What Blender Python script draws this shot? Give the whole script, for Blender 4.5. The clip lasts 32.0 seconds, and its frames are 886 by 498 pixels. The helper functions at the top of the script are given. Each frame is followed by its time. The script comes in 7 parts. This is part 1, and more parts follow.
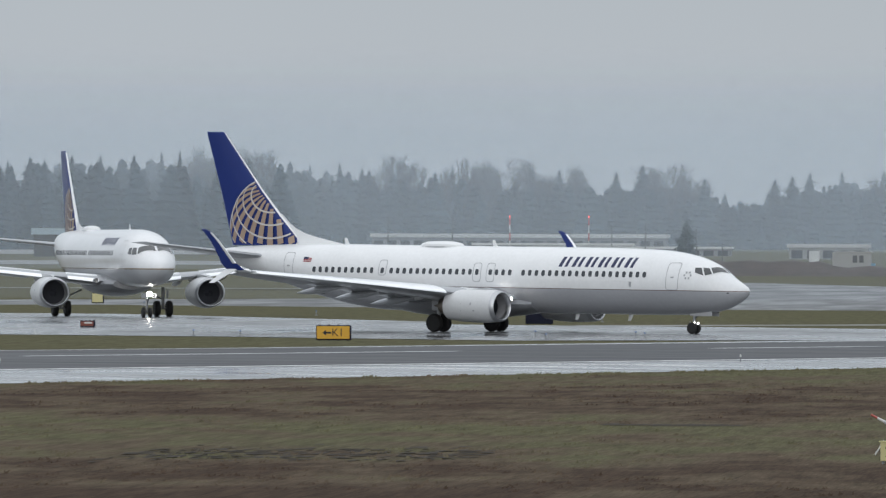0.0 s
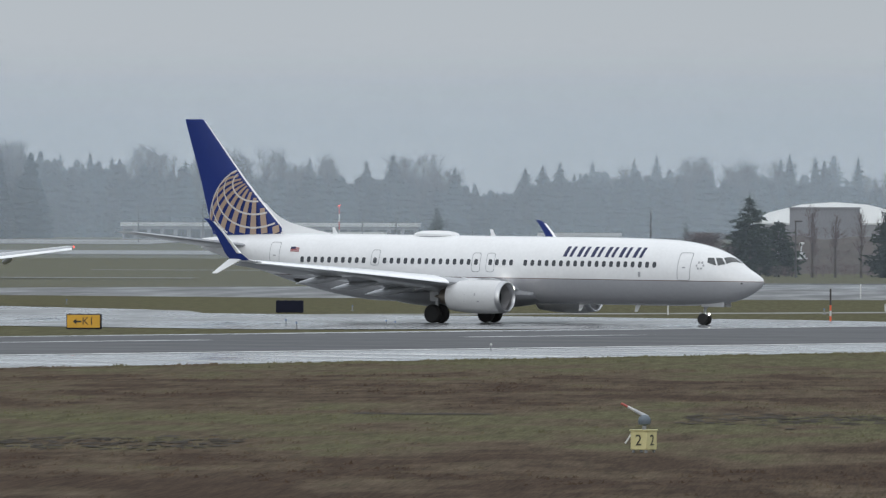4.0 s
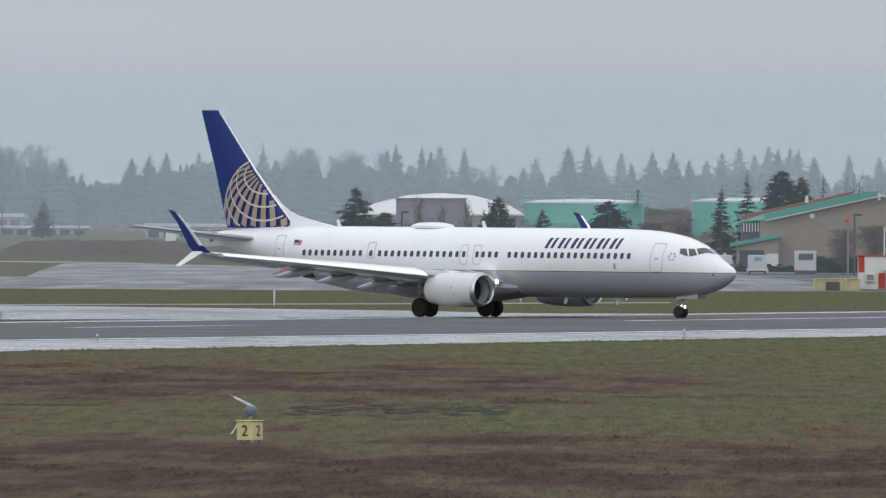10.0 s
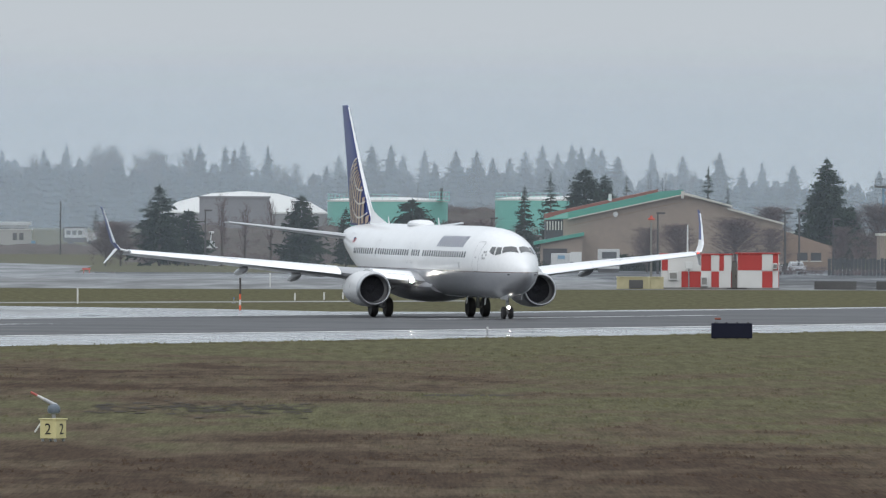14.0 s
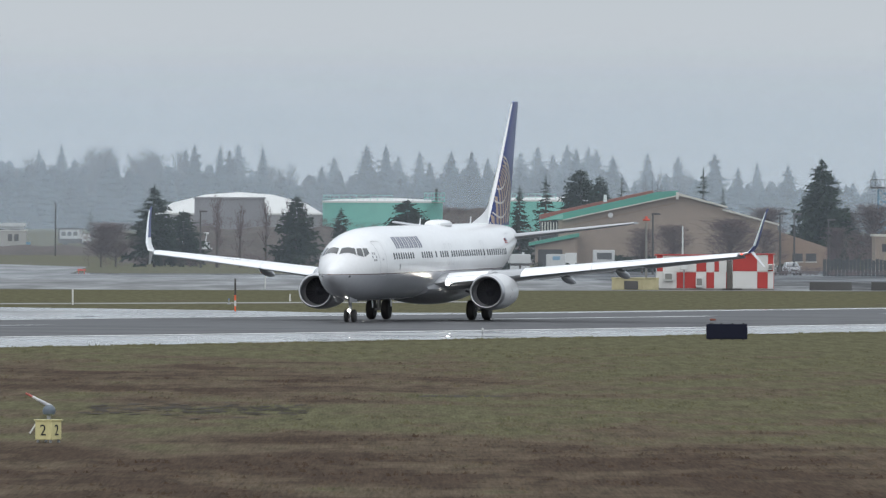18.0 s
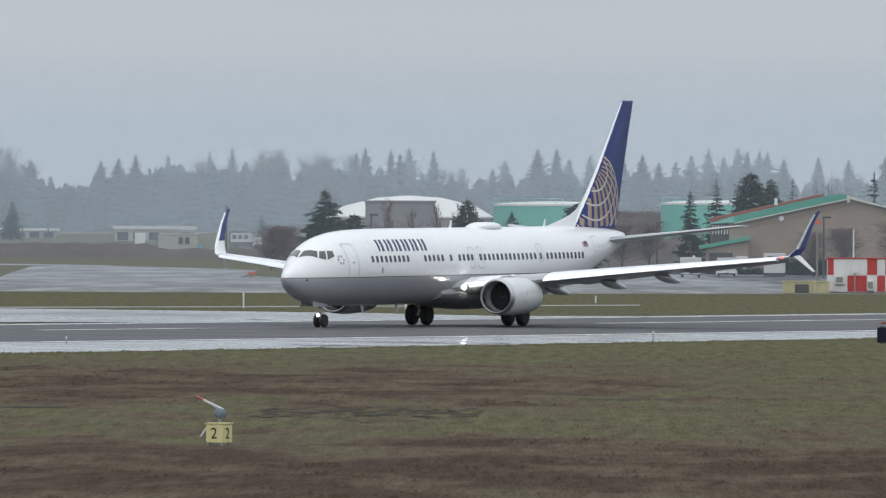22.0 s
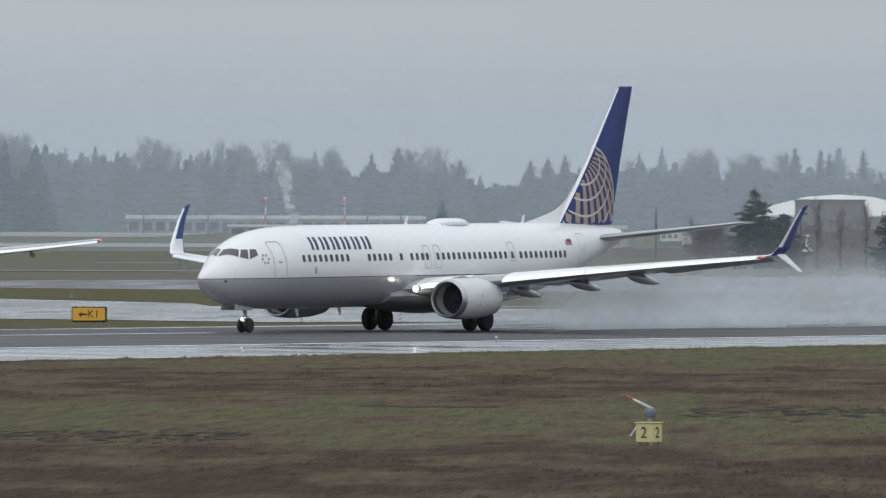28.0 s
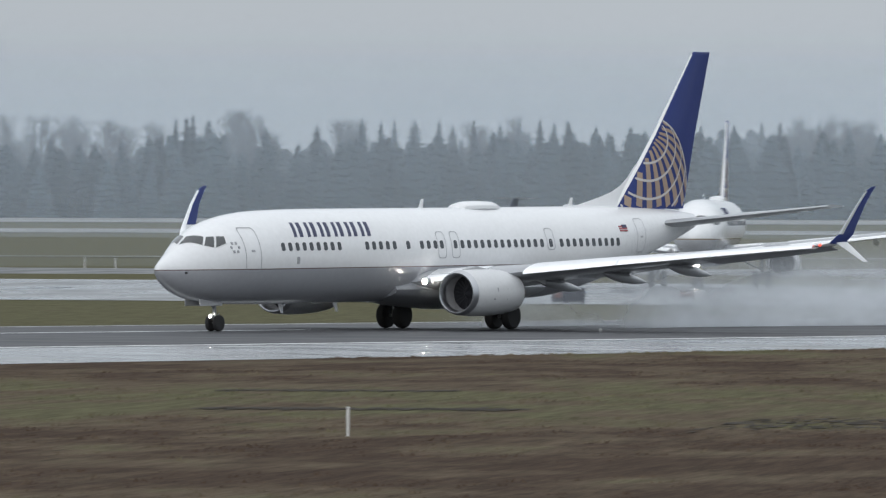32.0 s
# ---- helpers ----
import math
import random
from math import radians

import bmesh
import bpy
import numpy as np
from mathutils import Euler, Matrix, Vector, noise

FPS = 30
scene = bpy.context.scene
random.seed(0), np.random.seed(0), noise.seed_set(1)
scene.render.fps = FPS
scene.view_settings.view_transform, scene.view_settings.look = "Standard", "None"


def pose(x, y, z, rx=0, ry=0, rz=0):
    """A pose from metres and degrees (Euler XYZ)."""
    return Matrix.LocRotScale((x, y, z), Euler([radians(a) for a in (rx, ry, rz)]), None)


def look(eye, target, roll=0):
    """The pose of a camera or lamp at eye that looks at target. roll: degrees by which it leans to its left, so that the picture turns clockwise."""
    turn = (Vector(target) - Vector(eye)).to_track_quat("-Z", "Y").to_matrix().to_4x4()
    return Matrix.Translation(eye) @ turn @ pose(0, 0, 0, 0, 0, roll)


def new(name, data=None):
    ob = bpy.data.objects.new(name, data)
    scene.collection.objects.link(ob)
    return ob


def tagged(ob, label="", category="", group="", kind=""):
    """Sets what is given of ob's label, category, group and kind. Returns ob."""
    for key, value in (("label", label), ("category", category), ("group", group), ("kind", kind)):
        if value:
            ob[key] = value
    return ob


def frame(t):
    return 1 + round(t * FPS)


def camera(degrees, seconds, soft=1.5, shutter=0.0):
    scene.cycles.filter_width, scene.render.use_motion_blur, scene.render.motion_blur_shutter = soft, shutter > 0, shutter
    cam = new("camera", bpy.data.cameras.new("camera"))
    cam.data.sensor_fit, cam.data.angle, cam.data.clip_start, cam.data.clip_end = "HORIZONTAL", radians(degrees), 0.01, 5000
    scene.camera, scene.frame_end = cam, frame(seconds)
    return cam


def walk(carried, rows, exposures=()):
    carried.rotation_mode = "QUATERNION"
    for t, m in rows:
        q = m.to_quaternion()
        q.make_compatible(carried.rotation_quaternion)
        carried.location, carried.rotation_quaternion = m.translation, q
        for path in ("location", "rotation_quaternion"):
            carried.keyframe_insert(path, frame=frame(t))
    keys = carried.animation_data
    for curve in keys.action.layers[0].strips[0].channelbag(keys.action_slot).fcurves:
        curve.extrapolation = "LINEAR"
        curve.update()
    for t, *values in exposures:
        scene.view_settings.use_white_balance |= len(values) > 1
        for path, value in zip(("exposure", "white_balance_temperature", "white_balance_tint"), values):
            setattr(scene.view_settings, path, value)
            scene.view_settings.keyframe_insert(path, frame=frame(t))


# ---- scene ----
EYE = 5.28
cam = camera(4.988, 32.0, soft=1.3, shutter=0.3)
VIEW = [
    (0.0, 4.5498, -0.0186, -0.189),
    (0.5, 4.3887, -0.0198, -0.154),
    (1.0, 4.2237, -0.0243, -0.152),
    (1.5, 4.0500, -0.0305, -0.154),
    (2.0, 3.8669, -0.0369, -0.188),
    (2.5, 3.6866, -0.0478, -0.194),
    (3.0, 3.4988, -0.0606, -0.168),
    (3.5, 3.3224, -0.0688, -0.185),
    (5.5, 2.6025, -0.1008, -0.188),
    (6.0, 2.4290, -0.1032, -0.214),
    (6.5, 2.2498, -0.1068, -0.221),
    (7.0, 2.0696, -0.1105, -0.230),
    (7.5, 1.8802, -0.1124, -0.235),
    (8.0, 1.6950, -0.1153, -0.231),
    (8.5, 1.5072, -0.1165, -0.240),
    (9.0, 1.3199, -0.1171, -0.248),
    (9.5, 1.1224, -0.1205, -0.253),
    (10.0, 0.9271, -0.1220, -0.251),
    (10.5, 0.7305, -0.1236, -0.235),
    (11.0, 0.5491, -0.1262, -0.241),
    (11.5, 0.3889, -0.1263, -0.244),
    (12.0, 0.2399, -0.1263, -0.255),
    (12.5, 0.1115, -0.1264, -0.248),
    (13.0, -0.0000, -0.1266, -0.252),
    (13.5, -0.0974, -0.1266, -0.254),
    (14.0, -0.1801, -0.1270, -0.262),
    (14.5, -0.2480, -0.1270, -0.262),
    (16.5, -0.3076, -0.1267, -0.249),
    (17.0, -0.3014, -0.1265, -0.255),
    (17.5, -0.2733, -0.1239, -0.283),
    (18.0, -0.2078, -0.1215, -0.237),
    (18.5, -0.1266, -0.1191, -0.241),
    (19.0, -0.0483, -0.1174, -0.259),
    (19.5, 0.0431, -0.1161, -0.248),
    (20.0, 0.1753, -0.1114, -0.248),
    (20.5, 0.3329, -0.1087, -0.254),
    (21.0, 0.4923, -0.1069, -0.242),
    (21.5, 0.6260, -0.1064, -0.241),
    (22.0, 0.7538, -0.1069, -0.245),
    (22.5, 0.8830, -0.1034, -0.232),
    (23.0, 1.0206, -0.1030, -0.199),
    (23.5, 1.1718, -0.1024, -0.175),
    (24.0, 1.3324, -0.1015, -0.154),
    (24.5, 1.4883, -0.0996, -0.135),
    (25.0, 1.6581, -0.0993, -0.126),
    (25.5, 1.8550, -0.0967, -0.143),
    (27.5, 2.8603, -0.1041, -0.159),
    (28.0, 3.1732, -0.1191, -0.148),
    (28.5, 3.5648, -0.1438, -0.111),
    (29.0, 4.0005, -0.1560, -0.098),
    (29.5, 4.5077, -0.1695, -0.101),
    (30.0, 5.0153, -0.1893, -0.101),
    (30.5, 5.6019, -0.1949, -0.126),
    (31.0, 6.3165, -0.1863, -0.126),
    (31.5, 7.1202, -0.1879, -0.148),
    (32.0, 7.9301, -0.1971, -0.153),
]
walk(cam, [(t, pose(0, 0, EYE, 90 + pitch, lean, yaw)) for t, yaw, pitch, lean in VIEW],
     [(0.0, -0.1), (6.0, -0.05), (10.0, 0.0), (14.0, 0.12), (17.5, 0.15), (20.5, 0.1), (24.0, 0.0), (28.0, -0.1), (32.0, -0.06)])

# ---- sky and light: low overcast, brighter overhead ----
world = bpy.data.worlds.new("overcast")
scene.world = world
world.use_nodes = True
wn, wl = world.node_tree.nodes, world.node_tree.links
wn.clear()
w_out = wn.new("ShaderNodeOutputWorld")
w_bg = wn.new("ShaderNodeBackground")
w_sky = wn.new("ShaderNodeTexSky")
w_sky.sky_type = "NISHITA"
w_sky.sun_disc = False
w_sky.sun_elevation, w_sky.sun_rotation = radians(38), radians(200)
w_mix = wn.new("ShaderNodeMix")
w_mix.data_type = "RGBA"
w_mix.inputs[0].default_value = 0.06
w_tc = wn.new("ShaderNodeTexCoord")
w_sep = wn.new("ShaderNodeSeparateXYZ")
w_ramp = wn.new("ShaderNodeValToRGB")
CLOUD = [(0.0, (0.372, 0.417, 0.482)), (0.0949, (0.412, 0.456, 0.518)), (0.1414, (0.408, 0.451, 0.512)), (0.1732, (0.395, 0.437, 0.495)), (0.5, (0.62, 0.67, 0.72)), (1.0, (1.25, 1.3, 1.35))]
w_ramp.color_ramp.elements.remove(w_ramp.color_ramp.elements[1])
for i, (at, c) in enumerate(CLOUD):
    e = w_ramp.color_ramp.elements[0] if i == 0 else w_ramp.color_ramp.elements.new(at)
    e.position, e.color = at, (*c, 1)
w_noise = wn.new("ShaderNodeTexNoise")
w_noise.inputs["Scale"].default_value = 7
w_noise.inputs["Detail"].default_value = 4
w_map = wn.new("ShaderNodeMapRange")
w_map.inputs[3].default_value, w_map.inputs[4].default_value = 0.93, 1.07
w_mul = wn.new("ShaderNodeMix")
w_mul.data_type, w_mul.blend_type = "RGBA", "MULTIPLY"
w_mul.inputs[0].default_value = 1.0
wl.new(w_tc.outputs["Generated"], w_sep.inputs[0])
wl.new(w_tc.outputs["Generated"], w_noise.inputs["Vector"])
w_up, w_root = wn.new("ShaderNodeMath"), wn.new("ShaderNodeMath")
w_up.operation, w_root.operation = "MAXIMUM", "SQRT"
w_up.inputs[1].default_value = 0.0
wl.new(w_sep.outputs[2], w_up.inputs[0])
wl.new(w_up.outputs[0], w_root.inputs[0])
wl.new(w_root.outputs[0], w_ramp.inputs[0])
wl.new(w_noise.outputs["Fac"], w_map.inputs[0])
wl.new(w_ramp.outputs[0], w_mul.inputs[6])
wl.new(w_map.outputs[0], w_mul.inputs[7])
wl.new(w_mul.outputs[2], w_mix.inputs[6])
wl.new(w_sky.outputs[0], w_mix.inputs[7])
w_mix.inputs[0].default_value = 0.015
wl.new(w_mix.outputs[2], w_bg.inputs[0])
w_bg.inputs[1].default_value = 1.0
wl.new(w_bg.outputs[0], w_out.inputs[0])

sun_data = bpy.data.lights.new("sun", "SUN")
sun_data.energy, sun_data.angle, sun_data.color = 0.5, radians(40), (1.0, 0.97, 0.93)
sun = new("sun", sun_data)
sun.matrix_basis = look((-60, -200, 180), (0, 500, 0))


# ---- materials ----
def material(name, color, rough=0.6, metal=0.0, var=0.12, scale=2.0, fine=30.0, bump=0.0, coat=0.0, spec=0.5, emit=0.0, ecolor=None):
    """Principled paint or stuff with patchy stains and fine grain in object space."""
    m = bpy.data.materials.new(name)
    m.use_nodes = True
    n, l = m.node_tree.nodes, m.node_tree.links
    b = n["Principled BSDF"]
    b.inputs["Roughness"].default_value, b.inputs["Metallic"].default_value = rough, metal
    b.inputs["Coat Weight"].default_value = coat
    b.inputs["Specular IOR Level"].default_value = spec
    tc = n.new("ShaderNodeTexCoord")
    big, small = n.new("ShaderNodeTexNoise"), n.new("ShaderNodeTexNoise")
    big.inputs["Scale"].default_value, small.inputs["Scale"].default_value = scale, fine
    big.inputs["Detail"].default_value = 5
    add = n.new("ShaderNodeMath")
    add.operation = "ADD"
    rng = n.new("ShaderNodeMapRange")
    rng.inputs[1].default_value, rng.inputs[2].default_value = 0.6, 1.4
    rng.inputs[3].default_value, rng.inputs[4].default_value = 1 - var, 1 + var
    mul = n.new("ShaderNodeMix")
    mul.data_type, mul.blend_type = "RGBA", "MULTIPLY"
    mul.inputs[0].default_value = 1.0
    mul.inputs[6].default_value = (*color, 1)
    for x in (big, small):
        l.new(tc.outputs["Object"], x.inputs["Vector"])
    l.new(big.outputs["Fac"], add.inputs[0])
    l.new(small.outputs["Fac"], add.inputs[1])
    l.new(add.outputs[0], rng.inputs[0])
    l.new(rng.outputs[0], mul.inputs[7])
    l.new(mul.outputs[2], b.inputs["Base Color"])
    if bump:
        bp = n.new("ShaderNodeBump")
        bp.inputs["Strength"].default_value = bump
        bp.inputs["Distance"].default_value = 0.05
        l.new(small.outputs["Fac"], bp.inputs["Height"])
        l.new(bp.outputs[0], b.inputs["Normal"])
    if emit:
        b.inputs["Emission Color"].default_value = (*(ecolor or color), 1)
        b.inputs["Emission Strength"].default_value = emit
    return m


def two_tone(name, top, low, line, z_line, rough=0.25):
    """Fuselage paint: one colour above a waterline, another below, a thin stripe between."""
    m = material(name, top, rough, var=0.05, scale=0.5, fine=5, coat=0.3)
    n, l = m.node_tree.nodes, m.node_tree.links
    b = n["Principled BSDF"]
    tc = [x for x in n if x.type == "TEX_COORD"][0]
    old = b.inputs["Base Color"].links[0].from_socket
    sep = n.new("ShaderNodeSeparateXYZ")
    ramp = n.new("ShaderNodeValToRGB")
    ramp.color_ramp.interpolation = "CONSTANT"
    k = z_line / 10
    ramp.color_ramp.elements[0].color = (*low, 1)
    ramp.color_ramp.elements[1].position, ramp.color_ramp.elements[1].color = k - 0.003, (*line, 1)
    e = ramp.color_ramp.elements.new(k + 0.003)
    e.color = (*top, 1)
    dv = n.new("ShaderNodeMath")
    dv.operation = "DIVIDE"
    dv.inputs[1].default_value = 10
    l.new(tc.outputs["Object"], sep.inputs[0])
    l.new(sep.outputs[2], dv.inputs[0])
    l.new(dv.outputs[0], ramp.inputs[0])
    mul = old.node
    l.new(ramp.outputs[0], mul.inputs[6])
    return m


WHITE = material("white_paint", (0.78, 0.79, 0.80), 0.28, var=0.03, scale=0.6, fine=6, coat=0.3)
BODY = two_tone("fuselage_paint", (0.79, 0.80, 0.81), (0.37, 0.38, 0.405), (0.13, 0.075, 0.065), 2.74)
GREY = material("grey_paint", (0.46, 0.47, 0.49), 0.35, var=0.06, scale=1.2, fine=9, coat=0.2)
FAIRING = material("belly_grey_paint", (0.27, 0.28, 0.30), 0.38, var=0.08, scale=1.0, fine=8, coat=0.2)
WING = material("wing_grey_paint", (0.37, 0.385, 0.41), 0.28, var=0.08, scale=0.9, fine=7, coat=0.5)
SLAT = material("bare_leading_edge", (0.90, 0.91, 0.92), 0.33, metal=1.0, var=0.04, scale=0.8, fine=6)
SILVER = material("polished_aluminium", (0.50, 0.51, 0.53), 0.36, metal=1.0, var=0.04)
BLUE = material("deep_blue_paint", (0.012, 0.03, 0.17), 0.35, var=0.06, scale=0.8, fine=8, spec=0.25, coat=0.25)
GOLD = material("gold_paint", (0.36, 0.265, 0.20), 0.4, var=0.05)
HOOP = material("hoop_grey_paint", (0.55, 0.53, 0.52), 0.4, var=0.04)
GLASS = material("dark_window_glass", (0.045, 0.05, 0.055), 0.08, var=0.1, coat=0.6)
CABIN = material("cabin_window_glass", (0.05, 0.055, 0.065), 0.2, var=0.15, scale=3)
TYRE = material("tyre_rubber", (0.018, 0.018, 0.019), 0.7, var=0.2, bump=0.2)
STEEL = material("gear_steel", (0.30, 0.31, 0.32), 0.4, metal=0.6)
DARK = material("dark_cavity", (0.02, 0.02, 0.022), 0.6)
FAN = material("fan_titanium", (0.030, 0.032, 0.040), 0.55, metal=0.2)
LINER = material("intake_liner", (0.30, 0.30, 0.31), 0.6, var=0.15)
HOT = material("exhaust_metal", (0.22, 0.19, 0.16), 0.4, metal=0.9)
COWL = material("cowl_paint", (0.62, 0.63, 0.64), 0.32, var=0.06, scale=0.9, fine=7, coat=0.2)
INKBLUE = material("dark_blue_lettering", (0.012, 0.018, 0.075), 0.4, var=0.05)
FLAG = material("flag_red_paint", (0.36, 0.07, 0.08), 0.5)
SEAM = material("panel_seam", (0.34, 0.35, 0.37), 0.5)
LAMP = material("landing_lamp", (1, 0.97, 0.9), 0.3, emit=60, ecolor=(1, 0.95, 0.86))
DULL_LAMP = material("unlit_lamp_glass", (0.45, 0.46, 0.47), 0.15, coat=0.5)
REDLAMP = material("red_beacon", (0.8, 0.05, 0.03), 0.3, emit=3, ecolor=(1, 0.08, 0.05))


# ---- mesh helpers ----
def mesh_of(name, bm, mat, smooth=True):
    me = bpy.data.meshes.new(name)
    bmesh.ops.recalc_face_normals(bm, faces=bm.faces)
    bm.to_mesh(me)
    bm.free()
    for x in mat if isinstance(mat, (list, tuple)) else (mat,):
        me.materials.append(x)
    if smooth:
        me.shade_smooth()
        me.set_sharp_from_angle(angle=radians(38))
    return me


def part(name, bm, mat, parent=None, label="", smooth=True, m=None):
    ob = new(name, mesh_of(name, bm, mat, smooth) if isinstance(bm, bmesh.types.BMesh) else bm)
    ob.parent = parent
    if m is not None:
        ob.matrix_basis = m
    if label:
        tagged(ob, label)
    return ob


def thing(name, label, category, m=None, group="", kind=""):
    e = new(name)
    e.empty_display_size = 0.3
    if m is not None:
        e.matrix_basis = m
    return tagged(e, label, category, group, kind)


def box(bm, x, y, z, sx, sy, sz, m=None, bevel=0.0):
    r = bmesh.ops.create_cube(bm, size=1.0)
    mat = Matrix.Translation((x, y, z)) @ Matrix.Diagonal((sx, sy, sz, 1))
    bmesh.ops.transform(bm, matrix=(m @ mat) if m is not None else mat, verts=r["verts"])
    if bevel:
        es = {e for v in r["verts"] for e in v.link_edges}
        bmesh.ops.bevel(bm, geom=list(es), offset=bevel, segments=1, affect="EDGES")
    return bm


def tube(bm, a, b, r0, r1=None, n=12):
    a, b = Vector(a), Vector(b)
    r1 = r0 if r1 is None else r1
    q = (b - a).to_track_quat("Z", "Y").to_matrix().to_4x4()
    bmesh.ops.create_cone(bm, cap_ends=True, segments=n, radius1=r0, radius2=r1, depth=(b - a).length,
                          matrix=Matrix.Translation((a + b) / 2) @ q)
    return bm


def loft(bm, rings, caps=True):
    vs = [[bm.verts.new(p) for p in r] for r in rings]
    k = len(vs[0])
    for a, b in zip(vs, vs[1:]):
        for i in range(k):
            bm.faces.new((a[i], a[(i + 1) % k], b[(i + 1) % k], b[i]))
    if caps:
        bm.faces.new(vs[0][::-1])
        bm.faces.new(vs[-1])
    return bm


def spin(bm, profile, axis_at=(0, 0, 0), n=28, flat=1.0):
    """A body of revolution about x: profile rows of (x, radius)."""
    ax, ay, az = axis_at
    return loft(bm, [[(ax + x, ay + r * math.cos(t), az + r * math.sin(t) * (flat if math.sin(t) < 0 else 1))
                      for t in (2 * math.pi * i / n for i in range(n))] for x, r in profile])


def foil(le, te, thick, up=(0, 0, 1), n=9):
    """A wing section from leading to trailing edge."""
    le, te, up = Vector(le), Vector(te), Vector(up)
    c = (te - le).length
    pts = []
    for side in (1, -1):
        us = [0.5 - 0.5 * math.cos(math.pi * i / n) for i in range(n + 1)]
        us = us if side == 1 else us[::-1][1:-1]
        for u in us:
            y = 5 * thick * (0.2969 * math.sqrt(u) - 0.126 * u - 0.3516 * u * u + 0.2843 * u ** 3 - 0.1036 * u ** 4)
            pts.append(le + (te - le) * u + up * (side * y * c * (1.15 if side == 1 else 0.85)))
    return pts


def nose_strip(le, te, thick, up):
    """The front of a wing section, as a shell over it."""
    f = foil(le, te, thick, up, 6)
    return f[:3] + [f[-2], f[-1]]


def slab(bm, pts, z0, z1):
    """A flat plate with a given outline."""
    return loft(bm, [[(x, y, z0) for x, y in pts], [(x, y, z1) for x, y in pts]])


# ---- airliners ----
class Hull:
    """A fuselage skin: stations of x, top, bottom, half width."""

    def __init__(self, rows):
        a = np.array(rows)
        xs = np.concatenate([np.linspace(a[0, 0], a[0, 0] - 6, 40), np.linspace(a[0, 0] - 6.6, a[-1, 0], 50)])
        self.a, self.xs = a[::-1], xs

    def at(self, x):
        a = self.a
        i = int(np.clip(np.searchsorted(a[:, 0], x) - 1, 0, len(a) - 2))
        p0, p1, p2, p3 = a[max(i - 1, 0)], a[i], a[i + 1], a[min(i + 2, len(a) - 1)]
        h = p2[0] - p1[0]
        u = min(max((x - p1[0]) / h, 0), 1)
        m1 = (p2[1:] - p0[1:]) / (p2[0] - p0[0]) * h
        m2 = (p3[1:] - p1[1:]) / (p3[0] - p1[0]) * h
        return (2 * u ** 3 - 3 * u * u + 1) * p1[1:] + (u ** 3 - 2 * u * u + u) * m1 + (3 * u * u - 2 * u ** 3) * p2[1:] + (u ** 3 - u * u) * m2

    def side(self, x, z):
        top, bot, hw = self.at(x)
        zc, hh = (top + bot) / 2, (top - bot) / 2
        k = max(0.0, 1 - ((z - zc) / hh) ** 2)
        return hw * math.sqrt(k)

    def point(self, x, z, sgn, off=0.0):
        y = self.side(x, z)
        top, bot, hw = self.at(x)
        zc, hh = (top + bot) / 2, (top - bot) / 2
        nrm = Vector((0, y / hw ** 2, (z - zc) / hh ** 2)).normalized()
        return Vector((x, sgn * (y + off * nrm.y), z + off * nrm.z))

    def skin(self, n=44):
        bm = bmesh.new()
        rings = []
        for x in self.xs:
            top, bot, hw = self.at(x)
            zc, hh = (top + bot) / 2, (top - bot) / 2
            rings.append([(x, hw * math.cos(t), zc + hh * math.sin(t)) for t in (2 * math.pi * (i + 0.5) / n for i in range(n))])
        return loft(bm, rings)

    def patch(self, bm, quad, sgn, nx=3, nz=3, off=0.012):
        """A plate on the skin; quad: four (x, z) corners in order."""
        (ax, az), (bx, bz), (cx, cz), (dx, dz) = quad
        g = []
        for i in range(nx + 1):
            u = i / nx
            row = []
            for j in range(nz + 1):
                v = j / nz
                x = (ax * (1 - u) + bx * u) * (1 - v) + (dx * (1 - u) + cx * u) * v
                z = (az * (1 - u) + bz * u) * (1 - v) + (dz * (1 - u) + cz * u) * v
                row.append((bm.verts.new(self.point(x, z, sgn, off)), bm.verts.new(self.point(x, z, sgn, -0.02))))
            g.append(row)
        for i in range(nx):
            for j in range(nz):
                bm.faces.new([g[i][j][0], g[i + 1][j][0], g[i + 1][j + 1][0], g[i][j + 1][0]])
        rim = [g[i][0] for i in range(nx)] + [g[nx][j] for j in range(nz)] + [g[i][nz] for i in range(nx, 0, -1)] + [g[0][j] for j in range(nz, 0, -1)]
        for p, q in zip(rim, rim[1:] + rim[:1]):
            bm.faces.new((p[0], q[0], q[1], p[1]))
        return bm

    def angle(self, x, z):
        top, bot, hw = self.at(x)
        return math.asin(max(-1.0, min(1.0, (2 * z - top - bot) / (top - bot))))

    def pane(self, quad, sgn, n=6, off=0.015):
        """A windshield pane by corners of (x, z); it bends round the crown of the nose."""
        c = [(x, self.angle(x, z) if z else radians(86.5)) for x, z in quad]
        bm, g = bmesh.new(), []
        for i in range(n + 1):
            u, row = i / n, []
            for j in range(n + 1):
                v = j / n
                x, a = ((c[0][k] * (1 - u) + c[1][k] * u) * (1 - v) + (c[3][k] * (1 - u) + c[2][k] * u) * v for k in (0, 1))
                top, bot, hw = self.at(x)
                zc, hh = (top + bot) / 2, (top - bot) / 2
                row.append(bm.verts.new((x + off * 0.6, sgn * (hw + off) * math.cos(a), zc + (hh + off) * math.sin(a))))
            g.append(row)
        for i in range(n):
            for j in range(n):
                bm.faces.new([g[i][j], g[i + 1][j], g[i + 1][j + 1], g[i][j + 1]])
        return bm

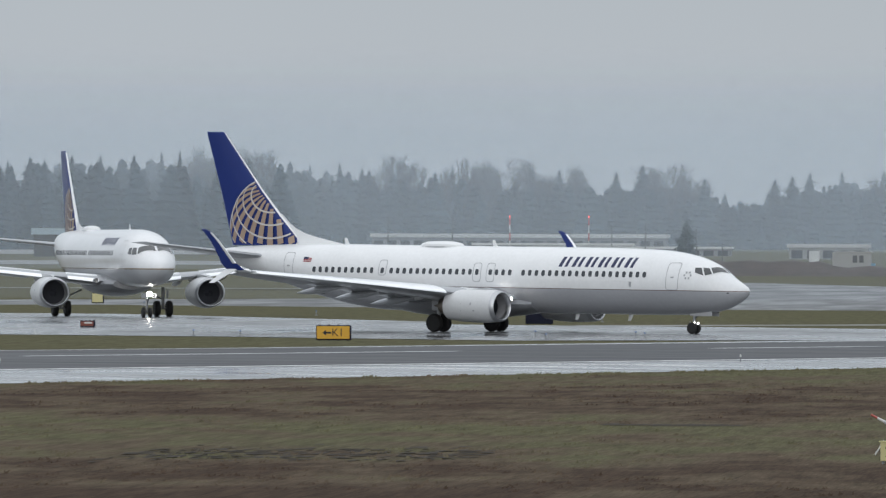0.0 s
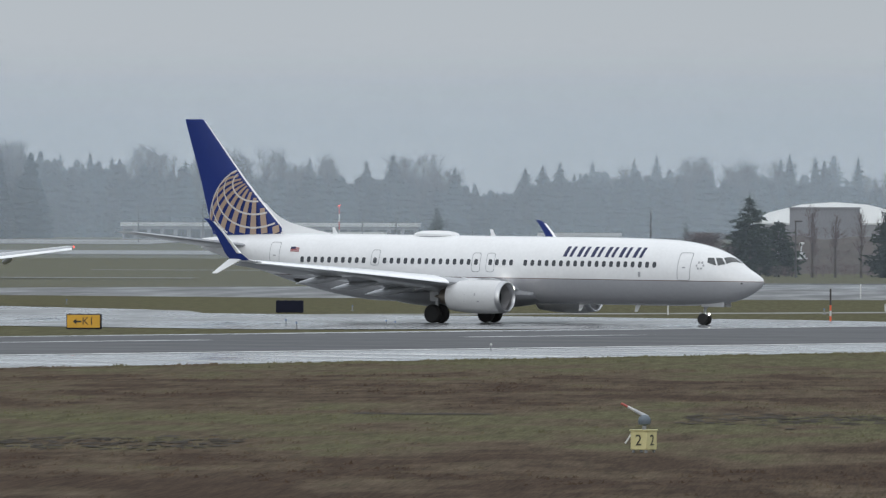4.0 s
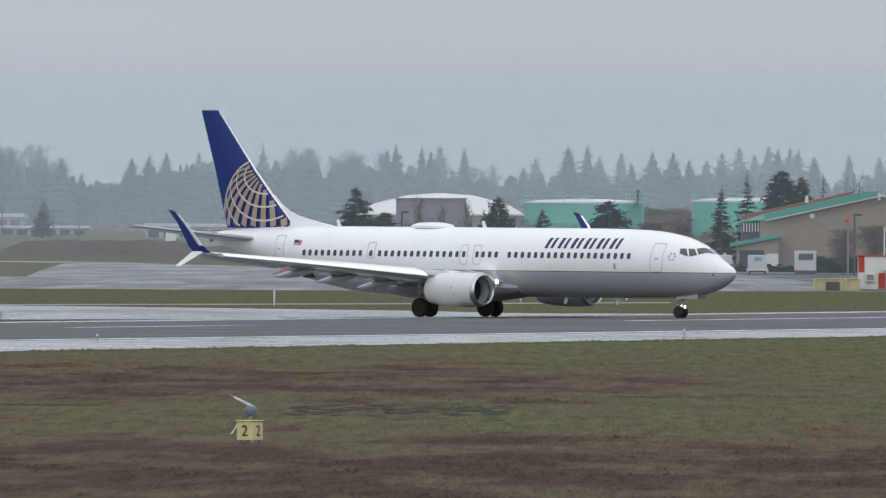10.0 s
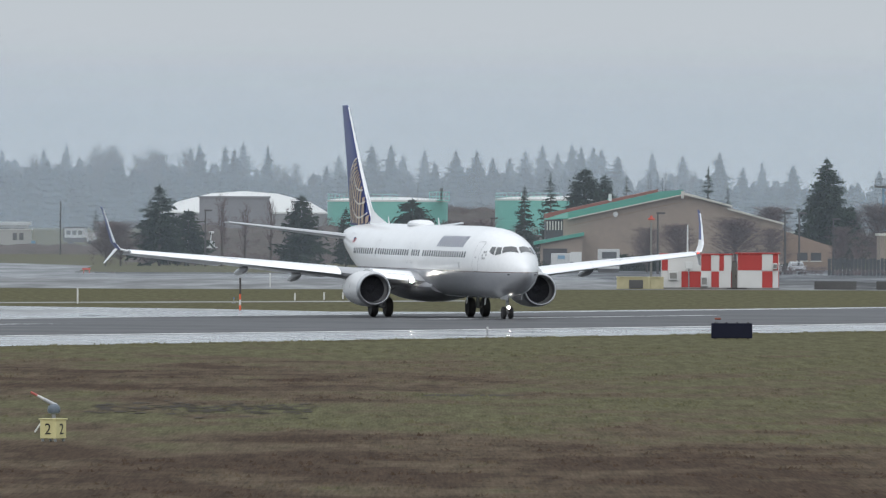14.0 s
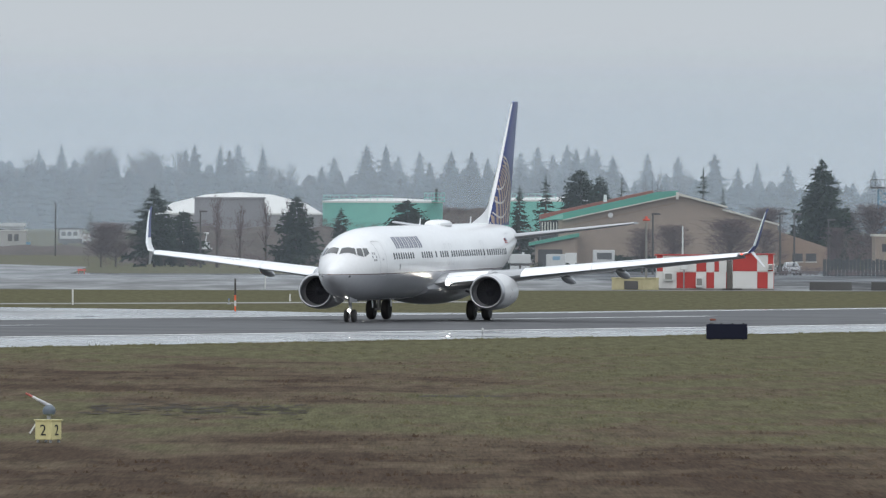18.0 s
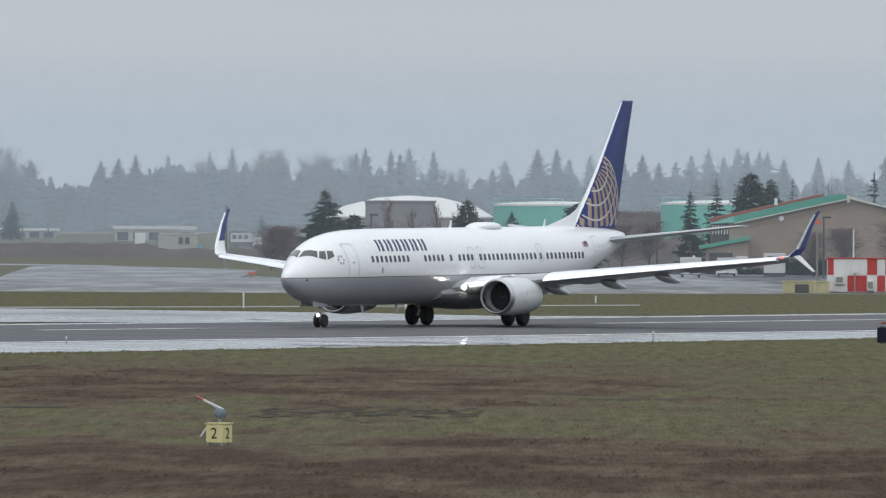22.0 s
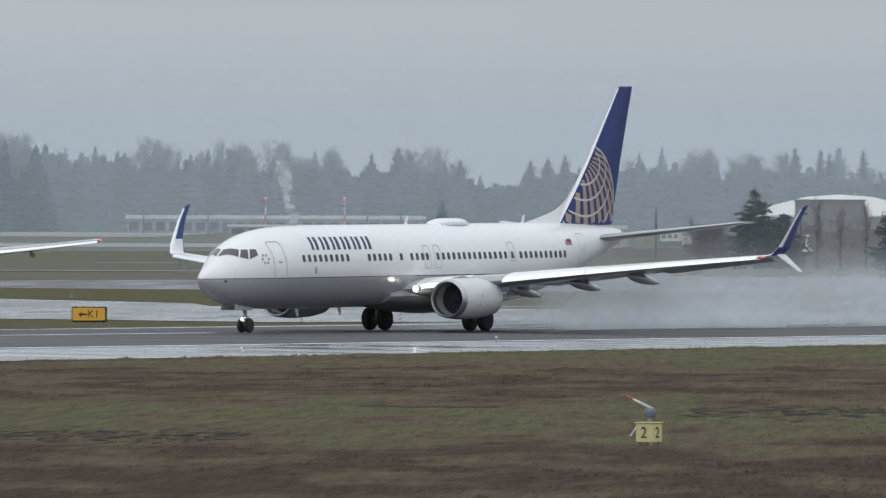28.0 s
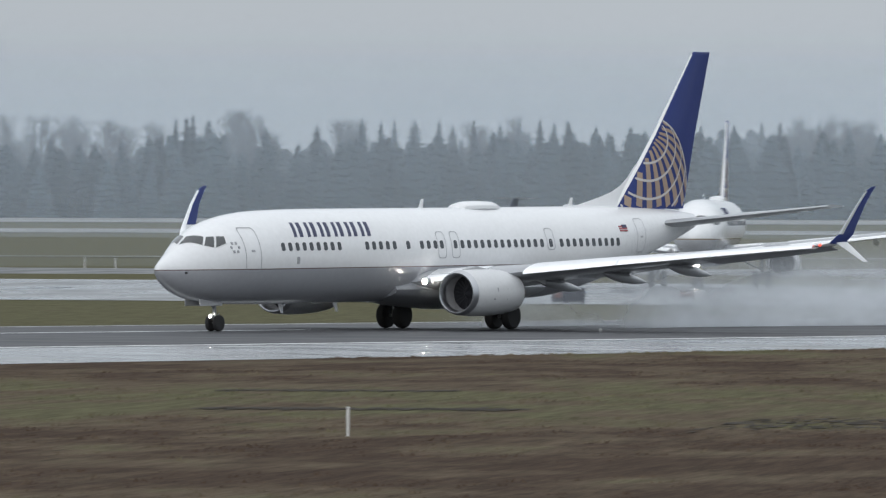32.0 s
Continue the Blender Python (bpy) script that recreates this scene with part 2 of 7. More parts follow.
    def outline(self, bm, x, z, w, h, sgn, t=0.035, r=0.16):
        """A rounded door seam on the skin."""
        pts = []
        for cx, cz, a0 in ((x + w / 2 - r, z + h / 2 - r, 0), (x - w / 2 + r, z + h / 2 - r, 90), (x - w / 2 + r, z - h / 2 + r, 180), (x + w / 2 - r, z - h / 2 + r, 270)):
            pts += [(cx + r * math.cos(radians(a0 + k * 30)), cz + r * math.sin(radians(a0 + k * 30))) for k in range(4)]
        full = []
        for p, q in zip(pts, pts[1:] + pts[:1]):
            k = max(1, int(math.hypot(q[0] - p[0], q[1] - p[1]) / 0.25))
            full += [(p[0] + (q[0] - p[0]) * i / k, p[1] + (q[1] - p[1]) * i / k) for i in range(k)]
        ins = [(x + (p[0] - x) * (1 - 2 * t / w), z + (p[1] - z) * (1 - 2 * t / h)) for p in full]
        vo = [bm.verts.new(self.point(*p, sgn, 0.01)) for p in full]
        vi = [bm.verts.new(self.point(*p, sgn, 0.01)) for p in ins]
        k = len(full)
        for i in range(k):
            bm.faces.new((vo[i], vo[(i + 1) % k], vi[(i + 1) % k], vi[i]))
        return bm


def pane_mesh(name, w, h, mat, t=0.02, r=0.09):
    """A small rounded cabin window; outward is +y."""
    bm = bmesh.new()
    pts = []
    for cx, cz, a0 in ((w / 2 - r, h / 2 - r, 0), (-w / 2 + r, h / 2 - r, 90), (-w / 2 + r, -h / 2 + r, 180), (w / 2 - r, -h / 2 + r, 270)):
        pts += [(cx + r * math.cos(radians(a0 + k * 45)), cz + r * math.sin(radians(a0 + k * 45))) for k in range(3)]
    loft(bm, [[(x, -t, z) for x, z in pts], [(x, 0.012, z) for x, z in pts]])
    return mesh_of(name, bm, mat, smooth=False)


def wheel(parent, name, x, y, r, w):
    bm = bmesh.new()
    spin(bm, [(-w / 2, r * 0.62), (-w / 2, r * 0.86), (-w * 0.36, r * 0.97), (-w * 0.15, r), (w * 0.15, r), (w * 0.36, r * 0.97), (w / 2, r * 0.86), (w / 2, r * 0.62)], n=24)
    turn = pose(x, y, r, 0, 0, 90)
    tyre = part(name, bm, TYRE, parent, m=turn)
    bm = bmesh.new()
    spin(bm, [(-w * 0.42, r * 0.2), (-w * 0.40, r * 0.6), (w * 0.40, r * 0.6), (w * 0.42, r * 0.2)], n=16)
    part("rim", bm, STEEL, tyre, "grey metal wheel rim")
    return tyre


def glow_guard(parent, x, y, z, r, depth):
    """An added grey open ring that blocks the sideways glow of a lamp that points ahead."""
    n = 16
    rings = [[(x + a, y + q * math.cos(t), z + q * math.sin(t)) for t in (2 * math.pi * i / n for i in range(n))] for a, q in ((-0.08, r), (depth, r), (depth, r + 0.02), (-0.08, r + 0.02))]
    return part("lamp_collar", loft(bmesh.new(), rings, caps=False), GREY, parent)


def airliner(d, m):
    """A twin-jet; the origin is on the ground under the nose wheel, x ahead, y to its left."""
    plane = thing("airliner", d["label"], "airplane", m, "airliners")
    hull = Hull(d["hull"])
    body = part("fuselage", hull.skin(), d["paint"], plane, "white fuselage with a grey belly and thin gold cheatline")
    # belly fairing
    bm = bmesh.new()
    bx0, bx1, bz = d["belly"]
    rings = []
    for i in range(13):
        u = i / 12
        k = math.sin(math.pi * min(max(u, 0.02), 0.98)) ** 0.45
        x = bx0 + (bx1 - bx0) * u
        rings.append([(x, (1.2 + 0.95 * k) * math.cos(t), bz + 0.75 + (0.2 + 0.72 * k) * math.sin(t)) for t in (2 * math.pi * j / 20 for j in range(20))])
    part("belly_fairing", loft(bm, rings), FAIRING, plane)
    # wings
    w = d["wing"]
    for sgn, eng in ((1, "left"), (-1, "right")):
        secs = [(le, te, y, z, t) for le, te, y, z, t in w["secs"]]
        bm = bmesh.new()
        wing = part("wing", loft(bm, [foil((le, sgn * y, z), (te, sgn * y, z - 0.05 * (le - te) * 0.3), t) for le, te, y, z, t in secs]), WING, plane, "grey swept wing with bright leading edge")
        drop = w["slat"]
        for g0, g1 in ((2.1, 4.2), (5.9, 9.4), (9.42, 12.9), (12.92, secs[-1][2] - 0.15)):
            rings = []
            for y in (g0, g1):
                le, te, z = (np.interp(y, [s[2] for s in secs], [s[k] for s in secs]) for k in (0, 1, 3))
                k = 1.0 if y > 5 else 0.55
                th = np.interp(y, [s[2] for s in secs], [s[4] for s in secs])
                u = min(0.95 / (le - te), 0.4)
                crest = 5 * th * (0.2969 * math.sqrt(u) - 0.126 * u - 0.3516 * u * u) * (le - te) * 1.15
                rings.append(foil((le + 0.22 * k, sgn * y, z - drop * k), (le - 0.95, sgn * y, z + crest + 0.03), 0.17, (0.25, 0, 1)))
            part("slat", loft(bmesh.new(), rings), SLAT, wing, "bright leading edge slat")
        # flaps and their fairings
        for (la, ta, ya, za, tk), (lb, tb, yb, zb, tk2) in zip(secs[1:], secs[2:]):
            bm = bmesh.new()
            a, b = 0.72, 0.98
            loft(bm, [foil((la + (ta - la) * a, sgn * (ya + 0.05), za - 0.10), (ta - 0.30, sgn * (ya + 0.05), za - 0.32), 0.10),
                      foil((lb + (tb - lb) * a, sgn * (yb - 0.05), zb - 0.06), (tb - 0.22, sgn * (yb - 0.05), zb - 0.22), 0.10)])
            part("flap", bm, WING, wing)
        for y in w["fairings"]:
            le = np.interp(y, [s[2] for s in secs], [s[0] for s in secs])
            te = np.interp(y, [s[2] for s in secs], [s[1] for s in secs])
            z = np.interp(y, [s[2] for s in secs], [s[3] for s in secs])
            c = le - te
            bm = bmesh.new()
            spin(bm, [(0, 0.02), (-0.35, 0.12), (-0.9, 0.20), (-1.5, 0.23), (-2.3, 0.20), (-2.9, 0.12), (-3.4, 0.02)], n=12)
            part("flap_fairing", bm, WING, wing, m=pose(te + 1.8, sgn * y, z - 0.27, 0, -7, 0))
        # winglet
        le, te, y, z, t = secs[-1]
        if w.get("winglet"):
            up = (0, -sgn, 0.12)
            curve = [((le, te, 0.0, 0.0), (0, 0, 1), 0.1), ((le - 0.28, te - 0.16, 0.36, 0.10), (0, -sgn * 0.5, 0.85), 0.09), ((le - 0.7, te - 0.42, 0.58, 0.48), up, 0.08), ((le - 0.95, te - 0.52, 0.64, 0.78), up, 0.08)]
            blade = [((le - 0.95, te - 0.52, 0.64, 0.78), up, 0.08), ((le - 1.75, te - 1.0, 0.79, 1.7), up, 0.07), ((le - 2.4, te - 1.5, 0.87, 2.32), up, 0.07), ((le - 2.85, te - 1.72, 0.9, 2.5), up, 0.05)]
            wl_ = part("winglet", loft(bmesh.new(), [foil((a, sgn * (y + dy), z + dz), (b, sgn * (y + dy), z + dz), th, n_) for (a, b, dy, dz), n_, th in curve]), [WHITE, d["tip"]], plane, "curved winglet root, white inside and blue outside")
            for i, p in enumerate(wl_.data.polygons):
                p.material_index = 1 if 18 <= i < 54 and i % 18 >= 9 else 0
            part("blade", loft(bmesh.new(), [foil((a, sgn * (y + dy), z + dz), (b, sgn * (y + dy), z + dz), th, n_) for (a, b, dy, dz), n_, th in blade]), d["tip"], wl_, "deep blue winglet blade")
            part("leading_edge", loft(bmesh.new(), [nose_strip((a + 0.015, sgn * (y + dy), z + dz), (b, sgn * (y + dy), z + dz), th * 1.2, n_) for (a, b, dy, dz), n_, th in curve[2:] + blade[1:3]]), SLAT, wl_, "bare metal leading edge")
            part("strake", loft(bmesh.new(), [foil((le - 0.75, sgn * (y + 0.40), z + 0.12), (te - 0.25, sgn * (y + 0.40), z + 0.12), 0.07, (0, sgn * 0.3, 0.9)),
                                              foil((le - 2.2, sgn * (y + 0.85), z - 0.72), (te - 1.15, sgn * (y + 0.85), z - 0.72), 0.06, (0, sgn * 0.6, 0.8))]), WHITE, wl_, "white lower winglet blade")
        bm = bmesh.new()
        bmesh.ops.create_uvsphere(bm, u_segments=8, v_segments=6, radius=0.06, matrix=Matrix.Translation((le - 0.05, sgn * (y + 0.05), z + 0.02)))
        part("position_light", bm, REDLAMP if sgn > 0 else WHITE, wing)
        # landing lamp in the wing root
        bm = bmesh.new()
        lx, ly, lz, lr = d["root_lamp"]
        spin(bm, [(0.01, lr * 0.5), (0.0, lr), (-0.05, lr)], (lx, sgn * ly, lz), 16)
        lamp = part("landing_lamp", bm, d["root_glow"], wing, "lit landing lamp" if d["root_glow"] is LAMP else "unlit landing lamp")
        # added ring: hides the lamp's glow except from ahead
        glow_guard(lamp, lx, sgn * ly, lz, lr, lr * 1.7)
        # engine
        ex, ey, ez, er, el = d["engine"]
        bm = bmesh.new()
        prof = [(-0.02, 0.84), (0.0, 0.88), (-0.06, 0.94), (-0.3, 1.0), (-0.9, 1.05), (-1.7, 1.05), (-2.6, 1.0), (-3.4, 0.88), (-3.4, 0.8), (-2.4, 0.8), (-1.3, 0.78), (-0.6, 0.79)]
        prof = [(x * el / 3.4, r * er) for x, r in prof] + [(-0.02 * el / 3.4, 0.84 * er)]
        n = 32
        rings = [[(ex + x, sgn * ey + r * math.cos(t), ez + r * math.sin(t) * (0.93 if math.sin(t) < 0 else 1)) for t in (2 * math.pi * i / n for i in range(n))] for x, r in prof]
        nac = part("engine", loft(bm, rings, caps=False), [d["cowl"], LINER], plane, "pale grey engine nacelle with metal intake lip")
        for i, p in enumerate(nac.data.polygons):
            p.material_index = 1 if i >= 8 * n else 0
        bm = bmesh.new()
        lip = [(-0.30, 0.785), (0.0, 0.825), (0.035, 0.855), (0.04, 0.89), (-0.02, 0.95), (-0.25, 1.0), (-0.20, 0.96), (0.0, 0.87), (-0.3, 0.80)]
        loft(bm, [[(ex + x, sgn * ey + r * er * math.cos(t), ez + r * er * math.sin(t) * (0.93 if math.sin(t) < 0 else 1)) for t in (2 * math.pi * i / n for i in range(n))] for x, r in lip], caps=False)
        for ax, az, aw, ah in ((0.42, 0.15, 0.10, 0.16), (0.36, -0.25, 0.16, 0.08), (0.62, -0.05, 0.05, 0.5)):
            for side in (1, -1):
                xx = ex - el * ax
                rr = er * np.interp(ax * 3.4, [0.3, 0.9, 1.7, 2.6, 3.4], [1.0, 1.05, 1.05, 1.0, 0.88]) + 0.006
                pts = [(xx + i_ * aw / 2, sgn * ey + side * rr * math.cos(math.asin(az + j_ * ah / 2)), ez + rr * (az + j_ * ah / 2) * (0.93 if az < 0 else 1)) for i_, j_ in ((-1, -1), (1, -1), (1, 1), (-1, 1))]
                bq = bmesh.new()
                bq.faces.new([bq.verts.new(p) for p in pts])
                part("cowl_latch", bq, SEAM, nac, "grey latch plate")
        part("intake_lip", bm, SILVER, nac, "polished metal intake lip")
        bm = bmesh.new()
        spin(bm, [(-0.92, 0.80 * er), (-0.92, 0.25 * er), (-0.58, 0.02), (-1.0, 0.02), (-1.2, 0.80 * er)], (ex, sgn * ey, ez), n)
        part("fan", bm, FAN, nac, "dark fan disc with spinner")
        vane = mesh_of("fan_blade", box(bmesh.new(), 0, 0, 0.5 * er, 0.03, 0.10, 0.56 * er, m=Matrix.Rotation(0.7, 4, "Z")), FAN, False)
        for i in range(22):
            part("fan_blade", vane, None, nac, m=Matrix.Translation((ex - 0.93, sgn * ey, ez)) @ Matrix.Rotation(2 * math.pi * i / 22, 4, "X"))
        bm = bmesh.new()
        spin(bm, [(-el * 0.75, 0.62 * er), (-el, 0.60 * er), (-el - 0.7, 0.45 * er), (-el - 0.72, 0.38 * er), (-el - 0.3, 0.3 * er), (-el - 1.3, 0.03)], (ex, sgn * ey, ez), n)
        part("exhaust_cone", bm, HOT, nac, "dark metal exhaust cone")
        wl_e = np.interp(ey, [s[2] for s in secs], [s[0] for s in secs])
        wz = np.interp(ey, [s[2] for s in secs], [s[3] for s in secs])
        bm = bmesh.new()
        loft(bm, [[(x, sgn * ey + hw * c, z0 if s < 0 else z1) for c, s in ((1, -1), (1, 1), (-1, 1), (-1, -1))] for x, hw, z0, z1 in
                  ((ex - 0.5, 0.05, ez + er * 0.9, ez + er * 1.03), (ex - 1.2, 0.18, ez + er * 0.8, ez + er * 1.16), (wl_e - 0.1, 0.22, ez + er * 0.7, wz + 0.08), (wl_e - 1.6, 0.2, ez + er * 0.75, wz + 0.05), (wl_e - 3.6, 0.06, wz - 0.5, wz - 0.1))])
        part("pylon", bm, GREY, nac)
        # stabiliser
        s_ = d["stab"]
        part("stabilizer", loft(bmesh.new(), [foil((le, sgn * y, z), (te, sgn * y, z), t) for le, te, y, z, t in s_]), WING, plane, "grey horizontal stabilizer")
        # main gear
        gx, gy, gr, gw, gs = d["main"]
        bm = bmesh.new()
        tube(bm, (gx, sgn * gy, gr), (gx, sgn * gy, 2.15), 0.11, 0.14)
        tube(bm, (gx, sgn * (gy - gs - 0.05), gr), (gx, sgn * (gy + gs + 0.05), gr), 0.07)
        tube(bm, (gx, sgn * gy, 1.25), (gx + 0.1, sgn * (gy - 1.5), 1.95), 0.06)
        tube(bm, (gx - 0.12, sgn * gy, 0.75), (gx - 0.35, sgn * gy, 1.1), 0.04)
        tube(bm, (gx - 0.35, sgn * gy, 1.1), (gx - 0.12, sgn * gy, 1.5), 0.04)
        gear = part("main_gear", bm, STEEL, plane, "metal main landing gear with twin tyres")
        for k in (-1, 1):
            wheel(gear, "tyre", gx, sgn * gy + k * gs, gr, gw)
        bm = bmesh.new()
        box(bm, gx, sgn * (gy + 0.32), 1.62, 0.6, 0.04, 0.62, bevel=0.02)
        part("gear_door", bm, GREY, gear)
    # fin with its dorsal fillet
    fin = part("tail_fin", loft(bmesh.new(), [foil((le, 0, z), (te, 0, z), t, (0, 1, 0)) for le, te, z, t in d["fin"]]), d["finpaint"], plane, d["finlabel"])
    le, te, z, t = d["fin"][-1]
    part("fin_cap", loft(bmesh.new(), [foil((le, 0, z), (te, 0, z), t * 1.05, (0, 1, 0)), foil((le - 0.12, 0, z + 0.1), (te, 0, z + 0.1), t * 0.8, (0, 1, 0))]), GREY if d.get("winglet_plane") is None else BLUE, fin)
    part("dorsal_fin", loft(bmesh.new(), [[(x, -hw, z0), (x, 0, z1), (x, hw, z0)] for x, hw, z0, z1 in d["dorsal"]]), WHITE, fin, "white dorsal fin fillet")
    rings = []
    for le, te, z, t in d["fin"]:
        f = foil((le + 0.02, 0, z), (te, 0, z), t * 1.15, (0, 1, 0), 19)
        rings.append([f[i] for i in range(3)] + [f[-i] for i in range(2, 0, -1)])
    part("fin_leading_edge", loft(bmesh.new(), rings), WHITE, fin, "white leading edge")
    d["emblem"](fin, d)
    # nose gear
    nr, nw, ns = d["nose"]
    bm = bmesh.new()
    tube(bm, (0, 0, nr), (0.06, 0, 1.6), 0.075, 0.1)
    tube(bm, (0, -ns - 0.04, nr), (0, ns + 0.04, nr), 0.05)
    tube(bm, (0.05, 0, 0.95), (0.75, 0, 1.5), 0.05)
    tube(bm, (-0.1, 0, 0.5), (-0.3, 0, 0.75), 0.03)
    gear = part("nose_gear", bm, STEEL, plane, "metal nose landing gear with twin tyres", m=pose(0, 0, d["sit"]))
    for k in (-1, 1):
        wheel(gear, "tyre", 0, k * ns, nr, nw)
        bm = bmesh.new()
        box(bm, 0.8, k * 0.38, d["nosedoor"] + 0.08, 1.6, 0.04, 0.36, bevel=0.015)
        part("gear_door", bm, GREY, gear)
    bm = bmesh.new()
    lr = d["lamp_r"]
    spin(bm, [(-0.06, 0.05), (0.0, lr), (0.01, lr * 0.8)], (d["lamp_x"], 0, d["taxi_lamp"]), 14)
    part("taxi_lamp", bm, LAMP, gear, "lit taxi lamp")
    # added ring that keeps the taxi lamp's glow from the sides
    glow_guard(gear, d["lamp_x"], 0, d["taxi_lamp"], lr, d["guard_depth"])
    # cabin windows, doors, lettering bars, cockpit glass
    wx, wz, skip = d["windows"]
    glass = pane_mesh("window", 0.25, 0.36, CABIN)
    for sgn in (1, -1):
        for x in [wx[0] - i * 0.508 for i in range(int((wx[0] - wx[1]) / 0.508) + 1)] + list(d["extra_windows"]):
            if x not in d["extra_windows"] and any(a <= x <= b for a, b in skip[sgn]):
                continue
            p, q = hull.point(x, wz, sgn), hull.point(x, wz + 0.1, sgn)
            tilt = math.degrees(math.atan2(abs(p.y) - abs(q.y), 0.1))
            part("window", glass, None, body, m=pose(*p, 0, 0, 0 if sgn > 0 else 180) @ pose(0, 0, 0, tilt, 0, 0))
        for x, z, w_, h_ in d["doors"][sgn]:
            door = part("door", hull.outline(bmesh.new(), x, z, w_, h_, sgn), SEAM, body, "thin seam of a closed door")
            part("handle", hull.patch(bmesh.new(), [(x - 0.1, z - 0.1), (x + 0.1, z - 0.1), (x + 0.1, z - 0.02), (x - 0.1, z - 0.02)], sgn, 1, 1), SEAM, door)
        for quad in d["cockpit"]:
            part("cockpit_window", hull.pane(quad, sgn), GLASS, body, "dark cockpit window pane")
        x0, x1, z0, z1, slant = d["letters"]
        step = (x0 - x1) / 6
        sl = slant * (1 if sgn < 0 else -1)
        for i in range(6):
            for k, wd in ((0.05, 0.25), (0.51, 0.21)):
                a = x1 + (i + k) * step
                b = a + wd * step
                part("livery_bar", hull.patch(bmesh.new(), [(a, z0), (b, z0), (b + sl, z1), (a + sl, z1)], sgn, 3, 3), INKBLUE, body, "dark blue livery bar")
        for a, b, z0, z1, mat in d["marks"]:
            part("marking", hull.patch(bmesh.new(), [(a, z0), (b, z0), (b, z1), (a, z1)], sgn, 4, 3, 0.03), mat, body)
    # roof dome and aerials
    for x, l_, h_ in d["domes"]:
        bm = bmesh.new()
        top = hull.at(x)[0]
        rings = [[(x + l_ * (u - 0.5), 0.62 * k * math.cos(t), top - 0.15 + (0.15 + h_) * k * max(0, math.sin(t)) ** 0.6 if math.sin(t) > 0 else top - 0.2) for t in (2 * math.pi * j / 16 for j in range(16))]
                 for u, k in ((0, 0.1), (0.1, 0.72), (0.22, 0.95), (0.5, 1), (0.75, 0.97), (0.92, 0.75), (1, 0.1))]
        dome = part("antenna_dome", loft(bm, rings), WHITE, body, "white antenna dome")
        bm = bmesh.new()
        loft(bm, [[(x + l_ * 0.53 * q * math.cos(t), 0.66 * q * math.sin(t), zz) for t in (2 * math.pi * j / 28 for j in range(28))] for q, zz in ((1.0, top - 0.22), (1.02, top - 0.08), (0.95, top - 0.05))])
        part("gasket", bm, SEAM, dome, "grey sealing strip")
    for x, up in d["blades"]:
        top, bot, hw = hull.at(x)
        z = top if up > 0 else bot
        bm = bmesh.new()
        loft(bm, [foil((x, 0, z - 0.03 * up), (x - 0.35, 0, z - 0.03 * up), 0.12, (0, 1, 0)), foil((x - 0.22, 0, z + 0.38 * up), (x - 0.42, 0, z + 0.38 * up), 0.1, (0, 1, 0))])
        part("blade_antenna", bm, WHITE, body)
    return plane


def fin_edge(rows, z):
    zs = [r[2] for r in rows]
    return np.interp(z, zs, [r[0] for r in rows]), np.interp(z, zs, [r[1] for r in rows]), np.interp(z, zs, [r[3] for r in rows])


def fin_point(rows, x, z, sgn, off=0.012):
    """A place on the skin of the fin."""
    le, te, t = fin_edge(rows, z)
    c = le - te
    u = min(max((le - x) / c, 0.0), 1.0)
    y = 5 * t * (0.2969 * math.sqrt(u) - 0.126 * u - 0.3516 * u * u + 0.2843 * u ** 3 - 0.1036 * u ** 4) * c
    return Vector((x, sgn * (y * 1.15 + off), z))


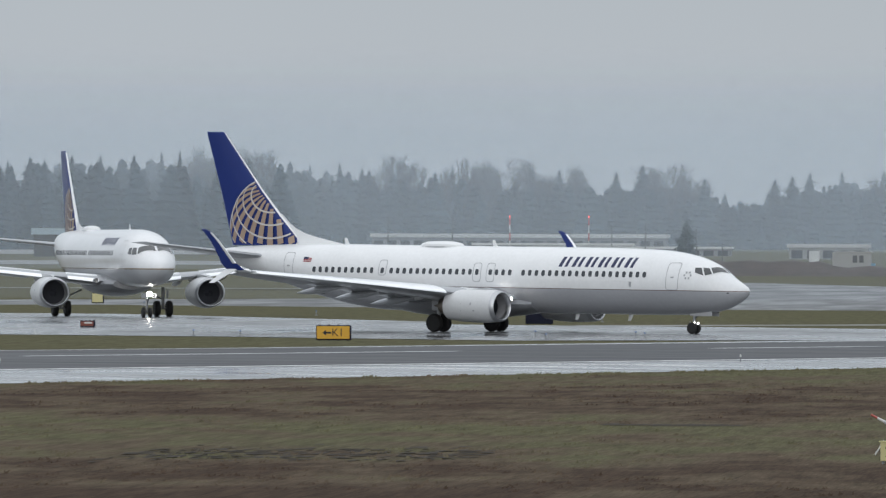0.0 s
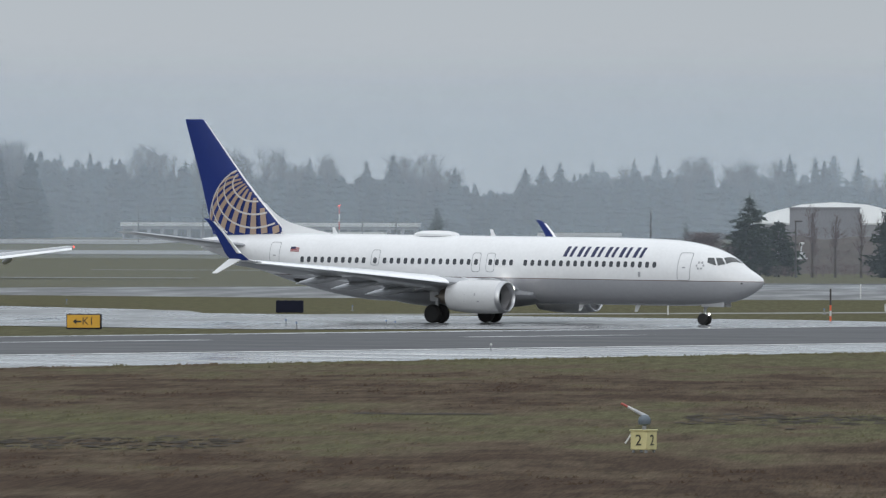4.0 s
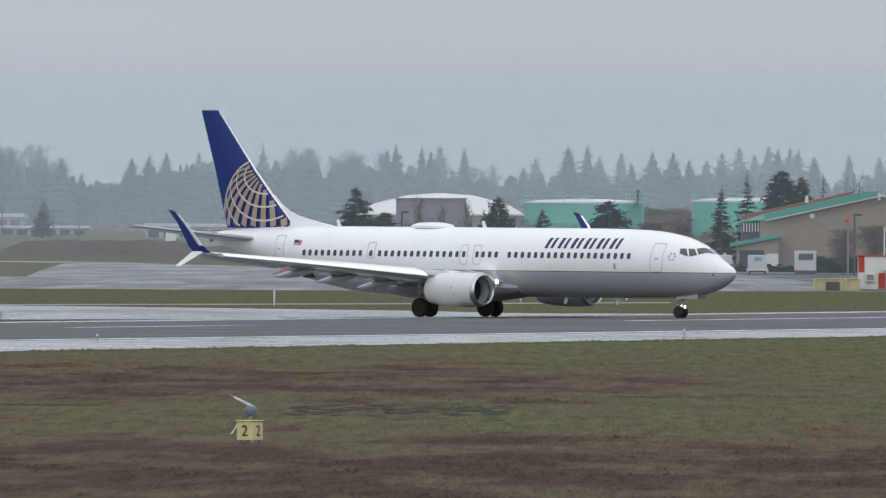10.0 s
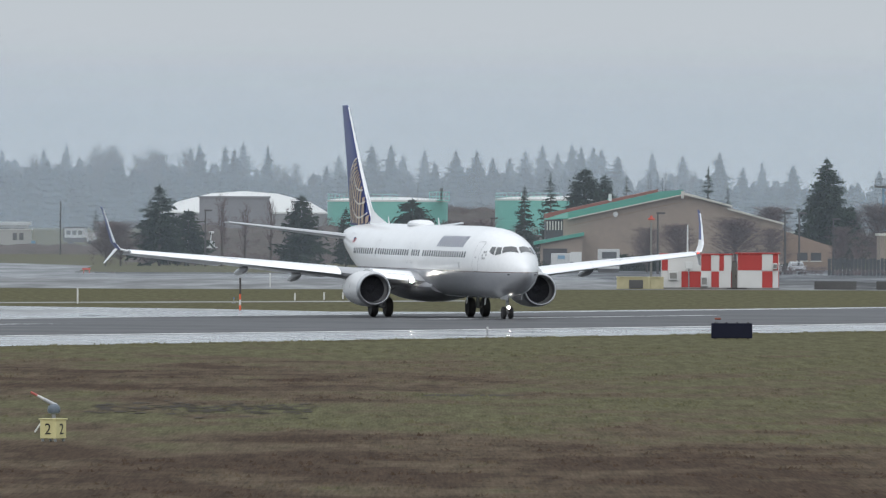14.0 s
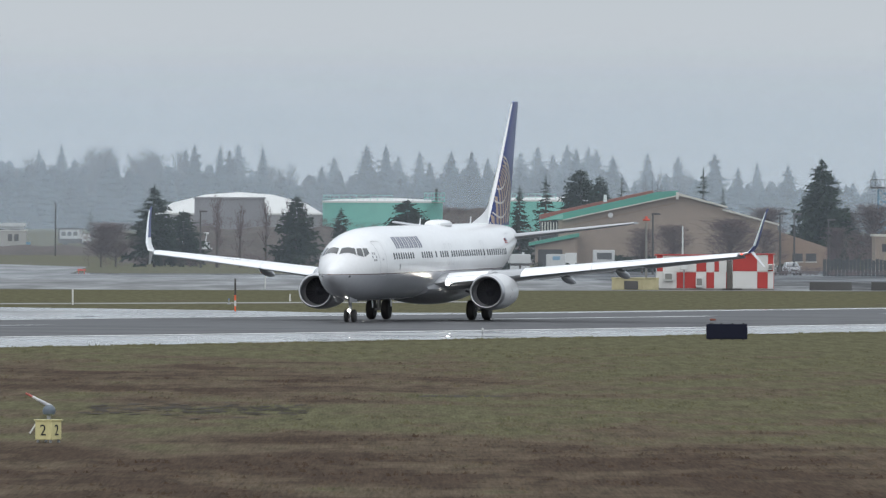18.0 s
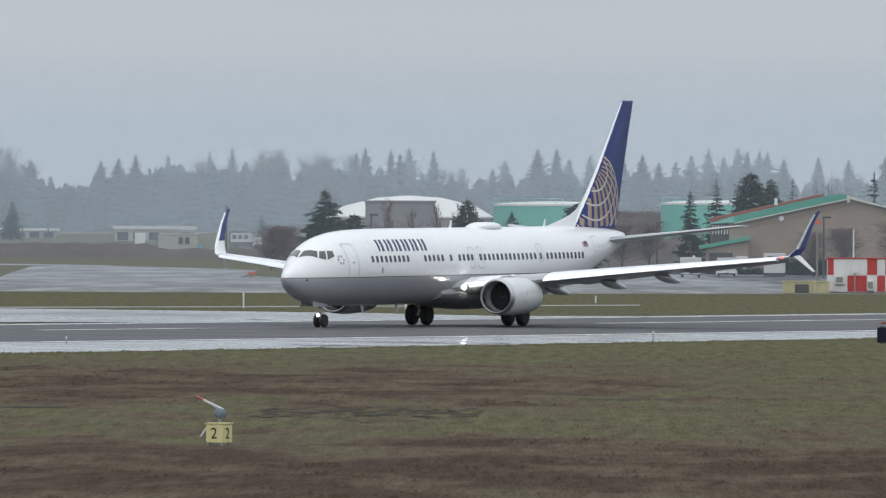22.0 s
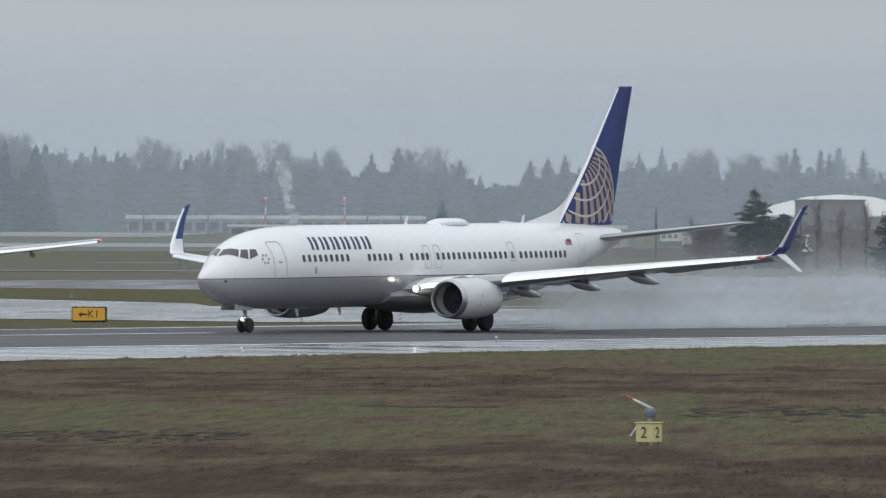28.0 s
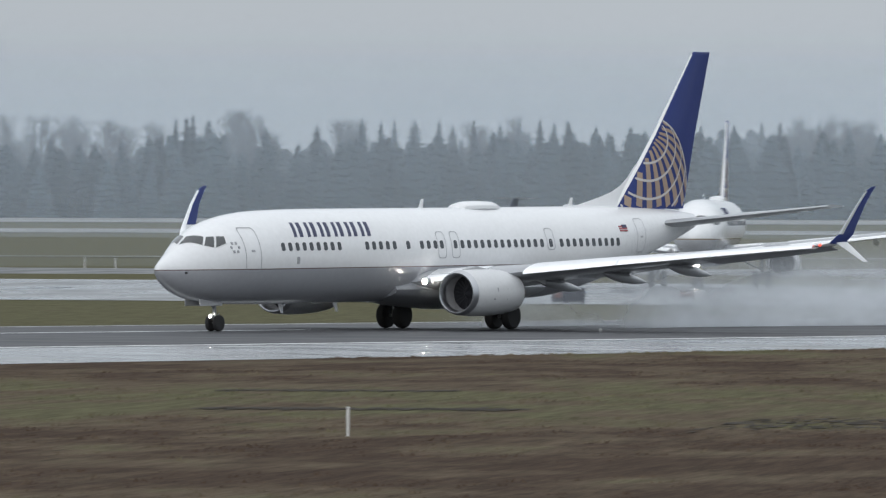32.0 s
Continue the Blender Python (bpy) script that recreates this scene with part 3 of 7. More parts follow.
def globe_emblem(fin, d):
    """Gold stripes and white hoops of a tilted ball, cut off at the fin's edges: the plain shapes of the tail art."""
    rows = d["fin"]
    cx, cz, r = d["globe"]
    tilt = radians(41)
    ct, st = math.cos(tilt), math.sin(tilt)

    def on_ball(lat, lon):
        """A place of the ball's grid on the fin, or None behind the rim or off the fin."""
        x, y, z = math.cos(lat) * math.sin(lon), math.cos(lat) * math.cos(lon), math.sin(lat)
        if y * ct + z * st < 0:
            return None
        px, pz = cx + r * x, cz + r * (z * ct - y * st)
        le, te, t = fin_edge(rows, pz)
        return (px, pz) if rows[0][2] + 0.02 < pz and te + 0.05 < px < le - 0.10 else None

    def ribbon(name, pairs, mat, sgn, off, label):
        runs = [[]]
        for p, q in pairs:
            if p and q:
                runs[-1].append((p, q))
            elif runs[-1]:
                runs.append([])
        for run in runs:
            if len(run) > 1:
                bm = bmesh.new()
                vs = [[bm.verts.new(fin_point(rows, *e, sgn, off)) for e in pq] for pq in run]
                for a, b in zip(vs, vs[1:]):
                    bm.faces.new((a[0], a[1], b[1], b[0]))
                part(name, bm, mat, fin, label)

    wide = 0.026 / r * 3.1
    for sgn in (1, -1):
        for k in range(22):
            a0, a1 = radians(16.36 * k - 4.6), radians(16.36 * k + 4.6)
            ribbon("gold_stripe", [(on_ball(radians(84 - 2 * i), a0), on_ball(radians(84 - 2 * i), a1)) for i in range(70)], GOLD, sgn, 0.012, "gold painted stripe")
        for lat in (62, 48.5, 35, 21.5, 8, -5.5):
            a = radians(lat)
            wd = wide / max(0.35, math.sin(tilt)) * 0.45
            ribbon("white_hoop", [(on_ball(a - wd, radians(3 * i)), on_ball(a + wd, radians(3 * i))) for i in range(121)], HOOP, sgn, 0.018, "white painted hoop")
        rim = []
        for i in range(181):
            a, pair = radians(2 * i), []
            for q in (0.982, 1.004):
                x, z = cx + q * r * math.cos(a), cz + q * r * math.sin(a)
                le, te, t = fin_edge(rows, z)
                pair.append((x, z) if rows[0][2] + 0.02 < z and te + 0.03 < x < le - 0.08 else None)
            rim.append(pair)
        ribbon("white_hoop", rim, HOOP, sgn, 0.018, "white painted rim")


BIG = dict(
    label="white twin-jet airliner with blue and gold tail on wet pavement",
    paint=BODY, cowl=COWL, root_glow=LAMP, tip=BLUE, finpaint=BLUE, finlabel="deep blue tail fin with gold and white emblem", winglet_plane=1,
    hull=[(4.12, 2.76, 2.70, 0.03), (3.98, 2.98, 2.46, 0.22), (3.55, 3.24, 2.15, 0.50), (2.9, 3.60, 1.82, 0.82), (2.35, 3.98, 1.63, 1.06), (1.8, 4.30, 1.50, 1.28), (1.2, 4.55, 1.42, 1.46),
          (0.4, 4.80, 1.34, 1.64), (-0.7, 5.01, 1.28, 1.80), (-2.0, 5.15, 1.25, 1.87), (-3.5, 5.21, 1.24, 1.88), (-6, 5.25, 1.24, 1.88), (-12, 5.25, 1.24, 1.88), (-22.5, 5.25, 1.24, 1.88), (-24.5, 5.25, 1.34, 1.87), (-27, 5.25, 1.72, 1.80),
          (-29.5, 5.23, 2.30, 1.60), (-32, 5.18, 2.98, 1.25), (-34, 5.08, 3.52, 0.88), (-35.4, 4.97, 3.92, 0.54), (-36.4, 4.86, 4.22, 0.22)],
    belly=(-11.2, -22.5, 1.02),
    wing=dict(secs=[(-11.6, -20.0, 0.6, 1.95, 0.13), (-12.4, -20.0, 1.9, 2.12, 0.13), (-14.3, -20.05, 5.6, 2.5, 0.115), (-17.5, -21.0, 11.4, 3.12, 0.11), (-20.6, -22.05, 16.85, 3.64, 0.10)], fairings=(4.0, 7.2, 10.2), winglet=True, slat=0.10),
    root_lamp=(-12.25, 2.35, 2.12, 0.14), engine=(-10.85, 4.83, 1.62, 1.0, 3.85),
    stab=[(-31.9, -36.0, 0.3, 4.35, 0.09), (-36.5, -38.0, 7.1, 5.2, 0.085)],
    main=(-17.17, 2.86, 0.56, 0.40, 0.43), nose=(0.345, 0.2, 0.2), nosedoor=1.18, taxi_lamp=0.64, lamp_r=0.08, lamp_x=0.22, guard_depth=0.12,
    fin=[(-29.85, -35.65, 5.1, 0.10), (-31.95, -36.23, 7.1, 0.10), (-33.2, -36.6, 8.4, 0.10), (-36.35, -37.8, 12.02, 0.09)],
    dorsal=[(-26.9, 0.03, 5.1, 5.26), (-28.0, 0.12, 5.05, 5.46), (-29.0, 0.18, 5.0, 5.66), (-29.9, 0.2, 5.0, 5.88), (-30.6, 0.2, 5.0, 6.16), (-31.2, 0.18, 5.0, 6.55), (-31.75, 0.12, 5.0, 7.05), (-32.2, 0.05, 5.0, 7.1)],
    globe=(-32.45, 5.9, 3.45), emblem=globe_emblem,
    windows=((-2.4, -28.3), 3.68, {-1: ((-12.2, -11.6), (-15.45, -13.65), (-23.0, -21.8)), 1: ((-8.2, -6.7), (-11.4, -10.8), (-12.4, -12.0), (-15.45, -13.65), (-23.0, -21.8))}), extra_windows=(-14.05, -15.08, -22.4),
    doors={1: [(-0.4, 3.58, 0.95, 1.85), (-14.05, 3.66, 0.62, 1.15), (-15.08, 3.66, 0.62, 1.15), (-22.4, 3.85, 0.62, 0.95), (-30.0, 3.95, 0.8, 1.5)], -1: [(-0.4, 3.60, 0.85, 1.65), (-14.05, 3.66, 0.62, 1.15), (-15.08, 3.66, 0.62, 1.15), (-22.4, 3.85, 0.62, 0.95), (-30.0, 3.95, 0.8, 1.5)]},
    cockpit=[[(2.04, 3.78), (2.60, None), (2.11, None), (1.74, 4.12)], [(1.63, 3.67), (1.98, 3.76), (1.67, 4.11), (1.34, 4.13)], [(0.98, 3.85), (1.54, 3.67), (1.25, 4.13), (0.90, 4.13)]],
    sit=0.15, letters=(-3.1, -9.0, 4.08, 4.68, 0.16),
    marks=[(-28.9, -27.4, 2.2, 2.5, DARK), (-28.78, -28.15, 4.14, 4.19, FLAG), (-28.78, -28.15, 4.23, 4.28, FLAG), (-28.4, -28.15, 4.32, 4.37, FLAG), (-28.78, -28.42, 4.29, 4.42, INKBLUE), (-3.5, -3.35, 2.95, 3.25, SEAM), (3.0, 3.1, 2.6, 2.68, DARK)] + [(0.55 + 0.2 * math.cos(radians(60 * k)), 0.63 + 0.2 * math.cos(radians(60 * k)), 3.62 + 0.2 * math.sin(radians(60 * k)), 3.72 + 0.2 * math.sin(radians(60 * k)), SEAM) for k in range(6)],
    domes=[(-19.2, 3.3, 0.27)], blades=[(-14.9, 1), (-26.4, 1), (-8.5, -1), (-4.5, -1)])

RAISE = 0.5
SMALL = dict(BIG,
    label="white airliner waiting on the wet taxiway with its nose lamp lit", tip=WHITE, root_glow=DULL_LAMP,
    hull=[(x, t_ + RAISE, b_ + RAISE, w_) for x, t_, b_, w_ in [(5.1, 3.05, 2.95, 0.05), (4.9, 3.45, 2.6, 0.45), (4.4, 3.85, 2.25, 0.85), (3.6, 4.3, 1.95, 1.25), (2.8, 4.75, 1.82, 1.5), (2.0, 5.15, 1.77, 1.68), (1.0, 5.5, 1.73, 1.83), (-0.5, 5.75, 1.71, 1.94), (-2.5, 5.85, 1.70, 1.975),
          (-12, 5.85, 1.70, 1.975), (-20, 5.85, 1.70, 1.975), (-22.5, 5.85, 1.95, 1.95), (-26, 5.8, 2.75, 1.65), (-29, 5.7, 3.7, 1.15), (-31.2, 5.5, 4.4, 0.65), (-32.5, 5.3, 4.75, 0.3)]],
    paint=two_tone("fuselage_paint_hull", (0.78, 0.79, 0.80), (0.42, 0.43, 0.45), (0.22, 0.15, 0.07), 3.0 + RAISE), belly=(-5.0, -17.0, 1.35 + RAISE * 0.6),
    wing=dict(secs=[(-6.2, -13.6, 0.6, 2.45, 0.13), (-7.0, -13.6, 1.95, 2.62, 0.13), (-9.2, -13.6, 6.2, 3.1, 0.11), (-14.5, -16.0, 16.9, 4.3, 0.10)], fairings=(5.0, 8.5, 12.0), winglet=False, slat=0.2),
    root_lamp=(-6.9, 2.4, 2.65, 0.16), engine=(-5.0, 5.75, 1.75, 1.12, 4.4),
    stab=[(-27.0, -30.9, 0.3, 5.15, 0.09), (-30.9, -32.4, 6.2, 5.75, 0.09)],
    main=(-12.64, 3.8, 0.58, 0.42, 0.46), nose=(0.38, 0.22, 0.25), nosedoor=1.5, taxi_lamp=1.7, lamp_r=0.19, lamp_x=0.95, guard_depth=0.06,
    fin=[(-24.9, -30.4, 5.7, 0.10), (-30.3, -32.3, 12.15, 0.09)],
    dorsal=[(-22.5, 0.02, 5.7 + RAISE, 5.86 + RAISE), (-24.0, 0.1, 5.65 + RAISE, 6.05 + RAISE), (-25.4, 0.2, 5.6 + RAISE, 6.4 + RAISE), (-26.0, 0.1, 5.6 + RAISE, 6.4 + RAISE)],
    globe=(-27.0, 6.7, 3.0),
    extra_windows=(), windows=((-3.0, -25.0), 4.15 + RAISE, {1: ((-12.5, -11.9),), -1: ((-12.5, -11.9),)}),
    doors={k: [(-0.2, 4.1 + RAISE, 0.9, 1.9), (-11.0, 4.2 + RAISE, 0.6, 1.0), (-26.0, 4.3 + RAISE, 0.85, 1.8)] for k in (1, -1)},
    cockpit=[[(x, z and z + RAISE) for x, z in q] for q in [[(2.85, 4.06), (3.62, None), (3.0, None), (2.4, 4.52)], [(2.12, 4.02), (2.70, 4.04), (2.26, 4.52), (1.82, 4.52)], [(1.40, 4.08), (2.0, 4.02), (1.70, 4.52), (1.36, 4.5)]]],
    sit=0.0, letters=(-2.9, -8.0, 4.7 + RAISE, 5.25 + RAISE, 0.12), marks=[(-24.0, -22.7, 2.6 + RAISE, 2.9 + RAISE, DARK)],
    domes=[(-20.5, 2.6, 0.3)], blades=[(-6.0, 1), (-12.0, -1)])


# ---- ground ----
AXIS = radians(-117.1)
UX, UY = math.cos(AXIS), math.sin(AXIS)


def rw(s, off, z=0.0):
    """A place by its way along the runway and its offset from the camera."""
    return Vector((s * UX - off * UY, s * UY + off * UX, z))


MID, HALF, CROWN = -253.6, 22.9, 0.17


def land(x, y):
    """Height of the open land: flat, then a slow rise towards the woods."""
    r = math.hypot(x, y)
    u = min(max((r - 1500) / 1500, 0), 1)
    return 4.5 * u * u * (3 - 2 * u)


def strip(name, rows, mat, label, category, z=0.01):
    """A paved sheet through rows of cross-section points, with kerb depth."""
    bm = bmesh.new()
    vs = [[bm.verts.new(p) for p in r] for r in rows]
    for a, b in zip(vs, vs[1:]):
        for i in range(len(a) - 1):
            bm.faces.new((a[i], a[i + 1], b[i + 1], b[i]))
    return tagged(part(name, bm, mat), label, category, kind="structure")


def ground_mat(name, tones, sizes, rough, bump, spec=0.3, wet=None, bands=None):
    """Ground stuff: three tones mixed by broad and fine noise in metres; wet: (low, high) roughness by puddles."""
    m = bpy.data.materials.new(name)
    m.use_nodes = True
    n, l = m.node_tree.nodes, m.node_tree.links
    b = n["Principled BSDF"]
    tc = n.new("ShaderNodeTexCoord")
    tex = []
    for s in sizes:
        mp = n.new("ShaderNodeMapping")
        mp.inputs["Scale"].default_value = (1 / s[0], 1 / s[1], 1)
        mp.inputs["Rotation"].default_value = (0, 0, radians(s[2]))
        t = n.new("ShaderNodeTexNoise")
        t.inputs["Scale"].default_value = 1.0
        t.inputs["Detail"].default_value = 6
        t.inputs["Roughness"].default_value = 0.62
        l.new(tc.outputs["Object"], mp.inputs[0])
        l.new(mp.outputs[0], t.inputs["Vector"])
        tex.append(t)
    ramp = n.new("ShaderNodeValToRGB")
    ramp.color_ramp.elements[0].position, ramp.color_ramp.elements[1].position = 0.30, 0.70
    ramp.color_ramp.elements[0].color, ramp.color_ramp.elements[1].color = (*tones[0], 1), (*tones[2], 1)
    e = ramp.color_ramp.elements.new(0.5)
    e.color = (*tones[1], 1)
    if bands:
        sp, mr, br, md = n.new("ShaderNodeSeparateXYZ"), n.new("ShaderNodeMapRange"), n.new("ShaderNodeValToRGB"), n.new("ShaderNodeMath")
        mr.inputs[1].default_value, mr.inputs[2].default_value = bands[0], bands[1]
        l.new(tc.outputs["Object"], sp.inputs[0])
        l.new(sp.outputs[1], mr.inputs[0])
        br.color_ramp.elements.remove(br.color_ramp.elements[1])
        for i, (at_, v_) in enumerate(bands[2]):
            el = br.color_ramp.elements[0] if i == 0 else br.color_ramp.elements.new(at_)
            el.position, el.color = at_, (v_, v_, v_, 1)
        l.new(mr.outputs[0], br.inputs[0])
        md.operation = "MULTIPLY_ADD"
        md.inputs[1].default_value = 1.5
        l.new(tex[0].outputs["Fac"], md.inputs[0])
        l.new(br.outputs[0], md.inputs[2])
        lo = n.new("ShaderNodeMath")
        lo.operation = "SUBTRACT"
        lo.inputs[1].default_value = 0.5
        l.new(md.outputs[0], lo.inputs[0])
        # the grass by the paving is greener towards the east
        ex_, ny_, fy_ = (n.new("ShaderNodeMapRange") for q in range(3))
        en, ef, sm = (n.new("ShaderNodeMath") for q in range(3))
        ex_.inputs[1].default_value, ex_.inputs[2].default_value, ex_.inputs[4].default_value = -3.0, 7.0, 0.24
        ny_.inputs[1].default_value, ny_.inputs[2].default_value, ny_.inputs[3].default_value, ny_.inputs[4].default_value = 290, 315, 0.0, 1.0
        fy_.inputs[1].default_value, fy_.inputs[2].default_value, fy_.inputs[3].default_value, fy_.inputs[4].default_value = 380, 420, 1.0, 0.0
        l.new(sp.outputs[0], ex_.inputs[0])
        l.new(sp.outputs[1], ny_.inputs[0])
        l.new(sp.outputs[1], fy_.inputs[0])
        en.operation = ef.operation = "MULTIPLY"
        l.new(ex_.outputs[0], en.inputs[0])
        l.new(ny_.outputs[0], en.inputs[1])
        l.new(lo.outputs[0], sm.inputs[0])
        l.new(en.outputs[0], ef.inputs[0])
        l.new(fy_.outputs[0], ef.inputs[1])
        l.new(ef.outputs[0], sm.inputs[1])
        l.new(sm.outputs[0], ramp.inputs[0])
    else:
        l.new(tex[0].outputs["Fac"], ramp.inputs[0])
    rng = n.new("ShaderNodeMapRange")
    rng.inputs[1].default_value, rng.inputs[2].default_value = (0.3, 0.7) if wet else (0.38, 0.62)
    rng.inputs[3].default_value, rng.inputs[4].default_value = 0.65, 1.35
    if len(sizes) > 2 and not wet:
        av = n.new("ShaderNodeMath")
        av.operation = "MULTIPLY_ADD"
        av.inputs[1].default_value = 0.5
        hf = n.new("ShaderNodeMath")
        hf.operation = "MULTIPLY"
        hf.inputs[1].default_value = 0.5
        l.new(tex[1].outputs["Fac"], av.inputs[0])
        l.new(tex[2].outputs["Fac"], hf.inputs[0])
        l.new(hf.outputs[0], av.inputs[2])
        l.new(av.outputs[0], rng.inputs[0])
    else:
        l.new(tex[1].outputs["Fac"], rng.inputs[0])
    mul = n.new("ShaderNodeMix")
    mul.data_type, mul.blend_type = "RGBA", "MULTIPLY"
    mul.inputs[0].default_value = 1.0
    l.new(ramp.outputs[0], mul.inputs[6])
    l.new(rng.outputs[0], mul.inputs[7])
    l.new(mul.outputs[2], b.inputs["Base Color"])
    b.inputs["Roughness"].default_value = rough
    b.inputs["Specular IOR Level"].default_value = spec
    if wet:
        w = n.new("ShaderNodeMapRange")
        w.inputs[1].default_value, w.inputs[2].default_value = 0.35, 0.65
        w.inputs[3].default_value, w.inputs[4].default_value = wet
        l.new(tex[-1].outputs["Fac"], w.inputs[0])
        l.new(w.outputs[0], b.inputs["Roughness"])
    if bump:
        bp = n.new("ShaderNodeBump")
        bp.inputs["Strength"].default_value, bp.inputs["Distance"].default_value = bump, 0.1
        l.new(tex[1].outputs["Fac"], bp.inputs["Height"])
        l.new(bp.outputs[0], b.inputs["Normal"])
    return m


WINTER = [(0.060, 0.042, 0.030), (0.098, 0.076, 0.053), (0.097, 0.092, 0.052)]
GRASS = ground_mat("winter_grass", WINTER, [(4.5, 13, 0), (0.07, 3.0, 0), (0.5, 8, 0)], 0.95, 0.4, 0.03, None,
                   (180, 460, [(0.0, 0.08), (0.19, 0.10), (0.26, 0.26), (0.33, 0.40), (0.43, 0.38), (0.50, 0.18), (0.63, 0.12), (0.80, 0.36), (0.93, 0.56), (1.0, 0.60)]))
ASPHALT = ground_mat("wet_asphalt", [(0.039, 0.041, 0.046), (0.049, 0.051, 0.056), (0.061, 0.062, 0.067)], [(30, 4, 27), (2, 2, 0), (40, 3, 27)], 0.6, 0.15, 0.25, (0.52, 0.66))
CONCRETE = ground_mat("wet_concrete", [(0.15, 0.155, 0.16), (0.19, 0.195, 0.20), (0.22, 0.22, 0.225)], [(60, 8, 10), (3, 3, 0), (30, 6, 10)], 0.3, 0.0, 0.5, (0.05, 0.38))
ENTRY = ground_mat("wet_taxiway_concrete", [(0.10, 0.104, 0.11), (0.14, 0.145, 0.15), (0.18, 0.183, 0.187)], [(14, 60, 0), (3, 12, 0), (10, 55, 0)], 0.3, 0.02, 0.45, (0.05, 0.45))
FARWAY = ground_mat("far_damp_concrete", [(0.16, 0.16, 0.155), (0.20, 0.20, 0.195), (0.25, 0.25, 0.24)], [(60, 30, 6), (8, 8, 0), (50, 30, 4)], 0.6, 0.0, 0.3, (0.45, 0.7))
DAMP = ground_mat("damp_concrete", [(0.085, 0.088, 0.092), (0.110, 0.113, 0.116), (0.140, 0.142, 0.145)], [(9, 60, 20), (3, 24, 0), (7, 70, 10)], 0.45, 0.0, 0.2, (0.28, 0.62))
PAINT_LINE = material("runway_paint", (0.74, 0.75, 0.75), 0.4, var=0.12, scale=0.4, fine=3)

# the land: one sheet, finer near the airfield
bm = bmesh.new()
gx = [-4800, -3000, -1800, -1100, -700, -450, -300, -200, -120, -60, 0, 60, 120, 200, 300, 450, 700, 1100, 1800, 3000, 4800]
gy = [-400, -100, 50, 150, 250, 350, 450, 600, 800, 1000, 1250, 1500, 1700, 1900, 2100, 2300, 2500, 2700, 2900, 3100, 3600, 4900]
grid = [[bm.verts.new((x, y, land(x, y) if y > 0 else 0)) for x in gx] for y in gy]
for a, b in zip(grid, grid[1:]):
    for i in range(len(gx) - 1):
        bm.faces.new((a[i], a[i + 1], b[i + 1], b[i]))
tagged(part("ground", bm, GRASS), "wet brown and green winter grass airfield", "ground", kind="structure")

# runway: crowned asphalt with pale shoulders
S0, S1 = -1100, 120
SS = [S0 + (S1 - S0) * i / 24 for i in range(25)]


def crown(off):
    d = abs(off - MID)
    return 0.02 + CROWN * max(0.0, 1 - d / 30.0)


def climb(s):
    """The runway rises a little towards its near end."""
    return 0.0012 * max(0.0, s + 470)


strip("runway", [[rw(s, o, crown(o) + climb(s)) for o in (MID - HALF - 1.2, MID - 12, MID, MID + 12, MID + HALF + 1.2)] for s in SS], ASPHALT, "dark wet asphalt runway", "runway")
strip("shoulder_near", [[rw(s, o, crown(o) + climb(s) if o < -222 else 0.015) for o in (MID + HALF + 1.2, MID + HALF + 7, -216)] for s in SS], CONCRETE, "pale wet runway shoulder", "pavement")
strip("shoulder_far", [[rw(s, o, crown(o) + climb(s) if o > -278 else 0.015) for o in (MID - HALF - 1.2, MID - HALF - 6)] for s in SS if s < -300], CONCRETE, "pale wet runway shoulder", "pavement")
for name, o in (("edge_line_near", MID + HALF), ("edge_line_far", MID - HALF)):
    strip(name, [[rw(s, o + k, crown(o + k) + climb(s) + 0.006) for k in (-0.45, 0.45)] for s in SS], PAINT_LINE, "white painted runway edge line", "runway marking")
for k in range(9):
    s = -376 - 61 * (k - 2)
    bm = bmesh.new()
    vs = [bm.verts.new(rw(a, MID + o, crown(MID + o) + climb(a) + 0.006)) for a, o in ((s, -0.45), (s, 0.45), (s - 36.6, 0.45), (s - 36.6, -0.45))]
    bm.faces.new(vs)
    tagged(part("centreline_dash", bm, PAINT_LINE), "white painted centreline dash", "runway marking", "centreline dashes", "structure")


def sheet(name, pts, mat, label, category, z=0.012):
    bm = bmesh.new()
    bm.faces.new([bm.verts.new((x, y, z)) for x, y in pts])
    return tagged(part(name, bm, mat, smooth=False), label, category, kind="structure")


def edge(s, off):
    p = rw(s, off)
    return (p.x, p.y)


# taxiways
sheet("taxiway_entry", [edge(-500, -281), (-41, 563), (-58, 580), (-90, 600), (-140, 615), (-260, 660), (-260, 800), (-150, 800), (-86, 768), (-61.3, 712), (-56, 699), (-53, 676), (-40, 667), (-32, 661), (-23.5, 652), (-12.5, 640), (-5, 624), edge(-560, -281)], ENTRY, "wet pale concrete taxiway entry", "taxiway", 0.03)
YARD = ground_mat("yard_asphalt", [(0.030, 0.032, 0.035), (0.042, 0.044, 0.047), (0.060, 0.061, 0.064)], [(12, 60, 0), (3, 20, 0), (10, 60, 0)], 0.45, 0.03, 0.15, (0.3, 0.85))
sheet("yard_apron", [(33, 874), (150, 874), (150, 1262), (12, 1262), (20, 1020)], YARD, "dark damp asphalt yard before the station", "yard", 0.03)
sheet("far_track", [(-135, 1500), (-100, 1492), (-78, 1446), (-70, 1475), (-95, 1532), (-135, 1548)], FARWAY, "pale concrete track on the far grass", "track")
sheet("service_track", [(-44, 667), (-26, 683), (-13.5, 696), (-5, 706), (4.5, 717), (4.5, 727), (-5, 716), (-14, 706), (-27, 692), (-45, 676)], FARWAY, "thin pale concrete track behind the grass strip", "track")
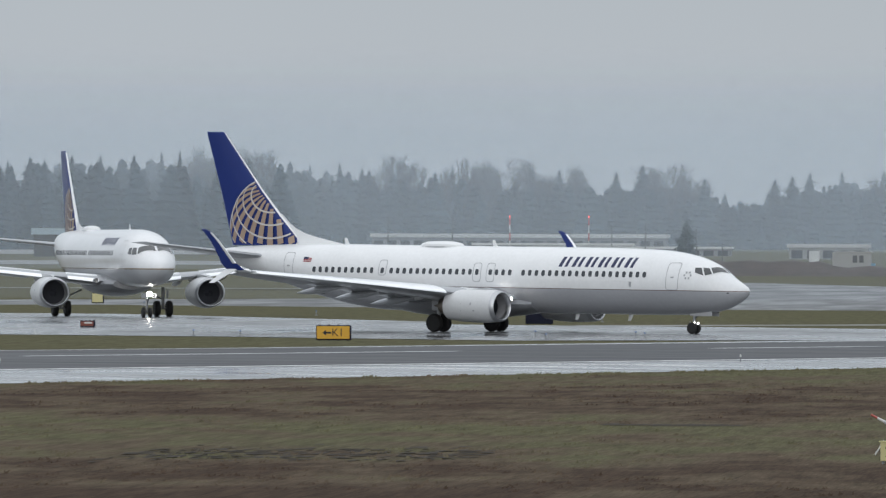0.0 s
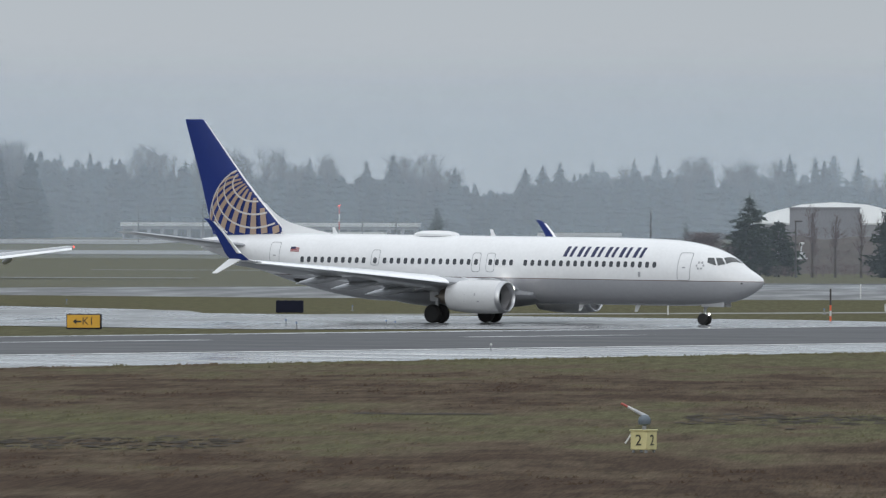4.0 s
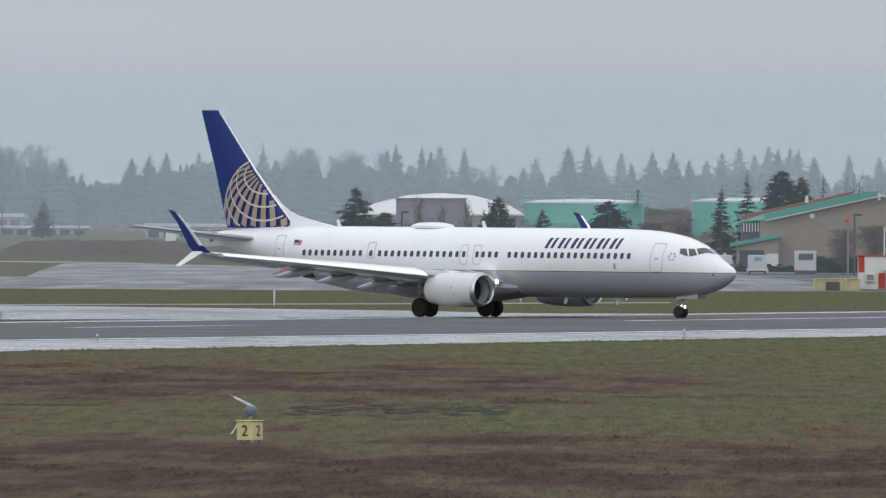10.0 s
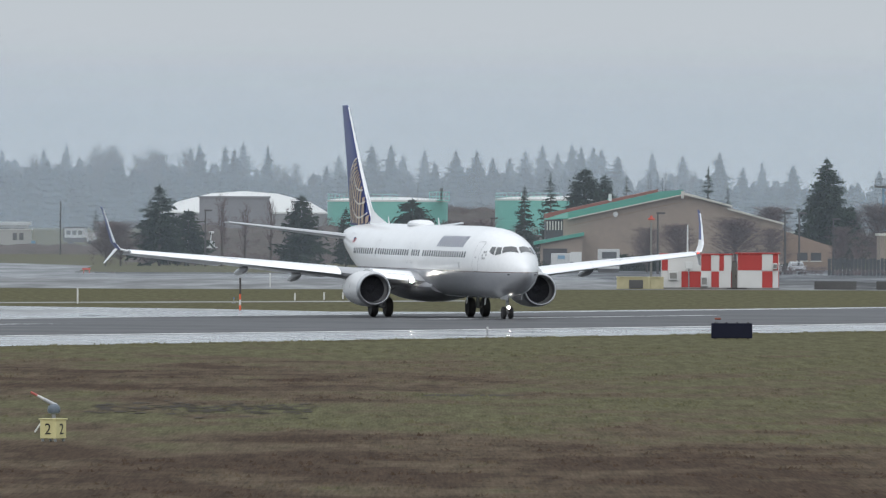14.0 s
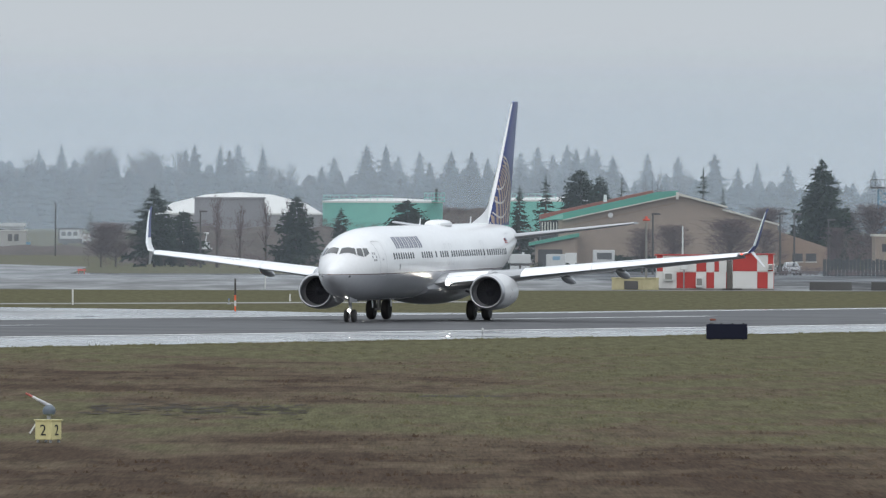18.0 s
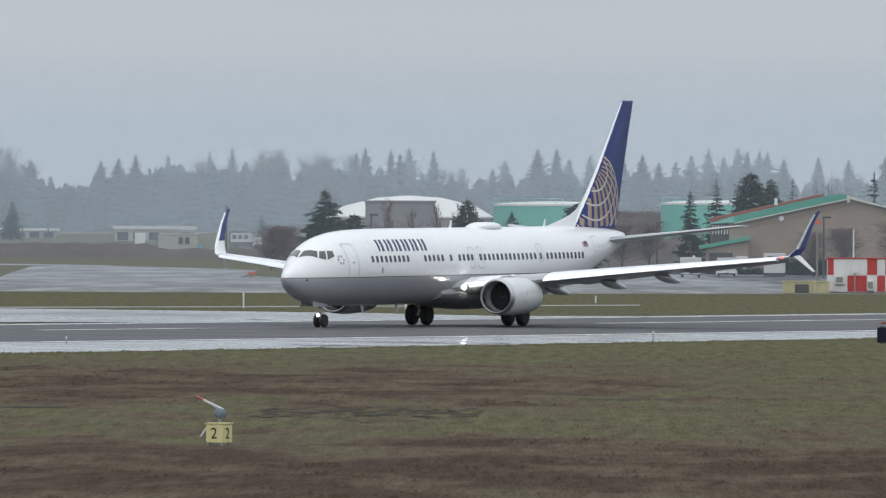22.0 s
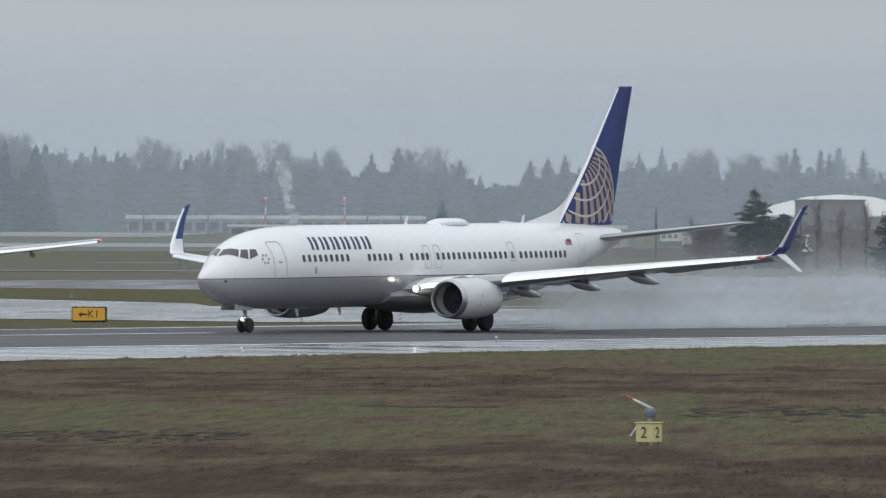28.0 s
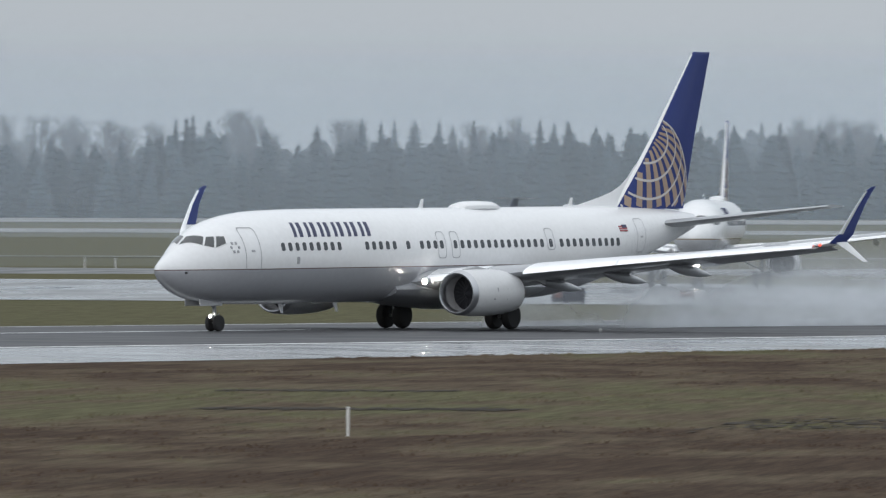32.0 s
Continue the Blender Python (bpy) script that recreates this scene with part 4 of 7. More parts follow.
sheet("taxiway_parallel", [(-400, 930), (-160, 870), (-99, 885), (-60, 850), (-20, 842), (30, 862), (140, 868), (140, 1300), (20, 1290), (-40, 1310), (-72, 1480), (-76, 1420), (-66, 1180), (-60, 1050), (-120, 960), (-160, 960), (-400, 1030)], DAMP, "wet pale concrete parallel taxiway", "taxiway")

sheet("grass_island", [(-37, 1122), (-32, 1104), (-3, 1112), (3, 1150), (0, 1288), (-41, 1312)], GRASS, "grass island with trees beside the taxiway", "grass", 0.03)
bm = bmesh.new()
for (xa, ya), (xb, yb) in (((-37, 1122), (-32, 1104)), ((-32, 1104), (-3, 1112)), ((-3, 1112), (3, 1150))):
    loft(bm, [[(x, y - 0.15, 0.0), (x, y + 0.15, 0.0), (x, y + 0.15, 0.16), (x, y - 0.15, 0.16)] for x, y in ((xa, ya), (xb, yb))])
tagged(part("kerb", bm, CONCRETE, smooth=False), "pale kerb round the grass island", "kerb", kind="structure")


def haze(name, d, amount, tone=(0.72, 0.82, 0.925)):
    """A wide see-through pale sheet that lays painted haze over what lies behind it."""
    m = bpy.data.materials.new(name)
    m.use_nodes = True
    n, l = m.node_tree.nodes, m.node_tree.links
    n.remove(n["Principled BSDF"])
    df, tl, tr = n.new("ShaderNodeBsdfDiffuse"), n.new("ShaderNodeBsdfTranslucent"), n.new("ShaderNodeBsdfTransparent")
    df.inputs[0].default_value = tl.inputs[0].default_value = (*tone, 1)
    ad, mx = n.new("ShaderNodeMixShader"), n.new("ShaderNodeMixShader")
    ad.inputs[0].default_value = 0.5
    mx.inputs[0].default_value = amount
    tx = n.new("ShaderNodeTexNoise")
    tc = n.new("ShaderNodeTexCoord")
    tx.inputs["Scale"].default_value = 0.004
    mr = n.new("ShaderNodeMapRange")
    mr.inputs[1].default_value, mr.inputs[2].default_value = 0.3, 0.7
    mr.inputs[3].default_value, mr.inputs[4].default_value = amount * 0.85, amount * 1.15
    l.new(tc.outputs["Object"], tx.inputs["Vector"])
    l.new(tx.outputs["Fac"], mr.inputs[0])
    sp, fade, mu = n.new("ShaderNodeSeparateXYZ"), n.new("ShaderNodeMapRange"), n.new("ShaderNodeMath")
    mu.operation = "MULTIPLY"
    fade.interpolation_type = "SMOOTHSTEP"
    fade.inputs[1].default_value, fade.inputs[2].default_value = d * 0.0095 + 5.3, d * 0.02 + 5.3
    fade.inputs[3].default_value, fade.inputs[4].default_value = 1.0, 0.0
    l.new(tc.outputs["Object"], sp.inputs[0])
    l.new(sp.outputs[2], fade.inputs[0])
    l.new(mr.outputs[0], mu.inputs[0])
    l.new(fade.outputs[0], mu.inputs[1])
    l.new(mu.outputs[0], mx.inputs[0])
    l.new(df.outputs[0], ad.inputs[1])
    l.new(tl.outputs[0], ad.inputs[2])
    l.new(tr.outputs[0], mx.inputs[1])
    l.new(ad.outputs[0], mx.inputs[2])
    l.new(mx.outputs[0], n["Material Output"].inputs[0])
    bm = bmesh.new()
    k = 12
    cols = [(d * math.sin(a), d * math.cos(a)) for a in (radians(-26 + 52 * i / k) for i in range(k + 1))]
    vs = [[bm.verts.new((x, y, z)) for x, y in cols] for z in (-2, d * 0.0205 + 5.3)]
    for i in range(k):
        bm.faces.new((vs[0][i], vs[0][i + 1], vs[1][i + 1], vs[1][i]))
    return tagged(part("rain_haze", bm, m), "thin pale see-through sheet standing in for distance haze", "haze", kind="structure")


# added sheets in place of hazy air: distance, share of haze
haze("haze_sheet_near", 1010, 0.12)
haze("haze_sheet_mid", 1900, 0.20)
haze("haze_sheet_far", 2650, 0.20)
haze("haze_sheet_far_rear", 2830, 0.20)
haze("haze_sheet_woods", 3075, 0.20)


# ---- trees ----
NEEDLE = material("fir_needles", (0.026, 0.038, 0.024), 0.9, var=0.35, scale=0.3, fine=2, spec=0.2)
BARK = material("bark", (0.07, 0.055, 0.045), 0.95, var=0.3, bump=0.4)
TWIG = material("bare_twigs", (0.118, 0.086, 0.084), 0.95, var=0.3)
WOODS = material("far_firs", (0.010, 0.017, 0.021), 0.95, var=0.5, scale=0.02, fine=0.3, spec=0.1)
wn2, wl2 = WOODS.node_tree.nodes, WOODS.node_tree.links
w_isl, w_rng, w_tone = wn2.new("ShaderNodeNewGeometry"), wn2.new("ShaderNodeMapRange"), wn2.new("ShaderNodeMix")
w_rng.inputs[3].default_value, w_rng.inputs[4].default_value = 0.25, 2.6
w_tone.data_type, w_tone.blend_type = "RGBA", "MULTIPLY"
w_tone.inputs[0].default_value = 1.0
w_base = wn2["Principled BSDF"].inputs["Base Color"].links[0].from_socket
wl2.new(w_isl.outputs["Random Per Island"], w_rng.inputs[0])
wl2.new(w_base, w_tone.inputs[6])
wl2.new(w_rng.outputs[0], w_tone.inputs[7])
wl2.new(w_tone.outputs[2], wn2["Principled BSDF"].inputs["Base Color"])
WOODS_BARE = material("far_bare_trees", (0.055, 0.045, 0.044), 0.95, var=0.25, scale=0.02, fine=0.3, spec=0.1)


def fir_body(rnd, h, w, levels=9, n=8, full=0.9, rough=0.2):
    """A dense far fir: a notched cone of drooping skirts."""
    v, f = [(0, 0, h)], []
    prev = None
    turn = rnd.random() * 6
    for i in range(levels):
        u = (i + 0.7) / levels
        z = h * (1 - u)
        r = w * 0.5 * u ** full * rnd.uniform(0.9, 1.08)
        for q, dz in ((1.0, 0.0), (0.78, -0.03)):
            b = len(v)
            for k in range(n):
                a = turn + 2 * math.pi * (k + 0.5 * (i % 2)) / n
                s = r * q * rnd.uniform(1 - rough, 1 + rough)
                v.append((s * math.cos(a), s * math.sin(a), z + h * (dz + rnd.uniform(-0.03, 0.02))))
            for k in range(n):
                g = (k + 1) % n
                f.append((0, b + k, b + g) if prev is None else (prev + k, b + k, b + g, prev + g))
            prev = b
    return v, f


def fir_shape(rnd, h, w, levels, per, low=0.06, full=0.8):
    """Ragged boughs on a stem, each a spine with hanging sprays."""
    v, f = [], []

    def blade(p, q, side, wd):
        b = len(v)
        m_ = p.lerp(q, 0.45)
        v.extend([tuple(p), tuple(m_ + side * wd), tuple(q), tuple(m_ - side * wd)])
        f.append((b, b + 1, b + 2, b + 3))

    for i in range(levels):
        u = (i + rnd.uniform(-1.2, 1.2)) / (levels - 1)
        u = min(max(u, 0), 1)
        z = h * (low + (0.97 - low) * u)
        reach = w * 0.5 * ((1 - u) ** full * (0.75 + 0.25 * min(1, u * 6)) + 0.03)
        for k in range(per):
            a = rnd.uniform(0, 2 * math.pi)
            r = reach * rnd.uniform(0.55, 1.12)
            o = Vector((math.cos(a), math.sin(a), 0))
            s = Vector((-math.sin(a), math.cos(a), 0))
            tip = o * r + Vector((0, 0, z + r * rnd.uniform(-0.22, 0.25)))
            root = Vector((0, 0, z + 0.05 * r))
            blade(root, tip, s, 0.10 * r + 0.03)
            blade(root, tip - Vector((0, 0, 0.05 * r)), Vector((0, 0, 1)), 0.07 * r + 0.03)
            for j in range(10):
                c = rnd.uniform(0.15, 1.0)
                p = root.lerp(tip, c)
                q = p + o * r * rnd.uniform(0.05, 0.28) + s * r * rnd.uniform(-0.34, 0.34) * (1.2 - 0.6 * c) - Vector((0, 0, 1)) * (r * rnd.uniform(-0.12, 0.26) + 0.04)
                blade(p, q, s.lerp(Vector((0, 0, 1)), rnd.random()), 0.07 * r + 0.04)
    blade(Vector((0, 0, h * 0.8)), Vector((0, 0, h)), Vector((1, 0, 0)), w * 0.02)
    blade(Vector((0, 0, h * 0.8)), Vector((0, 0, h)), Vector((0, 1, 0)), w * 0.02)
    return v, f


def twig_shape(rnd, h, w, limbs, fork):
    """A leafless tree: thin tapering limbs that fork into sprays."""
    v, f = [], []

    def blade(p, q, t0, t1):
        d = (q - p)
        s = d.cross(Vector((rnd.uniform(-1, 1), rnd.uniform(-1, 1), 0.3))).normalized()
        b = len(v)
        v.extend([tuple(p - s * t0), tuple(p + s * t0), tuple(q + s * t1), tuple(q - s * t1)])
        f.append((b, b + 1, b + 2, b + 3))
    for k in range(2):
        blade(Vector((0, 0, 0)), Vector((rnd.uniform(-0.03, 0.03) * w, 0, h * 0.9)), h * 0.013, h * 0.003)
    for i in range(limbs):
        u = rnd.uniform(0.14, 0.8)
        a = rnd.uniform(0, 2 * math.pi)
        p = Vector((0, 0, h * u))
        r = w * 0.5 * rnd.uniform(0.35, 0.85) * (1 - max(0, u - 0.3))
        q = Vector((math.cos(a) * r, math.sin(a) * r, min(h * (u + rnd.uniform(0.14, 0.42)), h * 0.96)))
        blade(p, q, h * 0.006, h * 0.003)
        for k in range(fork):
            s = p.lerp(q, rnd.uniform(0.25, 1.0))
            e = s + Vector((rnd.gauss(0, w * 0.09), rnd.gauss(0, w * 0.09), h * rnd.uniform(0.0, 0.11)))
            e.z = min(e.z, h)
            blade(s, e, h * 0.0032, h * 0.0016)
            for m in range(2):
                e2 = e + Vector((rnd.gauss(0, w * 0.05), rnd.gauss(0, w * 0.05), h * rnd.uniform(-0.01, 0.05)))
                blade(s.lerp(e, rnd.uniform(0.4, 1)), e2, h * 0.0022, h * 0.0012)
    return v, f


def raw(name, v, f, mat):
    me = bpy.data.meshes.new(name)
    me.from_pydata(v, [], f)
    me.materials.append(mat)
    me.update()
    return me


def spot(mrad, d):
    """A place by its bearing from the camera's first aim line and its distance."""
    return d * math.sin(mrad / 1000), d * math.cos(mrad / 1000)


# far woods: single tall firs by bearing, rise above eye level and spread, in milliradians
FIRS_WEST = [(-176.9, 7.72, 1.7), (-170.0, 7.72, 1.7), (-166.1, 8.39, 1.3), (-164.7, 9.77, 1.3), (-163.6, 9.94, 1.4), (-163.0, 10.11, 1.4), (-161.4, 9.5, 2.8), (-155.8, 9.0, 2.0), (-150.8, 9.22, 1.7), (-146.4, 9.94, 1.4),
             (-144.5, 9.5, 1.4), (-143.2, 9.55, 1.2), (-141.2, 9.55, 2.0), (-138.8, 9.66, 1.3), (-137.5, 9.0, 1.7), (-135.4, 9.66, 1.1), (-132.8, 9.39, 1.4), (-131.0, 9.66, 1.3), (-128.9, 9.77, 1.4), (-127.5, 9.5, 1.3),
             (-126.1, 9.66, 1.8), (-123.4, 9.0, 1.7), (-122.2, 8.72, 1.4), (-120.0, 9.0, 2.2), (-118.6, 8.72, 1.7), (-115.9, 9.11, 1.7), (-113.1, 9.11, 1.4), (-109.8, 9.22, 1.6), (-107.1, 9.55, 1.2), (-105.3, 9.66, 1.1)]
FIRS_MID = [(-101.4, 9.66, 1.2), (-98.5, 9.17, 1.7), (-92.5, 8.17, 1.3), (-89.6, 8.34, 1.3), (-87.4, 7.78, 1.7), (-80.2, 7.5, 1.7), (-78.5, 8.06, 1.3), (-70.6, 8.06, 1.4), (-68.0, 7.78, 1.7), (-62.4, 7.5, 1.7), (-59.8, 8.2, 2.3),
            (-53.7, 6.86, 1.9), (-46.8, 6.86, 2.0), (-45.1, 7.14, 2.0), (-43.4, 7.42, 1.9), (-40.2, 7.58, 1.4), (-36.1, 7.8, 1.4), (-33.9, 8.25, 1.4), (-21.7, 7.9, 1.4), (-20.8, 8.28, 1.7), (-18.3, 8.12, 1.4), (-17.4, 7.73, 1.7), (-16.5, 8.4, 2.0)]
FIRS_EAST = [(-14.1, 8.12, 1.4), (-8.3, 6.17, 1.7), (-7.1, 7.17, 2.0), (-3.9, 8.28, 2.2), (-2.0, 8.28, 1.8), (-0.8, 7.28, 1.7), (1.3, 7.73, 1.6), (2.3, 6.62, 1.7), (4.4, 7.73, 2.2), (6.4, 7.73, 2.2), (8.0, 7.01, 1.7), (9.7, 7.01, 1.9),
             (11.2, 7.67, 2.4), (12.9, 8.28, 2.0), (14.4, 7.56, 1.7), (15.8, 8.4, 2.2), (16.7, 8.12, 1.7), (17.9, 8.12, 2.2), (18.7, 7.95, 1.9), (20.3, 7.28, 2.0), (23.7, 7.56, 1.6), (26.7, 7.28, 1.7), (30.3, 7.56, 2.4), (32.6, 6.17, 1.4), (34.5, 6.73, 1.3),
             (37.5, 6.45, 1.9), (42.0, 5.62, 1.7), (46.0, 5.9, 1.8), (51.0, 5.6, 1.9)]
# rise of the closed canopy between them, and stands of leafless trees: bearing, half width, rise
CANOPY = [(-200, 6.9), (-172, 6.9), (-167, 7.4), (-161, 8.2), (-158.5, 6.9), (-152, 7.2), (-138, 7.9), (-120, 8.0), (-104, 8.3), (-96, 8.2), (-90, 7.4), (-80, 6.7), (-66, 6.4), (-58, 6.2), (-52, 5.2), (-49, 4.6), (-47, 5.2),
          (-42, 6.2), (-34, 6.5), (-23, 6.3), (-20, 6.0), (-9, 5.0), (0, 5.6), (12, 6.0), (20, 5.6), (26, 5.2), (36, 4.6), (60, 4.4)]
STANDS = [(-157.3, 1.9, 10.6), (-147.6, 1.6, 10.0), (-175, 8, 9.6), (-135, 1.5, 9.8), (-131.5, 1.2, 9.7), (-103, 1.9, 9.7), (-98, 2.2, 9.7), (-101, 2.5, 9.2), (-84.5, 2.4, 8.9), (-75.5, 2.4, 9.0), (-69.5, 1.3, 8.8), (-65.8, 1.2, 8.0),
          (-57.5, 2.4, 8.2), (-76, 5, 7.6), (-54.5, 1.5, 7.0), (-29.8, 3.0, 8.0), (-25.4, 2.0, 8.1), (-30, 7, 7.3), (-12, 3, 6.2), (28, 4, 5.6)]
rnd = random.Random(5)
wood = {"fir_wood": [[], []], "bare_wood": [[], []]}


def plant(name, b, d, shapes):
    x, y = spot(b, d)
    z = land(x, y)
    V, Fc = wood[name]
    for v, f in shapes:
        k = len(V)
        V.extend((a + x, c + y, e + z) for a, c, e in v)
        Fc.extend(tuple(q + k for q in g) for g in f)


for b, rise, spread in FIRS_WEST + FIRS_MID + FIRS_EAST:
    d = rnd.uniform(2665, 2815) if b < -94 and rnd.random() < 0.7 else rnd.uniform(2900, 3050) if rnd.random() < 0.6 else rnd.uniform(3090, 3250)
    h = rise * d / 1000 + 0.8
    w = min(spread * d / 1000 * 2.5, h * 0.62)
    plant("fir_wood", b, d, [fir_body(rnd, h * 0.97, w * 0.72, 15, 9, 0.75, 0.10), fir_shape(rnd, h, w * 1.05, 46, 5, 0.08, 0.75)])
for i in range(1150):
    b = rnd.uniform(-198, 72)
    d = rnd.uniform(2665, 2820) if b < -94 and i % 2 else rnd.uniform(2900, 3300)
    h = np.interp(b, [p[0] for p in CANOPY], [p[1] for p in CANOPY]) * d / 1000 * rnd.uniform(0.55, 1.04) + 0.8
    plant("fir_wood", b, d, [fir_body(rnd, h, h * rnd.uniform(0.45, 0.75), 11, 8, rnd.uniform(0.55, 0.8), 0.16)])
for i in range(560):
    b = -199 + 0.485 * i + rnd.uniform(-0.3, 0.3)
    d = rnd.uniform(2880, 3050)
    h = np.interp(b, [p[0] for p in CANOPY], [p[1] for p in CANOPY]) * d / 1000 * rnd.uniform(0.72, 0.95) + 0.8
    plant("fir_wood", b, d, [fir_body(rnd, h, h * rnd.uniform(0.5, 0.75), 10, 8, rnd.uniform(0.5, 0.7), 0.16)])
for b0, half, rise in STANDS:
    for i in range(int(4 + half * 2.2)):
        b = b0 + rnd.gauss(0, half * 0.6)
        d = rnd.uniform(2900, 3150)
        h = rise * d / 1000 * rnd.uniform(0.72, 1.0) + 0.8
        plant("bare_wood", b, d, [twig_shape(rnd, h, h * rnd.uniform(0.34, 0.5), 30, 6)])
for name, (V, Fc) in wood.items():
    mat = WOODS if name == "fir_wood" else WOODS_BARE
    tagged(part(name, raw(name, V, Fc, mat), None), "misty far wood of tall firs" if name == "fir_wood" else "misty far bare broadleaf trees", "woods", kind="stuff")
# undergrowth at the wood's edge
V, Fc = [], []
for i in range(900):
    b = rnd.uniform(-196, 72)
    x, y = spot(b, rnd.uniform(2860, 2960))
    v, f = twig_shape(rnd, rnd.uniform(3, 7), rnd.uniform(5, 9), 5, 3) if i % 2 else fir_body(rnd, rnd.uniform(3, 8), rnd.uniform(4, 7), 5)
    k, z = len(V), land(x, y)
    V += [(a + x, c + y, e + z) for a, c, e in v]
    Fc += [tuple(q + k for q in g) for g in f]
tagged(part("undergrowth", raw("undergrowth", V, Fc, WOODS), None), "dark undergrowth along the far wood", "shrubs", kind="stuff")


def fir(x, y, h, w, seed, levels=30, per=9, full=0.8):
    r = random.Random(seed)
    t = thing("fir_tree", "dark green fir tree with drooping ragged boughs on the grass", "tree", pose(x, y, land(x, y)), "firs by the tanks")
    bm = tube(bmesh.new(), (0, 0, 0), (0, 0, h * 0.9), h * 0.018, h * 0.003, 8)
    part("trunk", bm, BARK, t)
    v, f = fir_shape(r, h, w, int(levels * 2.6), max(3, int(per * 0.55)), full=full)
    part("crown", raw("crown", v, f, NEEDLE), None, t)
    return t


# place, height, width, tiers of boughs, boughs a tier, fullness (low is broad-headed)
FIR_ROWS = [(55.1, 1349, 14.9, 10.5, 36, 11, 0.68), (23.0, 1341, 13.3, 7.6, 34, 11, 0.42), (25.6, 1342, 12.6, 6.2, 28, 10, 0.5), (18.4, 1340, 12.6, 5.4, 24, 7, 0.8), (14.6, 1310, 10.9, 4.2, 28, 8, 0.7), (28.4, 1340, 12.6, 3.6, 22, 6, 0.8), (39.1, 1339, 13.6, 6.0, 18, 6, 0.85), (41.7, 1339, 11.2, 3.4, 15, 5, 0.8),
            (-8.3, 1300, 7.9, 3.8, 26, 8, 0.6), (0.2, 1300, 9.0, 8.6, 24, 9, 0.5), (-14.1, 1300, 9.5, 7.6, 26, 9, 0.6), (-32.6, 1318, 10.9, 9.0, 24, 8, 0.75), (-29.0, 1325, 7.5, 7.0, 18, 8, 0.5), (58.5, 1352, 8.6, 6.0, 16, 7, 0.6)]
for i, (x, y, h, w, wh, per, full) in enumerate(FIR_ROWS):
    fir(x, y, h, w, 40 + i, wh, per, full)
fir(-127.5, 2296, 9.5, 6.5, 77, 20, 8)
fir(-71, 2290, 7.0, 2.8, 78, 18, 7)


def bare_tree(x, y, h, w, seed):
    r = random.Random(seed)
    t = thing("bare_tree", "leafless brown tree with a twiggy crown", "tree", pose(x, y, land(x, y)), "bare trees by the apron")
    part("trunk", tube(bmesh.new(), (0, 0, 0), (0, 0, h * 0.5), h * 0.022, h * 0.012, 8), BARK, t)
    v, f = twig_shape(r, h, w, int(8 * w) + 14 if w > 4.5 else 22, 13 if w > 4.5 else 6)
    part("crown", raw("crown", v, f, TWIG), None, t)


for i, (x, y, h, w) in enumerate([(-38.7, 1290, 5.7, 7.4), (-36.9, 1293, 5.6, 8.0), (-24.2, 1302, 9.2, 3.0), (-21.3, 1305, 8.2, 2.6), (-18.0, 1306, 8.4, 2.8), (-17.2, 1500, 9.5, 4.0), (31, 1180, 5.6, 7.2), (27.5, 1185, 5.2, 6.0), (37.5, 1175, 6.4, 9.0), (41.5, 1182, 5.2, 7.0), (9.5, 1330, 6.2, 6.5),
                              (52.5, 1240, 5.4, 5.0), (48, 1345, 8.0, 8.0), (62, 1350, 8.5, 9.0), (68, 1352, 8.0, 9.0), (58, 1352, 7.5, 9.0), (6, 1340, 6.0, 8.0), (-4.6, 1345, 5.0, 6.0), (-13.5, 1330, 8.6, 3.2)]):
    bare_tree(x, y, h, w, 90 + i)

# ---- buildings and yard beyond the runway ----
TAN = material("tan_block_wall", (0.275, 0.22, 0.178), 0.9, var=0.12, scale=0.15, fine=1.5)
TAN_DARK = material("dark_tan_wall", (0.25, 0.18, 0.135), 0.9, var=0.12, scale=0.15, fine=1.5)
JADE = material("jade_roof_metal", (0.05, 0.27, 0.20), 0.5, var=0.12, scale=0.3)
RUST = material("brick_red_roof", (0.23, 0.075, 0.055), 0.8, var=0.15, scale=0.3)
TANKG = material("jade_tank_paint", (0.16, 0.44, 0.38), 0.55, var=0.10, scale=0.15, fine=1)
PALE = material("pale_metal", (0.62, 0.63, 0.62), 0.55, var=0.1, scale=0.2)
CREAM = material("cream_fascia", (0.55, 0.53, 0.47), 0.7, var=0.1)
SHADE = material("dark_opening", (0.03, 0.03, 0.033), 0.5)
RED = material("signal_red_paint", (0.40, 0.035, 0.032), 0.5, var=0.12, scale=0.6)
CHALK = material("white_panel_paint", (0.62, 0.62, 0.605), 0.5, var=0.08, scale=0.6)
GREYC = material("grey_concrete", (0.22, 0.22, 0.21), 0.9, var=0.2, scale=0.8, bump=0.3)
EARTH = material("brown_earth_bank", (0.060, 0.047, 0.039), 0.95, var=0.45, scale=0.25, fine=1.4, bump=0.5)
YELLOW = material("sign_yellow", (0.66, 0.36, 0.03), 0.5, var=0.08)
CREAMY = material("pale_yellow_paint", (0.58, 0.53, 0.27), 0.6, var=0.12, scale=2)
BLOCK = material("dark_barrier_concrete", (0.10, 0.10, 0.10), 0.9, var=0.25, scale=0.8, bump=0.3)
BLACK = material("black_sign_back", (0.008, 0.010, 0.024), 0.7, var=0.2, spec=0.2)
ORANGE = material("orange_paint", (0.75, 0.13, 0.05), 0.5)
BARRIER = material("faded_yellow_concrete", (0.44, 0.40, 0.25), 0.8, var=0.2, scale=1.2)
BEACON = material("beacon_red_paint", (0.50, 0.075, 0.05), 0.5)
DIMGREY = material("dim_grey_wall", (0.26, 0.26, 0.27), 0.8, var=0.1, scale=0.1)
